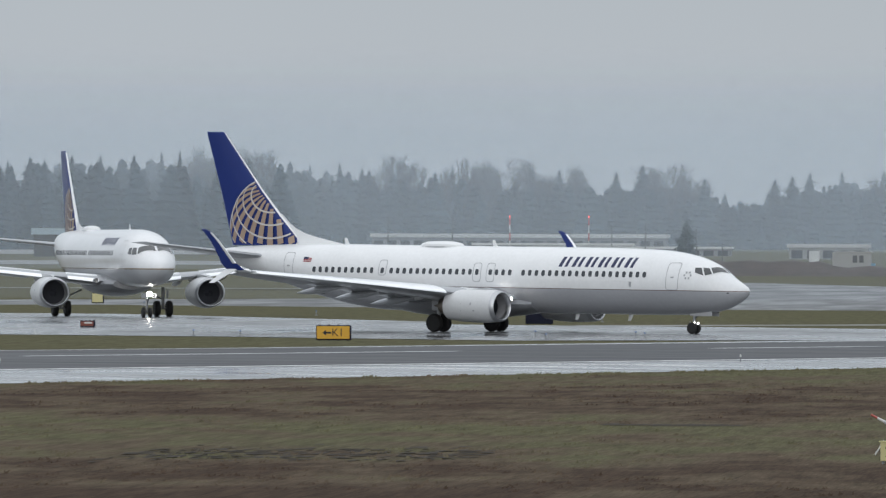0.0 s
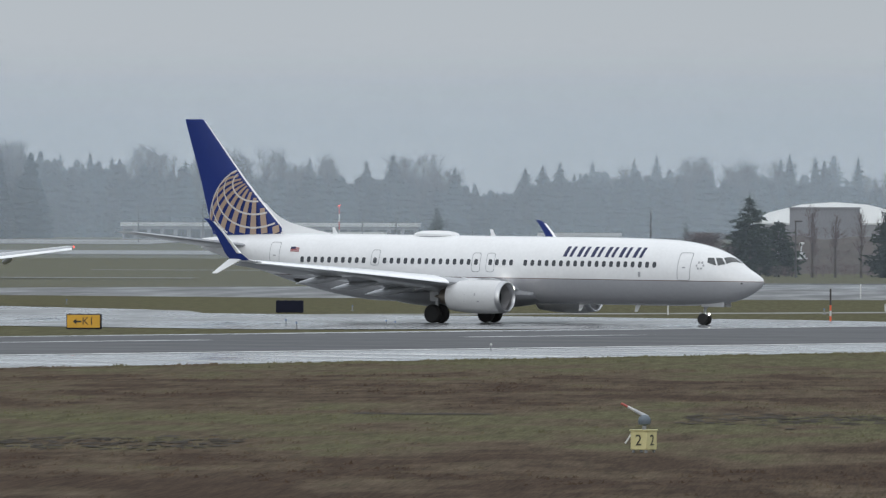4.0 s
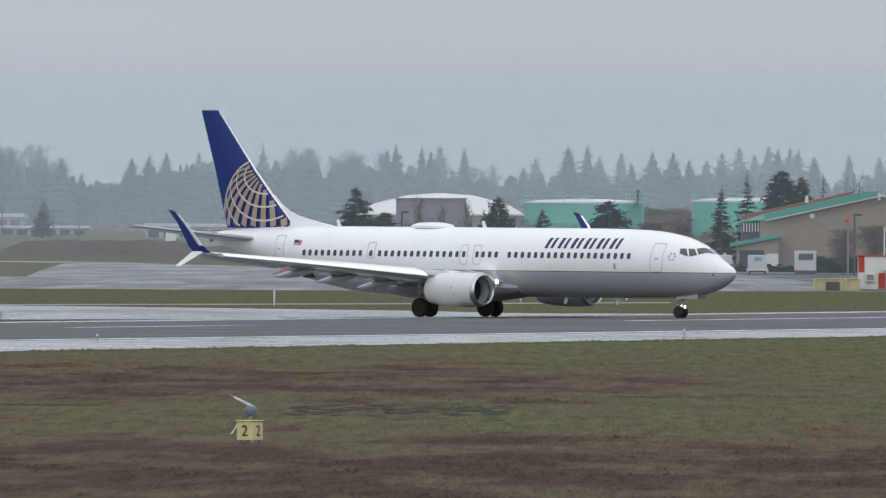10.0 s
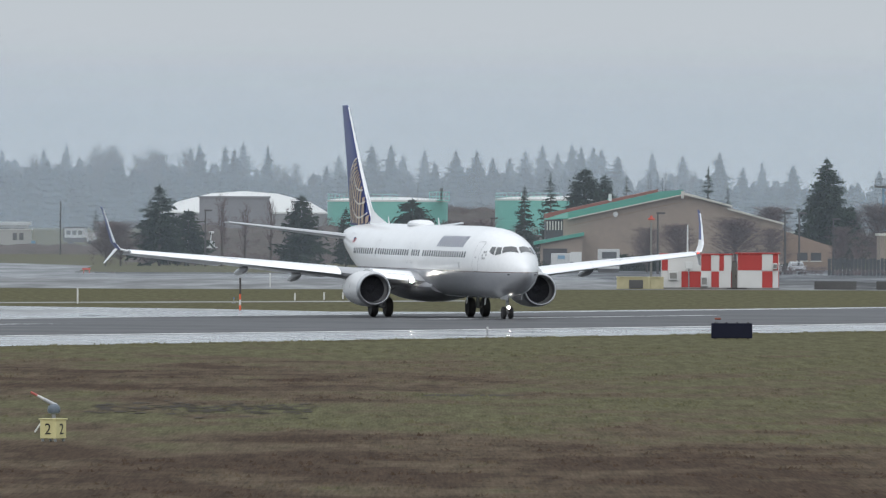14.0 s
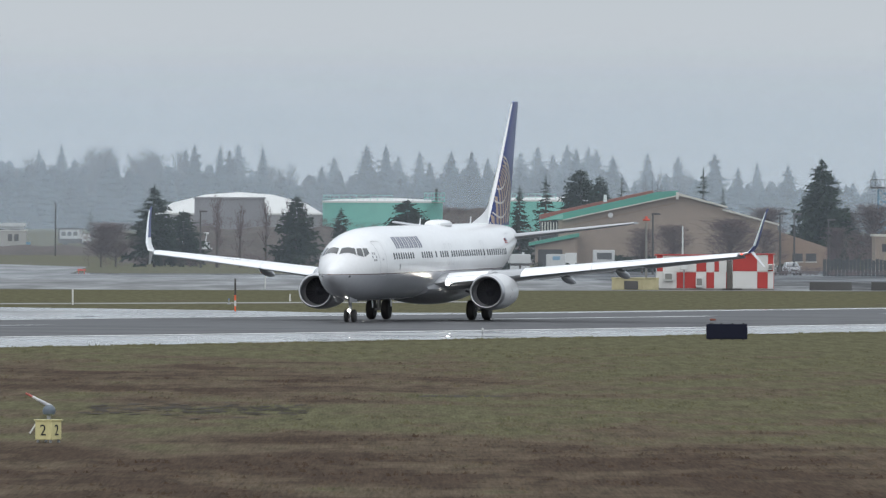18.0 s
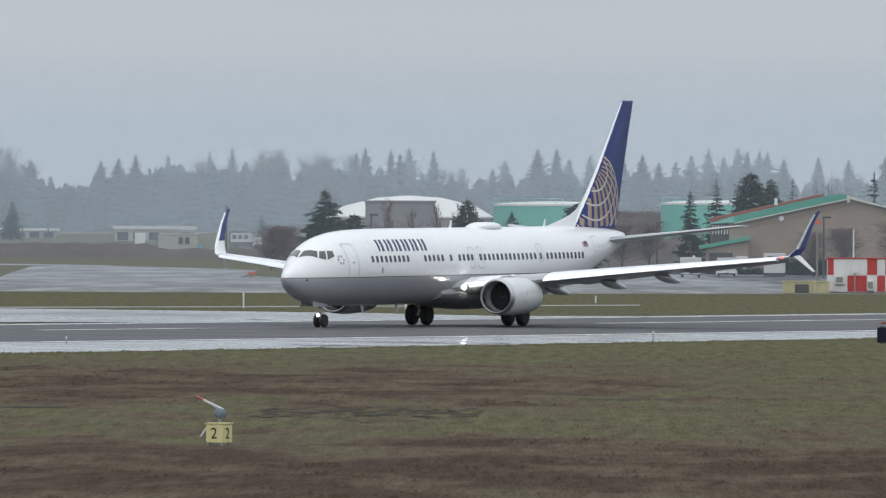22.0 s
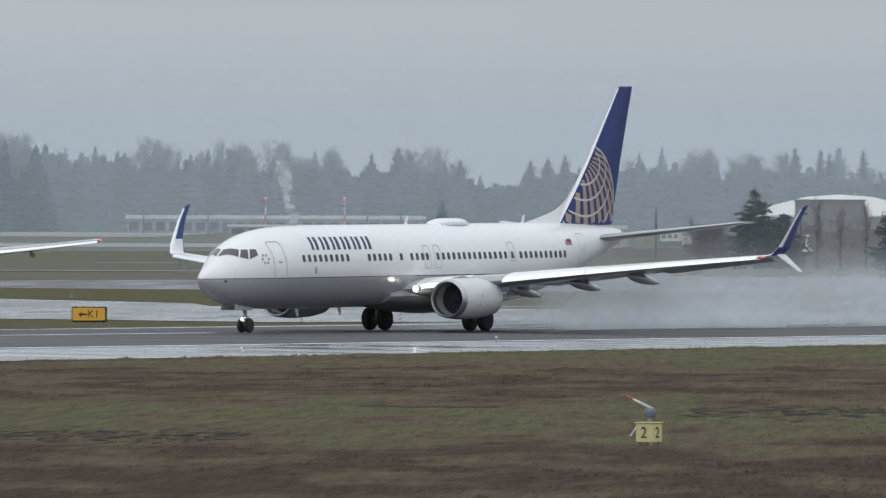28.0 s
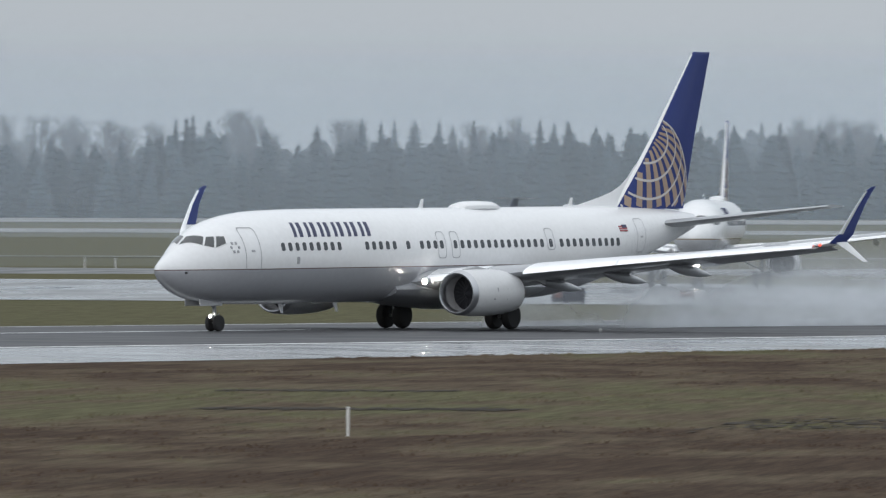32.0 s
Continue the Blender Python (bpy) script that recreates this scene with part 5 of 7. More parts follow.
PUMP = material("pump_house_sheet", (0.23, 0.23, 0.25), 0.7, var=0.12, scale=0.2)
POLE = material("dark_pole_metal", (0.05, 0.045, 0.042), 0.6)
BLUEP = material("pale_blue_paint", (0.16, 0.30, 0.42), 0.6)


def prism(bm, pts, y0, y1):
    """An outline in x and z pushed through in y."""
    return loft(bm, [[(x, y0, z) for x, z in pts], [(x, y1, z) for x, z in pts]])


def fire_station():
    t = thing("fire_station", "tan gabled station building with jade roof edge and brick-red ridge", "building", pose(33.5, 1270, 0))
    part("wall", prism(bmesh.new(), [(-14.5, 0), (12.9, 0), (12.9, 5.8), (6.3, 7.75), (0.3, 9.52), (-14.5, 6.2)], 0, 24), TAN, t, "tan gable wall")
    slope = part("roof", prism(bmesh.new(), [(-13.9, 6.34), (0.4, 9.45), (0.4, 10.0), (-2.2, 9.80), (-13.9, 7.16)], -0.8, 2.9), JADE, t, "jade sheet metal roof slope")
    hip = bmesh.new()
    loft(hip, [[(-13.9, -0.8, 6.34), (-13.9, -0.8, 6.46), (-13.9, 2.9, 7.16), (-13.9, 2.9, 6.34)], [(-16.8, 2.6, 6.14), (-16.8, 2.6, 6.22), (-16.8, 3.4, 6.36), (-16.8, 3.4, 6.14)]])
    part("roof_hip", hip, JADE, t, "jade hipped roof end")
    part("edge_trim", prism(bmesh.new(), [(-13.9, 6.21), (0.4, 9.32), (0.4, 9.45), (-13.9, 6.34)], -0.85, 2.0), CREAM, slope, "pale cream edge trim")
    for i in range(20):
        x = -13.6 + 0.7 * i
        part("seam", prism(bmesh.new(), [(x, 6.40 + 0.2118 * (x + 16.6)), (x + 0.05, 6.40 + 0.2118 * (x + 16.65)), (x + 0.05, 6.34 + 0.2118 * (x + 16.65)), (x, 6.34 + 0.2118 * (x + 16.6))], -0.8, 2.9), JADE, slope)
    part("fascia", prism(bmesh.new(), [(0.4, 9.42), (6.6, 7.85), (6.6, 8.05), (0.4, 9.72)], -0.8, 26), CREAM, t, "pale cream roof edge")
    part("fascia", prism(bmesh.new(), [(6.0, 7.55), (13.2, 5.65), (13.2, 5.87), (6.0, 7.77)], -0.6, 24), CREAM, t, "pale cream roof edge")
    part("ridge_roof", prism(bmesh.new(), [(-16.6, 5.9), (-2.6, 9.0), (-2.6, 10.05), (-16.6, 6.95)], 3, 24), RUST, t, "brick-red upper roof band")
    part("clerestory", prism(bmesh.new(), [(-16.7, 3.6), (-14.5, 3.6), (-14.5, 6.2), (-16.7, 6.1)], 0.6, 10), SHADE, t, "dark recessed clerestory")
    for i in range(6):
        part("louvre", box(bmesh.new(), -16.5 + i * 0.36, 0.4, 5.45, 0.13, 0.2, 1.1), CREAM, t)
    part("lean_to", prism(bmesh.new(), [(-17.4, 0), (-12.2, 0), (-12.2, 4.1), (-17.4, 3.2)], -7, 0.2), TAN, t, "tan lean-to wing")
    part("lean_to_roof", prism(bmesh.new(), [(-18.2, 3.05), (-12.0, 4.2), (-12.0, 4.65), (-18.2, 3.45)], -7.6, 0.2), JADE, t, "jade lean-to roof")
    part("annex", prism(bmesh.new(), [(12.9, 0), (19.5, 0), (19.5, 2.9), (12.9, 5.0)], 3, 20), TAN_DARK, t, "low tan annex")
    part("band", prism(bmesh.new(), [(-13.9, 5.35), (0.3, 8.45), (0.3, 8.55), (-13.9, 5.45)], -0.05, 0.1), TAN_DARK, t)
    for x, w, h in ((-15.6, 3.0, 2.6), (-13.0, 1.4, 2.2)):
        y = -7.05 if x < -12 else -0.05
        d = part("door", box(bmesh.new(), x, y, h / 2, w, 0.12, h), SHADE if w > 2 else PALE, t, "dark doorway" if w > 2 else "")
    for x in (15.5, 17.2):
        w = part("window", box(bmesh.new(), x, 2.95, 1.7, 1.3, 0.14, 1.0), SHADE, t)
        part("frame", box(bmesh.new(), x, 2.9, 1.14, 1.5, 0.2, 0.12), CREAM, w)
    part("gable_post", box(bmesh.new(), 0.35, -0.9, 9.35, 0.35, 0.2, 0.9), CREAM, t)
    part("dish", tube(bmesh.new(), (-8.0, -1.2, 6.9), (-8.0, -0.9, 6.95), 0.32, 0.15, 16), CHALK, t, "white round dish")
    for x, h in ((-3.4, 11.9), (-2.6, 12.6), (-1.5, 12.9), (-3.7, 11.2), (-1.9, 11.5)):
        part("aerial", tube(bmesh.new(), (x, 8, 8.0), (x, 8, h), 0.06, 0.03, 6), POLE, t)
    part("vent", box(bmesh.new(), -8.6, 3, 9.0, 0.4, 0.4, 0.9), PALE, t)


fire_station()


def tank(x, y, r, h, mat, label, dome=0.0, rail=True):
    t = thing("storage_tank", label, "tank", pose(x, y, land(x, y)), "storage tanks")
    bm = bmesh.new()
    n = 40
    loft(bm, [[(q * math.cos(a), q * math.sin(a), z) for a in (2 * math.pi * i / n for i in range(n))] for q, z in ((r, 0), (r, h), (r * 0.995, h))])
    part("shell", bm, mat, t)
    bm = bmesh.new()
    loft(bm, [[(q * math.cos(a), q * math.sin(a), z) for a in (2 * math.pi * i / n for i in range(n))] for q, z in ((r * 1.01, h - 0.02), (r * 1.01, h + 0.25), (r * 0.8, h + 0.3 + dome * 0.5), (r * 0.4, h + 0.35 + dome * 0.9), (0.3, h + 0.4 + dome))])
    part("roof", bm, PALE, t, "pale wet tank roof")
    for z in (h * 0.33, h * 0.66):
        bm = bmesh.new()
        loft(bm, [[(q * math.cos(a), q * math.sin(a), zz) for a in (2 * math.pi * i / n for i in range(n))] for q, zz in ((r, z), (r + 0.06, z + 0.04), (r, z + 0.08))], caps=False)
        part("seam_ring", bm, mat, t)
    if rail:
        for i in range(14):
            a = math.pi * (1.05 + 0.5 * i / 13)
            part("rail_post", tube(bmesh.new(), (r * math.cos(a), r * math.sin(a), h), (r * math.cos(a), r * math.sin(a), h + 1.1), 0.03, n=5), mat, t)
        for z in (h + 0.55, h + 1.1):
            part("rail", loft(bmesh.new(), [[(q * math.cos(a), q * math.sin(a), z + dz) for q, dz in ((r, 0), (r + 0.05, 0.03), (r, 0.06))] for a in (math.pi * (1.05 + 0.5 * i / 20) for i in range(21))], caps=False), mat, t)
        px, py = r * 0.86, -r * 0.5
        head = part("stair_head", box(bmesh.new(), px, py, h + 0.2, 3.2, 1.6, 0.12), mat, t, "jade stair platform")
        for i in range(7):
            part("post", tube(bmesh.new(), (px - 1.5 + 0.5 * i, py - 0.75, h + 0.2), (px - 1.5 + 0.5 * i, py - 0.75, h + 1.5), 0.045, n=5), mat, head)
        for z in (0.8, 1.5):
            part("rail", tube(bmesh.new(), (px - 1.5, py - 0.75, h + z), (px + 1.5, py - 0.75, h + z), 0.05, n=6), mat, head)
        part("vent_head", tube(bmesh.new(), (px + 0.3, py, h + 0.2), (px + 0.3, py, h + 2.1), 0.16, 0.26, 10), POLE, head, "dark vent on a stalk")
        for i in range(14):
            a0 = math.pi * (1.52 + 0.022 * i)
            part("tread", box(bmesh.new(), (r + 0.45) * math.cos(a0), (r + 0.45) * math.sin(a0), h * (1 - (13 - i) / 14) + 0.3, 0.7, 0.9, 0.12), mat, t)
        part("stair_lamp", tube(bmesh.new(), (r * 0.5, -r * 0.8, h), (r * 0.5, -r * 0.8, h + 2.2), 0.05, n=6), POLE, t)
    return t


tank(-3.6, 1558, 9.2, 9.0, TANKG, "round jade-green fuel tank with a pale flat roof", 0.35)
tank(21.5, 1562, 8.6, 9.3, TANKG, "round jade-green fuel tank with a pale flat roof", 0.35)
tank(-29.8, 1815, 14.8, 6.9, DIMGREY, "wide low tank with a white domed roof", 3.6, rail=False)
t = thing("pump_house", "dim grey flat pump house before the domed tank", "building", pose(-29.5, 1700, 0))
part("wall", box(bmesh.new(), 0, 0, 5.0, 11.6, 9, 10.0, bevel=0.1), PUMP, t)
part("parapet", box(bmesh.new(), 0, 0, 10.05, 12.0, 9.4, 0.25), PUMP, t)
for i in range(9):
    part("rib", box(bmesh.new(), -5.2 + 1.3 * i, -4.53, 5.0, 0.12, 0.08, 9.8), PUMP, t)
# earth bank round the tanks
bm = bmesh.new()
rows = []
for i in range(40):
    x = -41 + 95 * i / 39
    hgt = (5.1 if x < -8 else 4.2) * min(1, (i + 0.5) / 4, (40 - i) / 4) + 0.3 * math.sin(i * 1.7)
    rows.append([(x, 1440 + 2 * math.sin(i), -0.1), (x, 1462, hgt * 0.75), (x, 1475, hgt), (x, 1490, hgt), (x, 1520, -0.1)])
vs = [[bm.verts.new(p) for p in r] for r in rows]
for a, b in zip(vs, vs[1:]):
    for i in range(4):
        bm.faces.new((a[i], a[i + 1], b[i + 1], b[i]))
tagged(part("earth_bank", bm, EARTH), "brown earth bank around the fuel tanks", "bank", kind="structure")
bm = bmesh.new()
vs = []
for i in range(22):
    x = -2 + 26 * i / 21
    hgt = 8.2 * min(1, (i + 0.3) / 5, (21.3 - i) / 5) + 0.25 * math.sin(i * 1.9)
    vs.append([bm.verts.new(p) for p in ((x, 1582, -0.1), (x, 1594, hgt * 0.8), (x, 1604, hgt), (x, 1616, hgt), (x, 1640, -0.1))])
for a, b in zip(vs, vs[1:]):
    for i in range(4):
        bm.faces.new((a[i], a[i + 1], b[i + 1], b[i]))
tagged(part("earth_bank", bm, EARTH), "brown earth mound behind the fuel tanks", "bank", kind="structure")
# low brown bank left of the tanks
bm = bmesh.new()
rows = []
for i in range(30):
    x = -108 + 66 * i / 29
    hgt = (2.8 if i < 16 else 1.9) * min(1, (i + 0.5) / 5, (30 - i) / 5) + 0.2 * math.sin(i * 2.1)
    rows.append([(x, 1722 + 3 * math.sin(i * 0.7), 0.2), (x, 1734, hgt), (x, 1744, hgt), (x, 1765, 0.2)])
vs = [[bm.verts.new(p) for p in r] for r in rows]
for a, b in zip(vs, vs[1:]):
    for i in range(3):
        bm.faces.new((a[i], a[i + 1], b[i + 1], b[i]))
tagged(part("earth_bank", bm, EARTH), "low brown earth bank on the airfield", "bank", kind="structure")


def hut(x0, x1, y, d, h, cols, units):
    """A flat-roofed hut with a chequer of big panels: cols of (end share, upper, lower)."""
    w = x1 - x0
    t = thing("equipment_hut", "red and white chequered equipment hut on the grass", "hut", pose(x0, y, 0.0), "chequered huts")
    part("body", box(bmesh.new(), w / 2, d / 2, h / 2 + 0.1, w, d, h, bevel=0.02), CHALK, t)
    part("plinth", box(bmesh.new(), w / 2, d / 2, 0.06, w + 0.2, d + 0.2, 0.16), GREYC, t)
    part("roof", box(bmesh.new(), w / 2, d / 2, h + 0.15, w + 0.3, d + 0.3, 0.1, bevel=0.02), RED, t, "red flat roof")
    at_ = 0.0
    for end, up, low in cols:
        for k, red in ((0.76, up), (0.26, low)):
            part("panel", box(bmesh.new(), w * (at_ + end) / 2, -0.02, 0.1 + h * k, w * (end - at_) - 0.03, 0.06, h * 0.475), RED if red else CHALK, t)
        at_ = end
    for k, m_ in ((0.76, CHALK), (0.26, RED)):
        part("panel", box(bmesh.new(), w + 0.02, d * 0.5, 0.1 + h * k, 0.06, d * 0.96, h * 0.475), m_, t)
    for ux, uz, uw, uh in units:
        ac = part("air_conditioner", box(bmesh.new(), ux, -0.26, uz, uw, 0.45, uh, bevel=0.03), PALE, t)
        part("grille", box(bmesh.new(), ux, -0.5, uz, uw * 0.75, 0.03, uh * 0.65), GREYC, ac)
    return t


hut(21.5, 27.45, 872, 2.6, 2.85, [(0.09, 1, 0), (0.285, 0, 0), (0.57, 0, 1), (0.715, 1, 0), (0.83, 0, 1), (0.9, 1, 0), (1.0, 0, 0)], [(1.0, 1.15, 0.8, 0.75), (3.65, 0.7, 0.6, 0.9)])
hut(28.0, 31.5, 871.5, 2.8, 2.95, [(0.6, 1, 0), (0.86, 0, 1), (1.0, 1, 0)], [(3.2, 2.0, 0.4, 0.5)])
t = thing("equipment_door", "grey steel door between the two huts", "door", pose(27.72, 872.6, 0))
part("leaf", box(bmesh.new(), 0, 0, 1.2, 0.5, 0.08, 2.4, bevel=0.02), GREYC, t)
part("handle", box(bmesh.new(), 0.15, -0.07, 1.1, 0.05, 0.06, 0.2), POLE, t)
t = thing("cable_reel_sled", "low dark steel sled before the huts", "sled", pose(27.9, 870.4, 0))
part("skid", box(bmesh.new(), 0, 0, 0.1, 1.7, 0.6, 0.12, bevel=0.02), POLE, t)
for x, z in ((23.8, 2.35),):
    t = thing("control_cabinet", "small pale metal control cabinet by the huts", "cabinet", pose(x, 870.6, 0))
    part("post", tube(bmesh.new(), (0, 0, 0), (0, 0, z), 0.06, n=8), STEEL, t)
    part("body", box(bmesh.new(), 0, 0, z - 0.3, 0.6, 0.35, 0.6, bevel=0.03), PALE, t)
t = thing("barrier_frame", "pale yellow low concrete frame on the grass", "barrier", pose(19.6, 869, 0))
part("wall", box(bmesh.new(), 0, 0.3, 0.5, 4.0, 0.5, 1.0, bevel=0.04), BARRIER, t)
part("coping", box(bmesh.new(), 0, 0.28, 1.02, 4.1, 0.62, 0.1, bevel=0.02), BARRIER, t)
for x in (-1.9, 0.75, 1.9):
    part("post", box(bmesh.new(), x, 0.0, 0.5, 0.22, 0.16, 1.0, bevel=0.02), BARRIER, t)
part("panel", box(bmesh.new(), -0.35, 0.02, 0.42, 1.2, 0.1, 0.72, bevel=0.02), BLOCK, t, "dark grey panel")
t = thing("beacon_pole", "tall grey pole with an orange beacon head", "beacon", pose(20.6, 872, 0))
part("pole", tube(bmesh.new(), (0, 0, 0), (0, 0, 5.7), 0.12, 0.08, 10), GREYC, t)
part("head", box(bmesh.new(), 0, 0, 6.0, 0.6, 0.4, 0.16, bevel=0.05), BEACON, t)
part("cap", tube(bmesh.new(), (0, 0, 6.1), (0, 0, 6.3), 0.16, 0.09, 10), BEACON, t)
t = thing("mast", "thin white mast by the huts", "mast", pose(27.2, 1000, 0))
part("pole", tube(bmesh.new(), (0, 0, 0), (0, 0, 5.5), 0.1, 0.07, 8), PALE, t)


def lamp_post(x, y, h):
    t = thing("lamp_post", "dark metal lamp post with a short arm", "lamp post", pose(x, y, 0), "lamp posts")
    part("pole", tube(bmesh.new(), (0, 0, 0), (0, 0, h), 0.13, 0.09, 8), POLE, t)
    part("head", box(bmesh.new(), 0.35, 0, h, 1.0, 0.35, 0.22, bevel=0.04), POLE, t)


for x, y, h in ((27.9, 1150, 6.9), (42.3, 1150, 7.0), (43.9, 1150, 6.95), (-26.2, 1296, 7.2), (10.6, 1340, 6.4), (51.5, 1240, 6.4)):
    lamp_post(x, y, h)
t = thing("platform_tower", "lattice steel tower with a railed platform", "tower", pose(65.8, 1400, 0))
for sx in (-0.8, 0.8):
    for sy in (-0.8, 0.8):
        part("leg", tube(bmesh.new(), (sx, sy, 0), (sx, sy, 10.8), 0.1, n=6), BLUEP, t)
for i in range(9):
    z = 1.2 * i
    for sx in (-1, 1):
        part("brace", tube(bmesh.new(), (-0.8 * sx, -0.8, z), (0.8 * sx, -0.8, z + 1.2), 0.05, n=5), BLUEP, t)
part("platform", box(bmesh.new(), 0, 0, 11.0, 4.0, 3.0, 0.25), POLE, t)
for i in range(7):
    part("rail_post", tube(bmesh.new(), (-1.95 + 0.65 * i, -1.45, 11.1), (-1.95 + 0.65 * i, -1.45, 12.1), 0.04, n=5), POLE, t)
part("rail", tube(bmesh.new(), (-1.95, -1.45, 12.1), (1.95, -1.45, 12.1), 0.05, n=6), POLE, t)
part("antenna", tube(bmesh.new(), (-1.6, 0, 3), (-1.6, 0, 9.5), 0.12, 0.05, n=6), POLE, t)
t = thing("brick_building", "tan brick building beyond the fence", "building", pose(66, 1300, 0))
part("wall", box(bmesh.new(), 0, 5, 2.2, 12, 10, 4.4), TAN, t)
part("roof", box(bmesh.new(), 0, 5, 4.5, 12.4, 10.4, 0.3), CREAM, t)
for x in (-4.6, -2.4, 0.5):
    part("window", box(bmesh.new(), x, -0.03, 2.9, 1.1, 0.12, 1.0), SHADE, t)
FENCE = material("dark_fence_board", (0.045, 0.047, 0.048), 0.85, var=0.25, scale=0.6)
# fence by the yard
t = thing("fence", "dark slatted yard fence", "fence", pose(46.5, 1130, 0))
for i in range(40):
    part("slat", box(bmesh.new(), i * 0.42, 0, 0.95 + 0.05 * math.sin(i * 2.3), 0.36, 0.06, 1.9 + 0.1 * math.sin(i * 2.3)), FENCE, t)
part("rail", box(bmesh.new(), 8.2, 0.06, 1.5, 16.8, 0.06, 0.1), POLE, t)
for x, y, w in ((36.5, 874, 3.6), (42.2, 876, 4.2), (47.4, 877, 4.2)):
    t = thing("concrete_barrier", "grey concrete barrier block on the apron edge", "barrier", pose(x, y, 0), "concrete barriers")
    part("block", prism(bmesh.new(), [(-w / 2, 0), (w / 2, 0), (w / 2, 0.72), (-w / 2, 0.72)], -0.35, 0.35), BLOCK, t)


def truck(x, y, turn, w, h, l, label, panes=0, tint=None):
    t = thing("service_truck", label, "truck", pose(x, y, land(x, y) + 0.02, 0, 0, turn), "service vehicles")
    part("box_body", box(bmesh.new(), 0, 0.18 * l, 0.75 + (h - 0.75) / 2, w, l * 0.7, h - 0.75, bevel=0.06), tint or CHALK, t)
    for i in range(panes):
        for sx in (-1, 1):
            part("side_window", box(bmesh.new(), sx * w / 2, -0.1 * l + l * 0.56 * (i + 0.5) / panes, h * 0.72, 0.06, l * 0.4 / panes, h * 0.26), GLASS, t)
    c = part("cab", box(bmesh.new(), 0, -0.32 * l, 0.5 + (h * 0.72 - 0.5) / 2, w * 0.94, l * 0.32, h * 0.72 - 0.5, bevel=0.12), CHALK, t)
    part("windscreen", box(bmesh.new(), 0, -0.485 * l, h * 0.52, w * 0.8, 0.05, h * 0.2), GLASS, c)
    part("bumper", box(bmesh.new(), 0, -0.49 * l, 0.55, w * 0.92, 0.12, 0.25), POLE, c)
    for sx in (-1, 1):
        part("headlight", box(bmesh.new(), sx * w * 0.36, -0.49 * l, 0.85, 0.22, 0.06, 0.16), PALE, c)
        for yy in (-0.32 * l, 0.34 * l):
            wheel(t, "tyre", sx * (w / 2 - 0.2), yy, 0.42, 0.28).matrix_basis = pose(sx * (w / 2 - 0.2), yy, 0.42)
    return t


WORN = material("worn_white_paint", (0.50, 0.51, 0.51), 0.6, var=0.12, scale=1.0)
t = thing("stair_truck", "white service truck seen from behind with a dark band", "truck", pose(12.9, 1150, 0.02), "service vehicles")
part("upper_box", box(bmesh.new(), 0, 1.6, 1.75, 2.4, 3.4, 1.05, bevel=0.06), WORN, t, "white upper box")
part("chassis", box(bmesh.new(), 0, 1.8, 0.95, 2.2, 3.6, 0.6, bevel=0.04), POLE, t, "dark chassis")
for sx in (-1, 1):
    part("lower_panel", box(bmesh.new(), sx * 0.62, -0.02, 0.68, 1.0, 0.1, 0.55, bevel=0.03), WORN, t, "white lower panel")
    part("mirror", box(bmesh.new(), sx * 1.3, 2.6, 1.4, 0.16, 0.1, 0.3), WORN, t)
    for yy in (0.5, 3.0):
        wheel(t, "tyre", sx * 0.95, yy, 0.4, 0.26).matrix_basis = pose(sx * 0.95, yy, 0.4)
part("beacon", tube(bmesh.new(), (0.35, 0.6, 2.28), (0.35, 0.6, 2.5), 0.17, 0.12, 12), WORN, t, "round white beacon")
t = thing("generator_trailer", "white box trailer with a blue-grey side plate", "trailer", pose(17.4, 1180, 0.02), "service vehicles")
part("box_body", box(bmesh.new(), 0, 1.4, 1.4, 2.2, 2.8, 1.6, bevel=0.05), WORN, t)
part("plate", box(bmesh.new(), 0.05, -0.02, 1.75, 0.85, 0.06, 0.42, bevel=0.01), BLUEP, t, "blue-grey plate")
part("bed", box(bmesh.new(), 0, 1.4, 0.5, 2.5, 3.0, 0.22, bevel=0.03), PALE, t, "pale trailer bed")
for sx in (-1, 1):
    part("corner_leg", box(bmesh.new(), sx * 1.12, -0.05, 0.45, 0.24, 0.2, 0.5, bevel=0.02), WORN, t)
    wheel(t, "tyre", sx * 0.9, 1.6, 0.33, 0.22).matrix_basis = pose(sx * 0.9, 1.6, 0.33)
part("drawbar", tube(bmesh.new(), (0, 0.2, 0.45), (0.2, -1.1, 0.35), 0.06, n=8), POLE, t)
t = thing("ticket_cabin", "white cabin with a dark window", "cabin", pose(22.9, 1178, 0))
part("body", box(bmesh.new(), 0, 0, 1.6, 2.5, 2.2, 2.3, bevel=0.05), WORN, t)
part("window", box(bmesh.new(), 0.05, -1.12, 2.05, 1.7, 0.06, 0.75), GLASS, t)
# dark block stands in for wheels and the shadow under the body
part("skid", box(bmesh.new(), 0, 0, 0.24, 2.4, 2.0, 0.44), POLE, t, "dark base for the wheels and shadow underneath")
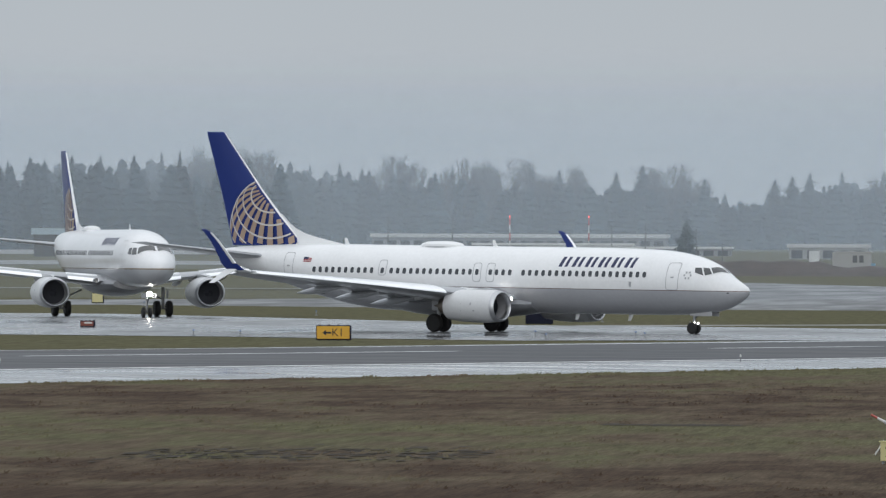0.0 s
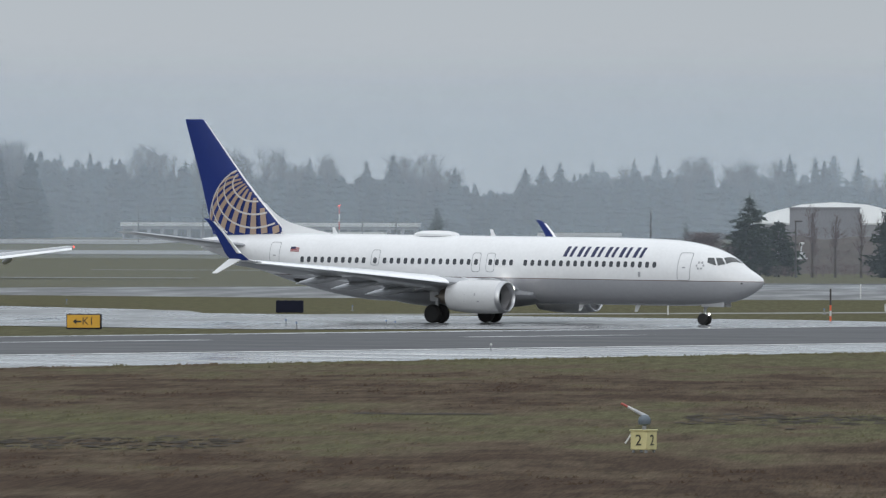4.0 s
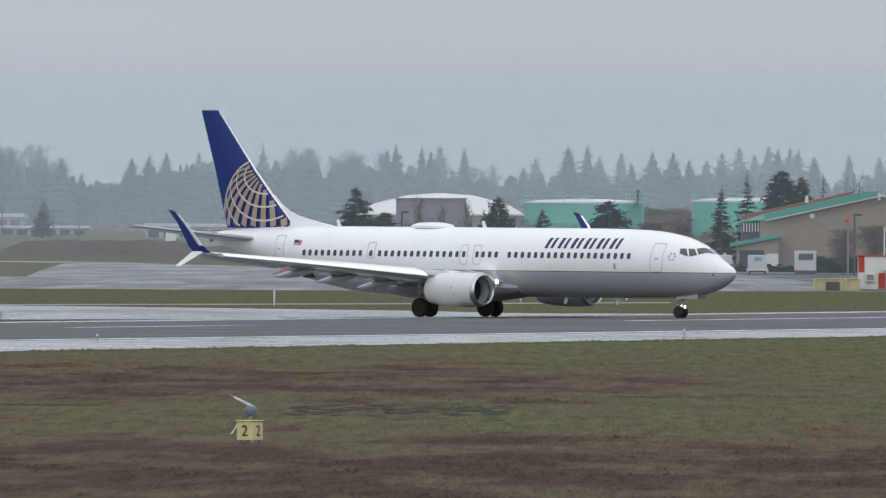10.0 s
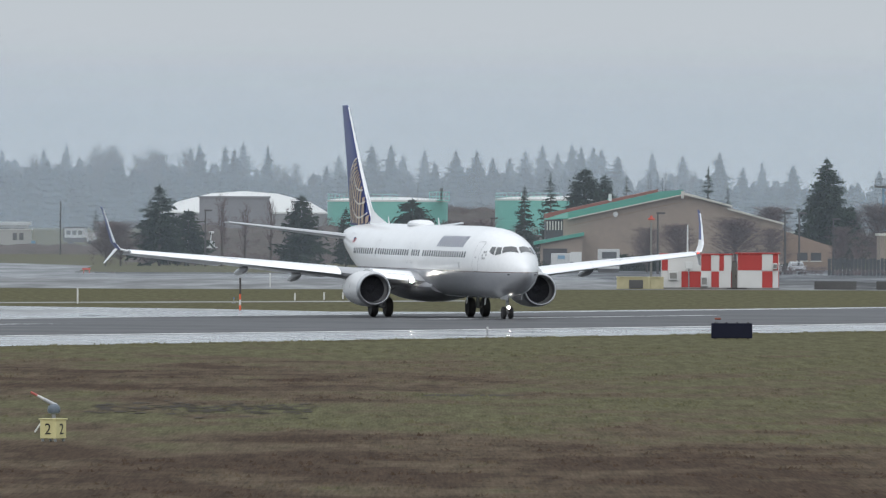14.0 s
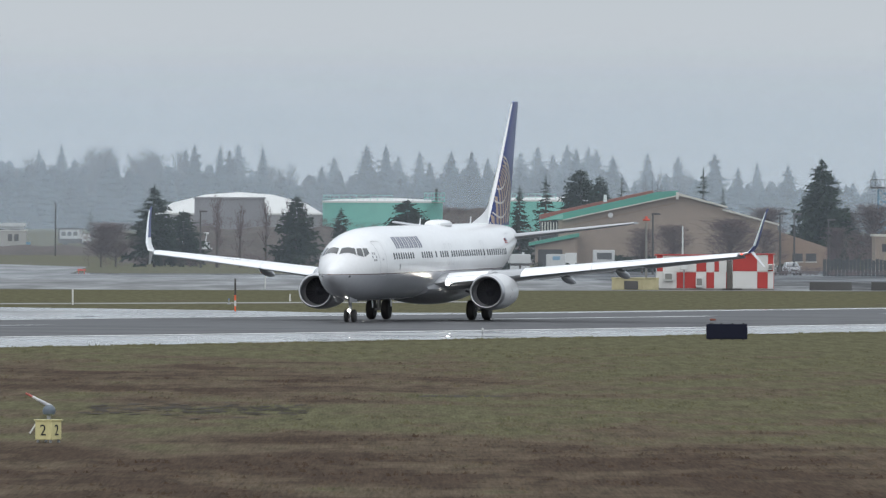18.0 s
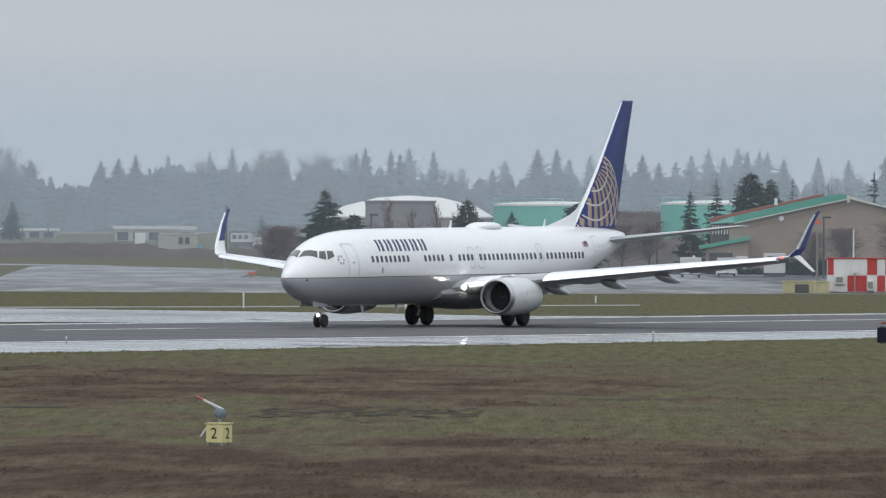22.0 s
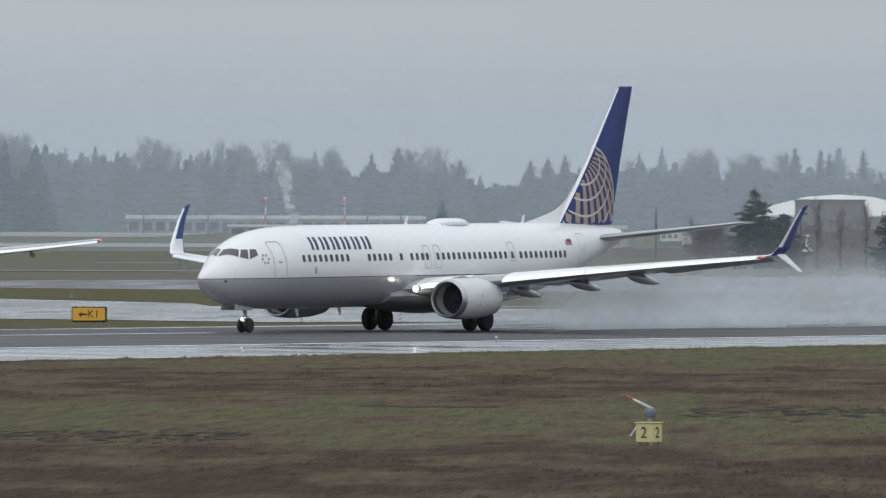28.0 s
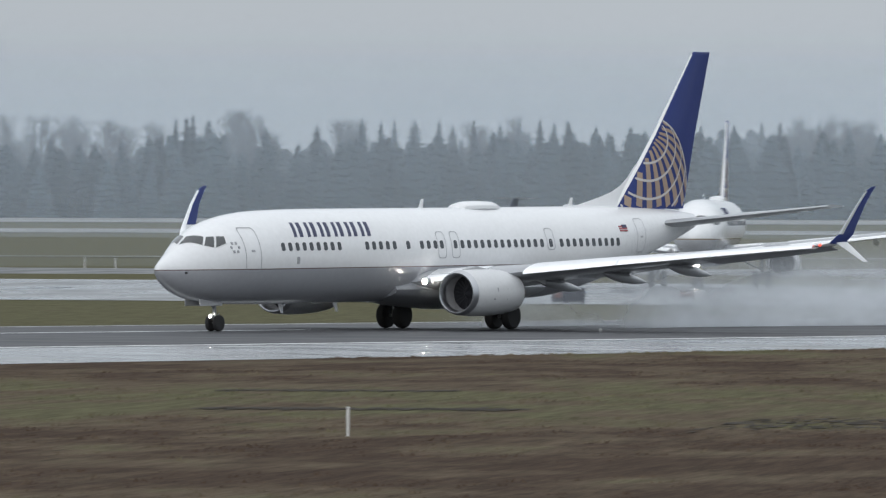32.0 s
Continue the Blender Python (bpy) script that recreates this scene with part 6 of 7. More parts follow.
def parked_car(x, y, turn, paint, label):
    """A saloon; x across, -y ahead."""
    t = thing("parked_car", label, "car", pose(x, y, 0.035, 0, 0, turn), "parked cars")
    rows = [(-2.15, 0.70, 0.35, 0.70), (-2.05, 0.82, 0.28, 0.74), (-1.2, 0.88, 0.24, 0.92), (-0.2, 0.88, 0.24, 0.96), (1.3, 0.88, 0.24, 0.98), (2.0, 0.82, 0.28, 0.95), (2.15, 0.74, 0.38, 0.85)]
    part("body", loft(bmesh.new(), [[(-w, yy, zb), (-w, yy, zt - 0.12), (-w * 0.86, yy, zt), (w * 0.86, yy, zt), (w, yy, zt - 0.12), (w, yy, zb)] for yy, w, zb, zt in rows]), paint, t)
    cab = part("cabin", loft(bmesh.new(), [[(-w, yy, 0.9), (-w * 0.84, yy + dy, zt), (w * 0.84, yy + dy, zt), (w, yy, 0.9)] for yy, dy, w, zt in ((-0.95, 0.75, 0.80, 1.40), (-0.2, 0.1, 0.82, 1.46), (0.8, 0.0, 0.82, 1.46), (1.75, -0.5, 0.78, 1.38))]), paint, t)
    part("windscreen", loft(bmesh.new(), [[(-0.70, -1.02, 0.96), (0.70, -1.02, 0.96), (0.70, -0.98, 0.96), (-0.70, -0.98, 0.96)], [(-0.60, -0.34, 1.36), (0.60, -0.34, 1.36), (0.60, -0.30, 1.36), (-0.60, -0.30, 1.36)]]), GLASS, cab, "dark windscreen")
    part("grille", box(bmesh.new(), 0, -2.16, 0.55, 0.8, 0.05, 0.16, bevel=0.02), POLE, t, "dark grille")
    for sx in (-1, 1):
        part("headlight", box(bmesh.new(), sx * 0.56, -2.14, 0.62, 0.28, 0.06, 0.13, bevel=0.02), PALE, t)
        part("mirror", box(bmesh.new(), sx * 0.98, -0.7, 0.98, 0.16, 0.1, 0.12, bevel=0.03), paint, t)
        for yy in (-1.35, 1.35):
            wheel(t, "tyre", sx * 0.78, yy, 0.31, 0.2).matrix_basis = pose(sx * 0.78, yy, 0.31)
    return t


CARPAINT = material("silver_car_paint", (0.42, 0.44, 0.46), 0.3, metal=0.3, coat=0.4)
parked_car(43.6, 1150, 6, CARPAINT, "silver car parked facing the runway")
parked_car(41.2, 1158, 4, CHALK, "white car parked behind a lamp post")
truck(-119, 1750, 78, 2.4, 3.0, 6.4, "white airport bus truck on the service road", 5)
truck(-110, 1750, 80, 2.2, 2.2, 5.8, "white tow truck with a tan load", 0, TAN)
lorry = truck(-66.5, 2050, 82, 2.4, 3.2, 6.4, "worn white lorry with dark racks on the far field", 3, WORN)
part("roof_rack", box(bmesh.new(), 0, 0.9, 3.32, 2.6, 5.0, 0.28, bevel=0.04), POLE, lorry, "dark roof rack")
for sx in (-1, 1):
    part("side_skirt", box(bmesh.new(), sx * 1.2, 0.9, 0.85, 0.14, 4.6, 0.9, bevel=0.03), POLE, lorry, "dark side skirt")
    part("rear_post", box(bmesh.new(), sx * 1.22, 3.3, 1.95, 0.16, 0.3, 2.6), POLE, lorry, "dark rear post")


def service_cart(x, y, z, label):
    """A small two-axle cart with a box, a raised arm and a lamp head."""
    t = thing("service_cart", label, "cart", pose(x, y, z), "service carts")
    part("deck", box(bmesh.new(), 0, 0, 0.55, 2.2, 1.2, 0.22, bevel=0.04), CHALK, t)
    part("engine_box", box(bmesh.new(), 0.2, 0, 1.05, 1.0, 1.0, 0.8, bevel=0.08), WORN, t)
    part("arm", tube(bmesh.new(), (0.1, 0, 1.4), (0.25, 0, 2.6), 0.09, 0.07, 8), WORN, t)
    part("lamp_head", box(bmesh.new(), 0.25, 0, 2.7, 0.7, 0.3, 0.3, bevel=0.05), CHALK, t)
    for sx in (-0.75, 0.75):
        for sy in (-0.5, 0.5):
            wheel(t, "tyre", sx, sy, 0.3, 0.2).matrix_basis = pose(sx, sy, 0.3)


service_cart(-31.9, 1452, 1.75, "white service cart with a raised arm on the earth bank")
service_cart(-28.7, 1451, 1.6, "white service cart with a box and lamp on the earth bank")
t = thing("road_barrier", "low orange barrier at the tip of the grass island", "barrier", pose(-35.4, 1110, 0.0))
part("board", box(bmesh.new(), 0, 0, 0.48, 0.9, 0.12, 0.22, bevel=0.03), BEACON, t)
for sx in (-0.3, 0.3):
    part("foot", box(bmesh.new(), sx, 0, 0.2, 0.08, 0.4, 0.4, bevel=0.02), BEACON, t)


BARE_WALL = material("pale_grey_wall", (0.36, 0.36, 0.35), 0.8, var=0.1, scale=0.2)


def long_shed(x, y, w, h, d, label, mat=PALE, wall=DIMGREY, bays=10):
    t = thing("long_shed", label, "building", pose(x, y, land(x, y) - 0.2), "far low buildings")
    part("wall", box(bmesh.new(), 0, d / 2, h * 0.4, w, d, h * 0.8), wall, t)
    part("roof", box(bmesh.new(), 0, d / 2, h * 0.9, w + 1, d + 1, h * 0.22), mat, t, "pale flat roof")
    for i in range(bays):
        part("bay", box(bmesh.new(), -w / 2 + w * (i + 0.5) / bays, -0.05, h * 0.36, w / bays * 0.7, 0.15, h * 0.5), SHADE, t)
    return t


long_shed(-194, 2690, 78, 4.6, 14, "long low hangar row with a pale roof", bays=22)
long_shed(-176, 2560, 40, 2.6, 10, "low pale shed before the far woods", bays=9)
long_shed(-95.5, 2298, 17.8, 3.6, 9, "low shed with a pale flat roof", mat=WORN, wall=BARE_WALL, bays=5)
long_shed(-148, 2420, 48, 2.4, 8, "long pale parking shelter with dark bays", bays=14)
BLUEW = material("weathered_blue_roof", (0.36, 0.45, 0.50), 0.6, var=0.1, scale=0.3)
long_shed(-271, 2290, 8.5, 6.6, 8, "dark building by the woods with a pale blue roof band", mat=BLUEW, wall=POLE, bays=0)
t = thing("site_trailer", "white site trailer with dark windows", "trailer", pose(-74.2, 1890, land(-74.2, 1890) - 0.1))
part("body", box(bmesh.new(), 0, 1.5, 1.85, 7.2, 3, 3.6, bevel=0.05), BARE_WALL, t)
part("roof", box(bmesh.new(), 0.6, 1.5, 3.7, 6.4, 3.3, 0.12), CHALK, t, "white roof edge")
for x in (0.6, 1.8):
    part("window", box(bmesh.new(), x, -0.03, 2.4, 0.8, 0.08, 1.3), GLASS, t)
part("steps", box(bmesh.new(), 3.9, 1, 0.8, 0.9, 1.6, 1.6), BLUEP, t)
t = thing("portable_toilet", "small white cabin on the grass", "cabin", pose(-94.5, 2200, land(-94.5, 2200)))
part("body", box(bmesh.new(), 0, 0, 1.2, 2.2, 2, 2.4, bevel=0.04), CHALK, t)
t = thing("service_board", "dark-framed pale board on the grass", "board", pose(-99.5, 1755, land(-99.5, 1755)))
part("panel", box(bmesh.new(), 0, 0, 1.6, 2.9, 0.15, 1.3, bevel=0.02), POLE, t)
for x in (-0.5, 0.5):
    part("pane", box(bmesh.new(), x * 1.4, -0.1, 1.6, 1.15, 0.08, 0.9), PALE, t)
    part("leg", tube(bmesh.new(), (x, 0, 0), (x, 0, 1.5), 0.05, n=6), POLE, t)


def mast(x, y, h, striped=True, base=0.0):
    t = thing("light_mast", "thin mast painted in red and white bands" if striped else "thin dark utility pole", "mast", pose(x, y, land(x, y) + base), "masts")
    for i in range(6):
        part("section", tube(bmesh.new(), (0, 0, h * i / 6), (0, 0, h * (i + 1) / 6), 0.13, 0.12, 8), (RED if i % 2 else CHALK) if striped else POLE, t)
    if striped:
        part("lamp", tube(bmesh.new(), (0, 0, h), (0, 0, h + 0.3), 0.12, 0.1, 8), REDLAMP, t)


mast(-136.6, 2096, 9.6)
mast(-152.8, 2094, 9.6)
for x, y, h in ((-195, 2480, 9), (-210, 2470, 9.5), (-156, 2480, 7), (-120, 2200, 7), (-104, 2000, 5), (-140, 2350, 8), (-58.6, 1700, 9.0)):
    mast(x, y, h, False)

# scrub on the bank and along the yard
V, Fc = [], []
rnd = random.Random(23)
for i in range(520):
    x = rnd.uniform(-42, 78)
    y = rnd.uniform(1436, 1490) if x < 45 else rnd.uniform(1310, 1380)
    z = -0.1
    low = i % 3 == 0 and x < -6
    if low:
        y = rnd.uniform(1290, 1335)
    elif x < 45:
        up = 5.1 if x < -8 else 4.2
        z = float(np.interp(y, [1440, 1462, 1475, 1490], [-0.1, 0.72 * up, 0.95 * up, 0.95 * up])) * min(1.0, (x + 42) / 8)
    v, f = twig_shape(rnd, rnd.uniform(0.8, 2.0) if x < 45 else rnd.uniform(2, 5), rnd.uniform(2, 4), 12, 8)
    k = len(V)
    V += [(a + x, c + y, e + z) for a, c, e in v]
    Fc += [tuple(q + k for q in g) for g in f]
for i in range(110):
    x, y = rnd.uniform(39, 64), rnd.uniform(1116, 1128)
    v, f = twig_shape(rnd, rnd.uniform(0.6, 1.3) if x < 46 else rnd.uniform(0.5, 0.9), rnd.uniform(1.5, 2.6), 14, 9)
    k = len(V)
    V += [(a + x, c + y, e) for a, c, e in v]
    Fc += [tuple(q + k for q in g) for g in f]
for i in range(60):
    x, y = rnd.uniform(2, 20), rnd.uniform(1596, 1606)
    v, f = twig_shape(rnd, rnd.uniform(1.0, 2.0), rnd.uniform(2, 3.5), 12, 8)
    k = len(V)
    V += [(a + x, c + y, e + 6.8) for a, c, e in v]
    Fc += [tuple(q + k for q in g) for g in f]
tagged(part("scrub", raw("scrub", V, Fc, TWIG), None), "leafless brown scrub on the earth bank and by the yard", "shrubs", kind="stuff")


# hedges along the station
V, Fc = [], []
for i in range(190):
    tall = i % 3 == 0
    x, y = (rnd.uniform(25, 30.5), rnd.uniform(1222, 1230)) if tall else (rnd.uniform(12, 47), rnd.uniform(1236, 1244))
    hh = rnd.uniform(1.5, 2.2) if tall else rnd.uniform(0.5, 1.1)
    v, f = fir_shape(rnd, hh, rnd.uniform(1.4, 2.4), 9, 6, 0.03, 0.35)
    k = len(V)
    V += [(a + x, c + y, e) for a, c, e in v]
    Fc += [tuple(q + k for q in g) for g in f]
tagged(part("hedge", raw("hedge", V, Fc, NEEDLE), None), "dark evergreen hedge along the station wall", "hedge", kind="stuff")


# ---- signs, markers and lights on the airfield ----
def words(text, size, mat, parent, m, name="lettering"):
    """Flat letters as a mesh; they read along x, stand up in y."""
    cu = bpy.data.curves.new(name, "FONT")
    cu.body, cu.size, cu.extrude, cu.align_x, cu.align_y = text, size, 0.004, "CENTER", "CENTER"
    tmp = new("lettering_curve", cu)
    me = bpy.data.meshes.new_from_object(tmp)
    bpy.data.objects.remove(tmp)
    bpy.data.curves.remove(cu)
    me.materials.append(mat)
    return part(name, me, None, parent, m=m)


INK = material("black_ink", (0.01, 0.01, 0.01), 0.5)
HEADP = material("swivel_grey_paint", (0.12, 0.15, 0.18), 0.5, var=0.15)
FADED = material("faded_red_paint", (0.42, 0.10, 0.08), 0.5, var=0.15)


def guidance_sign(x, y, w, h, face, label, turn=0.0, text="", name="taxiway_sign"):
    t = thing(name, label, "sign", pose(x, y, 0.0, 0, 0, turn), "airfield signs")
    part("case", box(bmesh.new(), 0, 0.15, 0.05 + h / 2, w, 0.3, h, bevel=0.03), BLACK, t, "black sign case")
    if face is not None:
        part("panel", box(bmesh.new(), -0.03, -0.01, 0.06 + h / 2, w - 0.14, 0.04, h - 0.12, bevel=0.01), face, t, "bright sign panel")
    for i in range(4):
        part("leg", tube(bmesh.new(), (-w * 0.4 + w * 0.8 * i / 3, 0.15, 0), (-w * 0.4 + w * 0.8 * i / 3, 0.15, 0.07), 0.05, n=6), POLE, t)
        part("fitting", box(bmesh.new(), -w * 0.4 + w * 0.8 * i / 3, 0.15, 0.07 + h, 0.1, 0.12, 0.05), POLE, t)
    if text:
        words(text, h * 0.72, INK, t, pose(0.22, -0.036, 0.05 + h / 2, 90, 0, 0))
        bm = bmesh.new()
        prism(bm, [(-0.62, 0.0), (-0.42, 0.16), (-0.42, 0.05), (-0.14, 0.05), (-0.14, -0.05), (-0.42, -0.05), (-0.42, -0.16)], -0.004, 0.004)
        part("arrow", bm, INK, t, "black left arrow", smooth=False, m=pose(0, -0.036, 0.05 + h / 2))
    return t


guidance_sign(-50.5, 558.8, 1.95, 0.82, YELLOW, "yellow taxiway sign with black arrow and K1 letters", 4, "K1")
guidance_sign(15.2, 481, 1.94, 0.72, None, "black back of an airfield sign on the grass", 2)
guidance_sign(-47.7, 681, 1.85, 0.82, None, "black back of an airfield sign beyond the taxiway", 2)
s30 = guidance_sign(-76.3, 602, 1.98, 0.82, None, "black airfield sign with a small red end panel", 0)
part("panel", box(bmesh.new(), -0.6, -0.01, 0.52, 0.3, 0.04, 0.42), RUST, s30)
s31 = guidance_sign(-73.6, 641, 0.95, 0.4, RUST, "small brick-red sign on short legs", 0)
part("bar", box(bmesh.new(), 0.05, -0.04, 0.32, 0.5, 0.02, 0.1), CHALK, s31)
guidance_sign(-103, 905, 1.1, 0.9, CREAMY, "pale yellow marker sign beyond the taxiway", 0)
t = thing("windcone_lamp", "small orange lamp head on a stalk", "lamp", pose(14.6, 483.5, 0))
part("stalk", tube(bmesh.new(), (0, 0, 0), (0, 0, 0.8), 0.03, n=6), POLE, t)
part("head", box(bmesh.new(), 0, 0, 0.95, 0.3, 0.2, 0.1, bevel=0.03), RUST, t)

# distance marker with an aiming arm in the near grass
t = thing("marker_box", "pale yellow numbered marker box with a red-tipped arm", "marker", pose(-8.7, 247.9, 0.0, 0, 0, -30))
part("box", box(bmesh.new(), 0, 0, 0.30, 0.47, 0.47, 0.46, bevel=0.012), CREAMY, t, "pale yellow painted box")
part("lid", box(bmesh.new(), 0, 0, 0.545, 0.52, 0.52, 0.03, bevel=0.008), CREAMY, t)
for sx in (-1, 1):
    for sy in (-1, 1):
        part("foot", box(bmesh.new(), sx * 0.18, sy * 0.18, 0.04, 0.05, 0.05, 0.1), STEEL, t)
words("2", 0.38, INK, t, pose(0.0, -0.241, 0.29, 90, 0, 0), "number")
words("2", 0.38, INK, t, pose(-0.241, 0.0, 0.29, 90, 0, -90), "number")
words("2", 0.38, INK, t, pose(0.241, 0.0, 0.29, 90, 0, 90), "number")
part("bracket", tube(bmesh.new(), (0.02, 0.0, 0.55), (0.02, 0.0, 0.72), 0.05, n=10), STEEL, t)
h_ = part("swivel_head", loft(bmesh.new(), [[(0.02 + r * math.cos(a), r * math.sin(a), z) for a in (2 * math.pi * i / 18 for i in range(18))] for r, z in ((0.07, 0.66), (0.14, 0.69), (0.16, 0.76), (0.15, 0.84), (0.09, 0.90), (0.03, 0.92))]), HEADP, t, "dark grey-blue swivel head")
part("barrel", tube(bmesh.new(), (0.08, 0.045, 0.86), (-0.20, -0.115, 1.03), 0.05, 0.038, 12), GREY, h_, "pale grey arm root")
part("arm", tube(bmesh.new(), (-0.20, -0.115, 1.03), (-0.34, -0.195, 1.115), 0.034, 0.03, 10), CHALK, h_, "white arm")
part("arm_tip", tube(bmesh.new(), (-0.34, -0.195, 1.115), (-0.48, -0.275, 1.20), 0.03, 0.026, 10), FADED, h_, "faded red arm tip")
part("strut", tube(bmesh.new(), (-0.2, -0.11, 0.56), (-0.38, -0.24, 0.22), 0.02, n=8), CHALK, t, "pale strut")


def post(x, y, h, w, mat, label, cat="post"):
    t = thing("marker_post", label, cat, pose(x, y, 0.0), "marker posts")
    part("shaft", box(bmesh.new(), 0, 0, h / 2, w, w * 0.6, h, bevel=w * 0.1), mat, t)
    part("cap", box(bmesh.new(), 0, 0, h + 0.01, w * 1.1, w * 0.7, 0.03), mat, t)
    return t


post(-35.5, 238.6, 0.68, 0.07, CHALK, "white marker post in the near grass")
for x, y, h in ((-22.3, 681, 1.0), (-8.2, 720, 0.5), (-6.2, 728, 0.5), (-4.9, 735, 0.45), (-168, 958, 1.0), (-164, 952, 1.0), (1.4, 742, 0.5), (-12.0, 868, 1.2)):
    post(x, y, h, 0.11, CHALK, "white marker post on the far grass")
t = thing("banded_pole", "short pole with dark top and orange bands", "pole", pose(-10.6, 632, 0))
for i, m_ in enumerate((ORANGE, CHALK, ORANGE, POLE, POLE, POLE)):
    part("section", tube(bmesh.new(), (0, 0, 0.34 * i), (0, 0, 0.34 * (i + 1)), 0.06, n=8), m_, t)


def edge_light(x, y, mat, label, h=0.35):
    z = 0.01
    t = thing("edge_light", label, "light", pose(x, y, z), "edge lights")
    part("stem", tube(bmesh.new(), (0, 0, 0), (0, 0, h), 0.035, n=8), STEEL, t)
    part("globe", tube(bmesh.new(), (0, 0, h), (0, 0, h + 0.10), 0.05, 0.035, 10), mat, t, "small lamp globe")
    part("base", tube(bmesh.new(), (0, 0, 0), (0, 0, 0.05), 0.14, n=10), STEEL, t)


for x, y in ((-22.8, 454.5), (3.7, 489), (-52.7, 426.6), (30.5, 524)):
    edge_light(x, y, CHALK, "white runway edge light on a short stem")
BLUEL = material("blue_lamp_glass", (0.10, 0.18, 0.36), 0.3)
for x, y in ((-41.4, 588), (-39.4, 568), (-35.3, 583.5), (-34.4, 577), (-61, 585), (-58, 582), (-12, 690), (-45, 705), (-70, 760), (-95, 870), (-80, 640)):
    edge_light(x, y, BLUEL, "small blue taxiway edge light", 0.3)

# mud and standing water in the near grass
MUD = material("wet_mud", (0.058, 0.050, 0.041), 0.9, spec=0.08, var=0.3, scale=0.5, fine=4)
rnd = random.Random(11)
for cx, cy, w, d in ((-6.0, 293, 6.4, 20.0), (-23.8, 256, 9.0, 22.0), (-40, 272, 9.0, 4.0), (2.0, 318, 3.0, 3.0), (-17, 300, 4, 3.0), (-45, 300, 7, 3.0)):
    bm = bmesh.new()
    for q in range(int(34 * w)):
        px, py = cx + rnd.uniform(-0.5, 0.5) * w, cy + rnd.gauss(0, 0.22) * d
        pw, pd, n = rnd.uniform(0.03, 0.28), rnd.uniform(0.15, 1.0), 9
        bm.faces.new([bm.verts.new((px + pw * math.cos(a) * rnd.uniform(0.5, 1.3), py + pd * math.sin(a) * rnd.uniform(0.4, 1.3), 0.006 + 0.00005 * q)) for a in (2 * math.pi * i / n for i in range(n))])
    tagged(part("mud_patch", bm, MUD, smooth=False), "dark wet mud in the grass", "mud", kind="structure")

# grass tufts over the near field
nr = np.random.RandomState(3)
V, Fc = [], []


def tuft(x, y, h):
    """A few leaning blades on one root."""
    for q in range(3):
        a, k = nr.uniform(-0.5, 0.5), len(V)
        ox, oy = nr.normal(0, 0.12), nr.normal(0, 0.3)
        w = 0.02 + 0.05 * nr.rand()
        V.extend([(x + ox - w * math.cos(a), y + oy - w * math.sin(a), 0.0), (x + ox + w * math.cos(a), y + oy + w * math.sin(a), 0.0), (x + ox + nr.normal(0, 0.05), y + oy + 0.1 + 0.25 * nr.rand(), h * nr.uniform(0.6, 1.1))])
        Fc.append((k, k + 1, k + 2))


for i in range(22000):
    d = 185 + 265 * nr.rand() ** 0.85
    b = nr.uniform(-0.195, 0.085)
    x, y = d * math.sin(b), d * math.cos(b)
    off = -x * UY + y * UX
    if off < -215.4 or noise.noise((x * 0.06, y * 0.05, 0)) + 0.5 * noise.noise((x * 0.35, y * 0.2, 5)) < -0.08:
        continue
    tuft(x, y, 0.02 + 0.075 * nr.rand() ** 3)
# longer grass along the edge of the paving
for i in range(4200):
    s, o = nr.uniform(-520, -300), -215.6 + 2.2 * nr.rand() ** 2
    if noise.noise((s * 0.25, 0, 9)) + 0.6 * noise.noise((s * 1.3, 0, 3)) > -0.1:
        x, y = edge(s, o)
        tuft(x, y, 0.03 + 0.10 * nr.rand() ** 2)
tagged(part("grass", raw("grass", V, Fc, GRASS), None), "short brown and green winter grass tufts", "grass", kind="stuff")


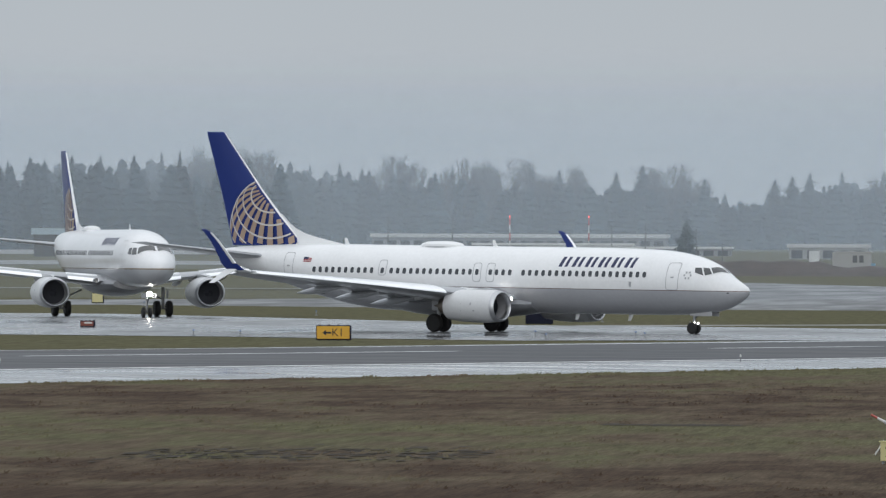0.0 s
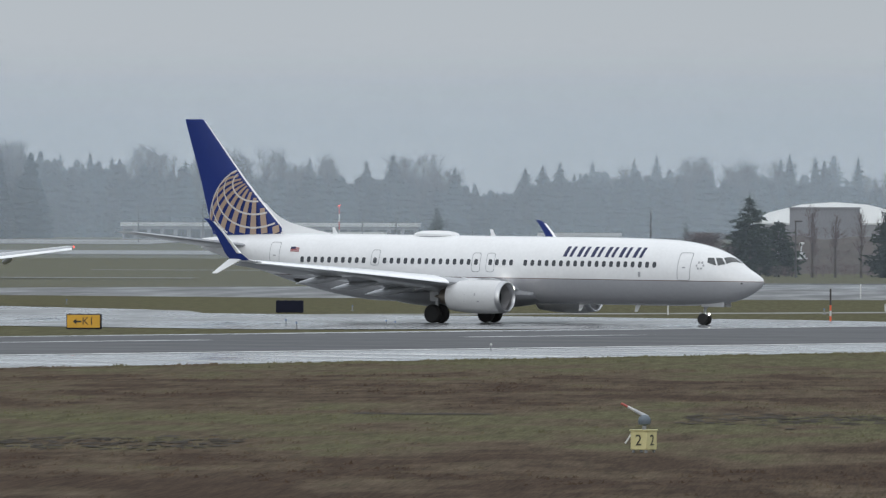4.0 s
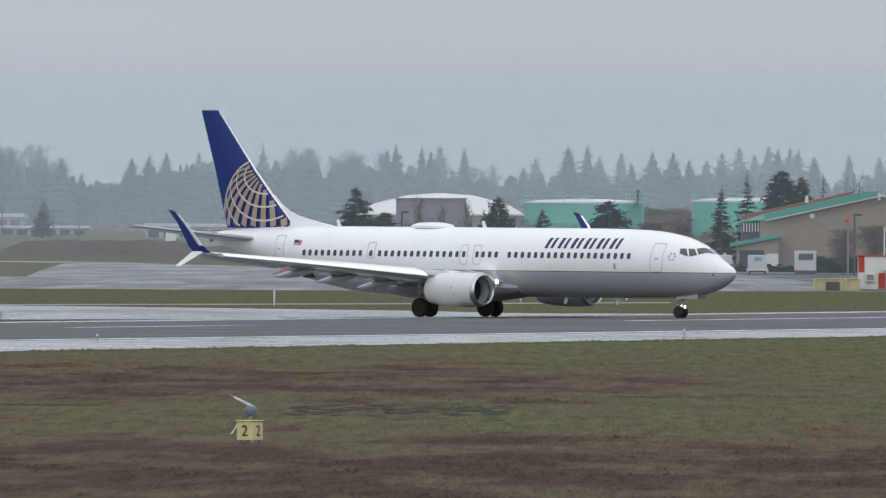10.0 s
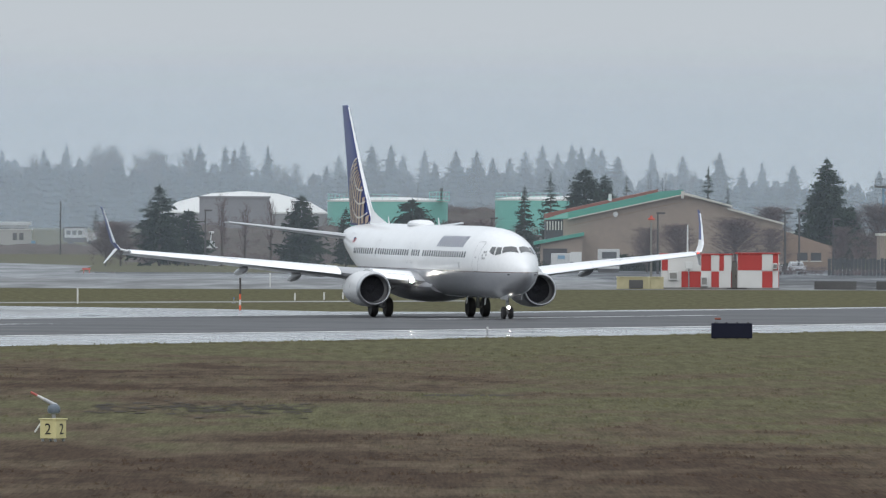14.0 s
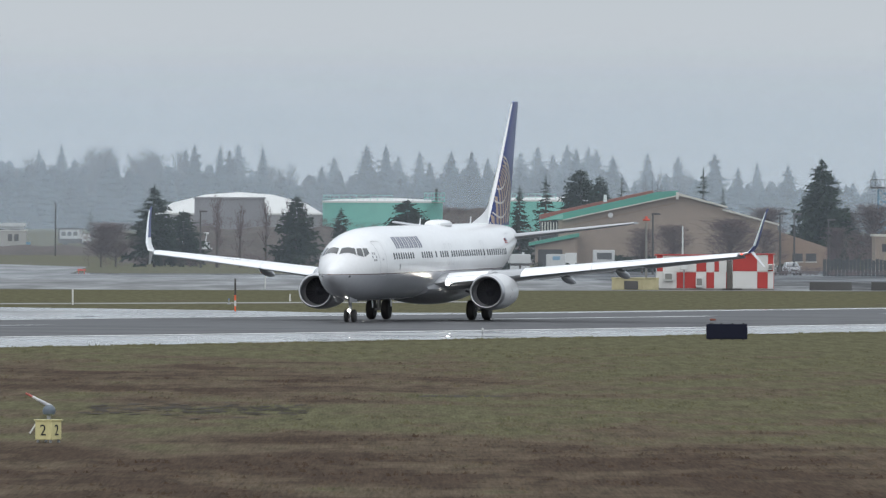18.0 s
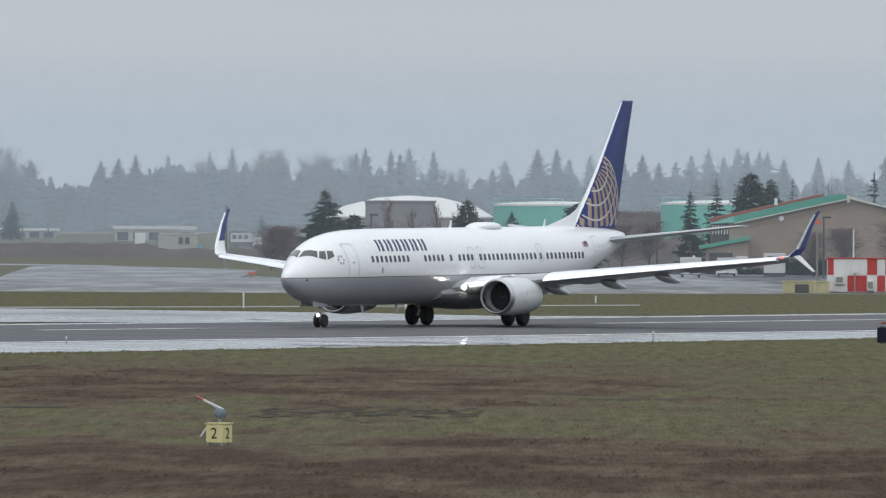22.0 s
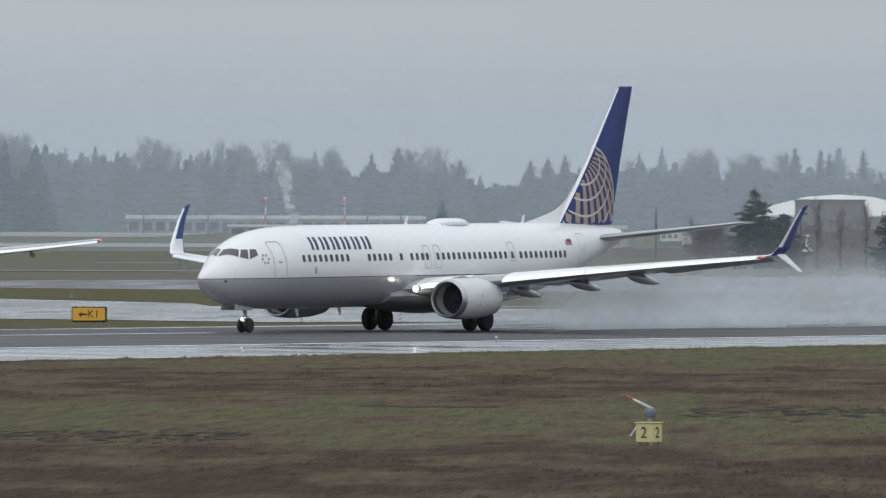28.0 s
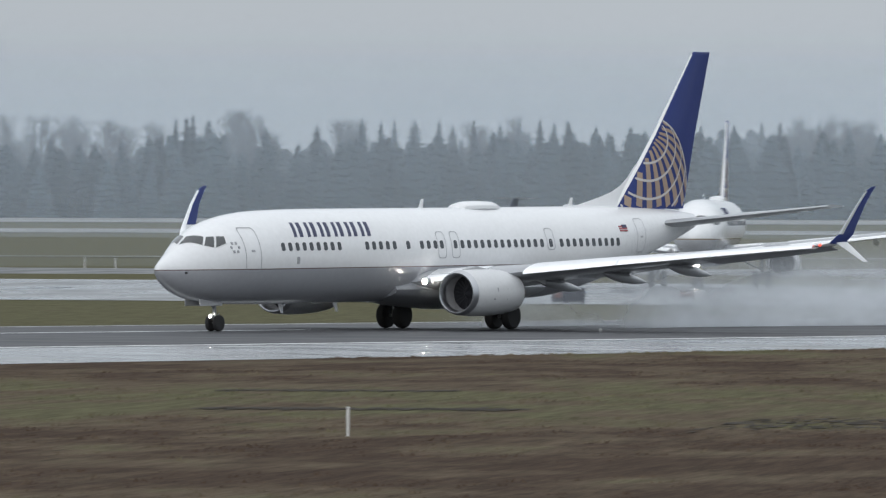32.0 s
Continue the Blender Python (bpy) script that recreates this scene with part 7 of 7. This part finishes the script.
# ---- blown spray and steam ----
def vapour(name, amount, length, height, tone=(0.82, 0.86, 0.90), scale=0.22):
    """Thin drifting water: see-through, denser low down, faded at both ends."""
    m = bpy.data.materials.new(name)
    m.use_nodes = True
    n, l = m.node_tree.nodes, m.node_tree.links
    n.remove(n["Principled BSDF"])
    df, tl, tr = n.new("ShaderNodeBsdfDiffuse"), n.new("ShaderNodeBsdfTranslucent"), n.new("ShaderNodeBsdfTransparent")
    df.inputs[0].default_value = tl.inputs[0].default_value = (*tone, 1)
    half, mx = n.new("ShaderNodeMixShader"), n.new("ShaderNodeMixShader")
    half.inputs[0].default_value = 0.5
    tc, sp, tx = n.new("ShaderNodeTexCoord"), n.new("ShaderNodeSeparateXYZ"), n.new("ShaderNodeTexNoise")
    mp = n.new("ShaderNodeMapping")
    mp.inputs["Scale"].default_value = (0.35, 1, 1)
    tx.inputs["Scale"].default_value = scale
    tx.inputs["Detail"].default_value = 4
    l.new(tc.outputs["Object"], sp.inputs[0])
    l.new(tc.outputs["Object"], mp.inputs[0])
    l.new(mp.outputs[0], tx.inputs["Vector"])
    val = None
    for sock, a, b, c, d in ((tx.outputs["Fac"], 0.25, 0.7, 0.15 * amount, amount), (sp.outputs[2], 0.0, height, 1, 0), (sp.outputs[0], 0, -0.12 * length, 0, 1), (sp.outputs[0], -0.6 * length, -length, 1, 0)):
        r = n.new("ShaderNodeMapRange")
        r.interpolation_type = "SMOOTHSTEP"
        for i, x in enumerate((a, b, c, d)):
            r.inputs[i + 1].default_value = x
        if a > b:
            r.inputs[1].default_value, r.inputs[2].default_value, r.inputs[3].default_value, r.inputs[4].default_value = b, a, d, c
        l.new(sock, r.inputs[0])
        if val is None:
            val = r.outputs[0]
        else:
            mu = n.new("ShaderNodeMath")
            mu.operation = "MULTIPLY"
            l.new(val, mu.inputs[0])
            l.new(r.outputs[0], mu.inputs[1])
            val = mu.outputs[0]
    l.new(df.outputs[0], half.inputs[1])
    l.new(tl.outputs[0], half.inputs[2])
    l.new(val, mx.inputs[0])
    l.new(tr.outputs[0], mx.inputs[1])
    l.new(half.outputs[0], mx.inputs[2])
    l.new(mx.outputs[0], n["Material Output"].inputs[0])
    return m


LONG = 105.0


def spray_cloud(amount, high, veils, label):
    mist = vapour("blown_spray", amount, LONG, high)
    cloud = thing("spray_cloud", label, "spray", pose(*rw(-650, MID, 0), 0, 0, math.degrees(AXIS)), "blown spray")
    for k, oy in enumerate(veils):
        bm = bmesh.new()
        nx = 20
        vs = [[bm.verts.new((-LONG * i / nx, oy + 0.7 * math.sin(i * 0.9 + k * 2) + (z * 0.1), z)) for i in range(nx + 1)] for z in (0.02, high * 0.33, high * 0.66, high)]
        for a, b in zip(vs, vs[1:]):
            for i in range(nx):
                bm.faces.new((a[i], a[i + 1], b[i + 1], b[i]))
        part("spray_veil", bm, mist, cloud)
    return cloud


spray = spray_cloud(0.45, 4.4, (-2.5, 3.0), "thin low water spray trailing off the wet runway")
dense = spray_cloud(0.82, 5.2, (-4.5, 4.0), "pale cloud of water spray blown off the wet runway")

STEAM = vapour("steam", 0.42, 40.0, 60.0, (0.9, 0.92, 0.94), 0.5)
plume = thing("steam_plume", "thin white plume of steam rising by the far woods", "steam", pose(-170, 2500, land(-170, 2500) - 22))
for k in range(3):
    bm = bmesh.new()
    prev = None
    for i in range(13):
        u = i / 12
        z, w = 0.2 + 17.5 * u, 0.5 + 0.9 * u + 0.5 * math.sin(u * 9 + 1.7 * k)
        x = -6 - 3.2 * u * u + 0.8 * math.sin(u * 8 + 0.8 * k)
        cur = [bm.verts.new((x - w * math.cos(k * 0.4), k * 0.8, z)), bm.verts.new((x + w * math.cos(k * 0.4), k * 0.8 + 0.4, z + 0.3))]
        if prev:
            bm.faces.new((prev[0], prev[1], cur[1], cur[0]))
        prev = cur
    part("puff", bm, STEAM, plume)

# far strips of paving across the field
for y0, y1, x0, x1 in ((2000, 2130, -520, -150), (2380, 2600, -640, -200), (1190, 1205, -330, -95)):
    bm = bmesh.new()
    n = 16
    vs = [[bm.verts.new((x0 + (x1 - x0) * i / n, y, land(x0 + (x1 - x0) * i / n, y) + 0.15)) for i in range(n + 1)] for y in (y0, (y0 + y1) / 2, y1)]
    for a, b in zip(vs, vs[1:]):
        for i in range(n):
            bm.faces.new((a[i], a[i + 1], b[i + 1], b[i]))
    tagged(part("far_taxiway", bm, FARWAY), "pale wet far taxiway across the field", "taxiway", kind="structure")


def turboprop(x, y, turn):
    t = thing("turboprop_plane", "dark parked high-wing turboprop plane on the far apron", "airplane", pose(x, y, land(x, y) + 0.02, 0, 0, turn) @ Matrix.Scale(1.35, 4))
    bm = bmesh.new()
    rings = []
    for px, top, bot, hw in ((6.0, 1.9, 1.7, 0.1), (5.2, 2.5, 1.2, 0.7), (3.5, 3.1, 0.95, 1.1), (0, 3.2, 0.9, 1.15), (-6, 3.2, 1.0, 1.15), (-9, 3.2, 1.9, 0.7), (-11.5, 3.1, 2.6, 0.2)):
        zc, hh = (top + bot) / 2, (top - bot) / 2
        rings.append([(px, hw * math.cos(a), zc + hh * math.sin(a)) for a in (2 * math.pi * i / 20 for i in range(20))])
    part("fuselage", loft(bm, rings), [NAVY, PALE], t, "dark blue fuselage with a pale roof")
    for p in t.children[0].data.polygons:
        p.material_index = 1 if p.center.z > 2.5 and p.center.x < 2.5 else 0
    for sgn in (1, -1):
        w = part("wing", loft(bmesh.new(), [foil((1.2, 0, 3.3), (-1.3, 0, 3.3), 0.13), foil((0.6, sgn * 6.8, 3.45), (-0.8, sgn * 6.8, 3.45), 0.11)]), POLE, t, "dark high wing")
        bm = bmesh.new()
        spin(bm, [(2.8, 0.15), (2.4, 0.42), (1.2, 0.6), (-0.8, 0.5), (-2.2, 0.1)], (0, sgn * 3.4, 2.85), 14)
        n_ = part("engine", bm, POLE, w, "dark engine nacelle")
        part("propeller", loft(bmesh.new(), [[(2.75, sgn * 3.4 + 1.6 * k * math.cos(a) + 0.12 * math.sin(a), 2.85 + 1.6 * k * math.sin(a)) for k in (-1, 1)] + [(2.8, sgn * 3.4 - 0.12 * math.sin(a), 2.85)] for a in (0.6, 1.2)]), POLE, w)
        part("main_gear", tube(bmesh.new(), (-0.3, sgn * 2.6, 0.4), (-0.3, sgn * 3.2, 2.7), 0.1, n=8), STEEL, t)
        wheel(t, "tyre", -0.3, sgn * 2.6, 0.45, 0.35)
        part("stabilizer", loft(bmesh.new(), [foil((-11.2, 0, 5.5), (-12.4, 0, 5.5), 0.1), foil((-11.6, sgn * 3.2, 5.6), (-12.4, sgn * 3.2, 5.6), 0.1)]), POLE, t)
    part("tail_fin", loft(bmesh.new(), [foil((-8.6, 0, 3.0), (-11.6, 0, 3.0), 0.1, (0, 1, 0)), foil((-10.9, 0, 5.6), (-12.4, 0, 5.6), 0.1, (0, 1, 0))]), NAVY, t, "dark blue tail fin")
    part("nose_gear", tube(bmesh.new(), (4.4, 0, 0.4), (4.4, 0, 1.3), 0.08, n=8), STEEL, t)
    wheel(t, "tyre", 4.4, 0, 0.4, 0.3)


NAVY = material("navy_paint", (0.015, 0.022, 0.05), 0.4)
turboprop(-254, 1862, -114)


# ---- the airliners and their ways ----
jet = airliner(BIG, pose(-33, 600, 0.02, 0, 0, -33))
waiting = airliner(SMALL, pose(-80, 735, 0.012, 0, 0, -78))


def stand_height(x, y):
    """Height of the pavement under a wheel."""
    off = -x * UY + y * UX
    s = x * UX + y * UY
    return crown(off) + climb(s) if MID - 30 < off < MID + 30 else 0.03


def plane_pose(x, y, head):
    """A pose with the nose wheel at (x, y) and both gears on the pavement."""
    c, s = math.cos(radians(head)), math.sin(radians(head))
    zn, zm = stand_height(x, y), stand_height(x - 17.17 * c, y - 17.17 * s)
    return pose(x, y, zn - 0.15, 0, math.degrees(math.atan2(zm - zn + 0.15, 17.17)), head)

TAXI = [
    (0.0, -33.43, 610.26, -33.22),
    (0.5, -31.40, 609.24, -32.42),
    (1.0, -29.43, 608.14, -32.01),
    (1.5, -27.43, 607.01, -31.70),
    (2.0, -25.48, 605.88, -31.51),
    (2.5, -23.51, 604.72, -31.37),
    (3.0, -21.50, 603.60, -31.10),
    (3.5, -19.51, 602.46, -30.94),
    (5.5, -11.53, 597.83, -30.58),
    (6.0, -9.52, 596.68, -30.47),
    (6.5, -7.57, 595.45, -30.68),
    (7.0, -5.62, 594.14, -31.09),
    (7.5, -3.71, 592.74, -31.70),
    (8.0, -1.83, 591.30, -32.45),
    (8.5, -0.09, 589.69, -33.74),
    (9.0, 1.52, 587.91, -35.54),
    (9.5, 2.98, 585.92, -37.92),
    (10.0, 4.22, 583.72, -40.93),
    (10.5, 5.22, 581.33, -44.52),
    (11.0, 5.95, 578.80, -48.54),
    (11.5, 6.41, 576.12, -52.98),
    (12.0, 6.61, 573.38, -57.61),
    (12.5, 6.64, 570.61, -62.16),
    (13.0, 6.45, 567.92, -66.59),
    (13.5, 6.00, 565.32, -71.09),
    (14.0, 5.34, 562.78, -75.56),
    (14.5, 4.57, 560.25, -79.86),
    (16.5, 0.64, 550.62, -95.03),
    (17.0, -0.59, 548.70, -98.54),
    (17.5, -1.78, 547.02, -101.73),
    (18.0, -2.97, 545.29, -104.35),
    (18.5, -4.20, 543.42, -106.62),
    (19.0, -5.46, 541.47, -108.63),
    (19.5, -6.76, 539.47, -110.45),
    (20.0, -8.12, 537.45, -112.17),
    (20.5, -9.43, 535.39, -113.50),
    (21.0, -10.74, 533.25, -114.55),
    (21.5, -12.02, 531.01, -115.24),
    (22.0, -13.29, 528.70, -115.71),
    (22.5, -14.60, 526.31, -116.10),
    (23.0, -15.92, 523.79, -116.33),
    (23.5, -17.31, 521.11, -116.45),
    (24.0, -18.81, 518.28, -116.68),
    (24.5, -20.41, 515.22, -116.82),
    (25.0, -22.13, 511.86, -116.87),
    (25.5, -23.99, 508.10, -116.86),
    (27.5, -33.41, 489.86, -117.15),
    (28.0, -36.28, 484.32, -117.11),
    (28.5, -39.44, 478.17, -117.11),
    (29.0, -42.82, 471.51, -117.07),
    (29.5, -46.49, 464.36, -117.02),
    (30.0, -50.08, 457.04, -116.84),
    (30.5, -54.19, 448.96, -116.86),
    (31.0, -58.66, 440.20, -116.91),
    (31.5, -63.37, 430.90, -116.85),
    (32.0, -68.32, 421.19, -116.86),
]
HOLD = [(0.0, -79.3, 728.0, -72.2), (3.5, -79.8, 726.0, -72.4), (14.0, -80.8, 724.0, -77.0), (25.0, -82.0, 723.0, -86.5), (28.5, -82.2, 722.5, -87.5), (32.0, -82.2, 722.0, -87.5)]


SPRAY = [(0.0, -650.0), (15.0, -650.0), (18.0, -625.0), (20.0, -590.0), (22.0, -545.0), (23.0, -512.0), (24.0, -491.0), (25.0, -481.0), (27.5, -452.0), (28.5, -438.0), (29.5, -424.0), (30.5, -407.0), (31.5, -387.0), (32.0, -376.5)]

DENSE = [(0.0, -700.0), (20.0, -700.0), (23.0, -640.0), (25.0, -560.0), (26.5, -492.0), (27.5, -455.0), (28.5, -438.0), (29.5, -424.0), (30.5, -407.0), (31.5, -387.0), (32.0, -376.5)]


STEAM_RISE = [(0.0, -22.0), (10.0, -22.0), (22.0, 0.0), (32.0, 0.6)]


def motions():
    walk(jet, [(t, plane_pose(x, y, h)) for t, x, y, h in TAXI])
    walk(spray, [(t, pose(*rw(s + 7, MID, 0.0), 0, 0, math.degrees(AXIS))) for t, s in SPRAY])
    walk(dense, [(t, pose(*rw(s + 13, MID, 0.0), 0, 0, math.degrees(AXIS))) for t, s in DENSE])
    walk(plume, [(t, pose(-170, 2500, land(-170, 2500) + z)) for t, z in STEAM_RISE])
    walk(waiting, [(t, pose(x, y, 0.03, 0, 0, h)) for t, x, y, h in HOLD])


motions()
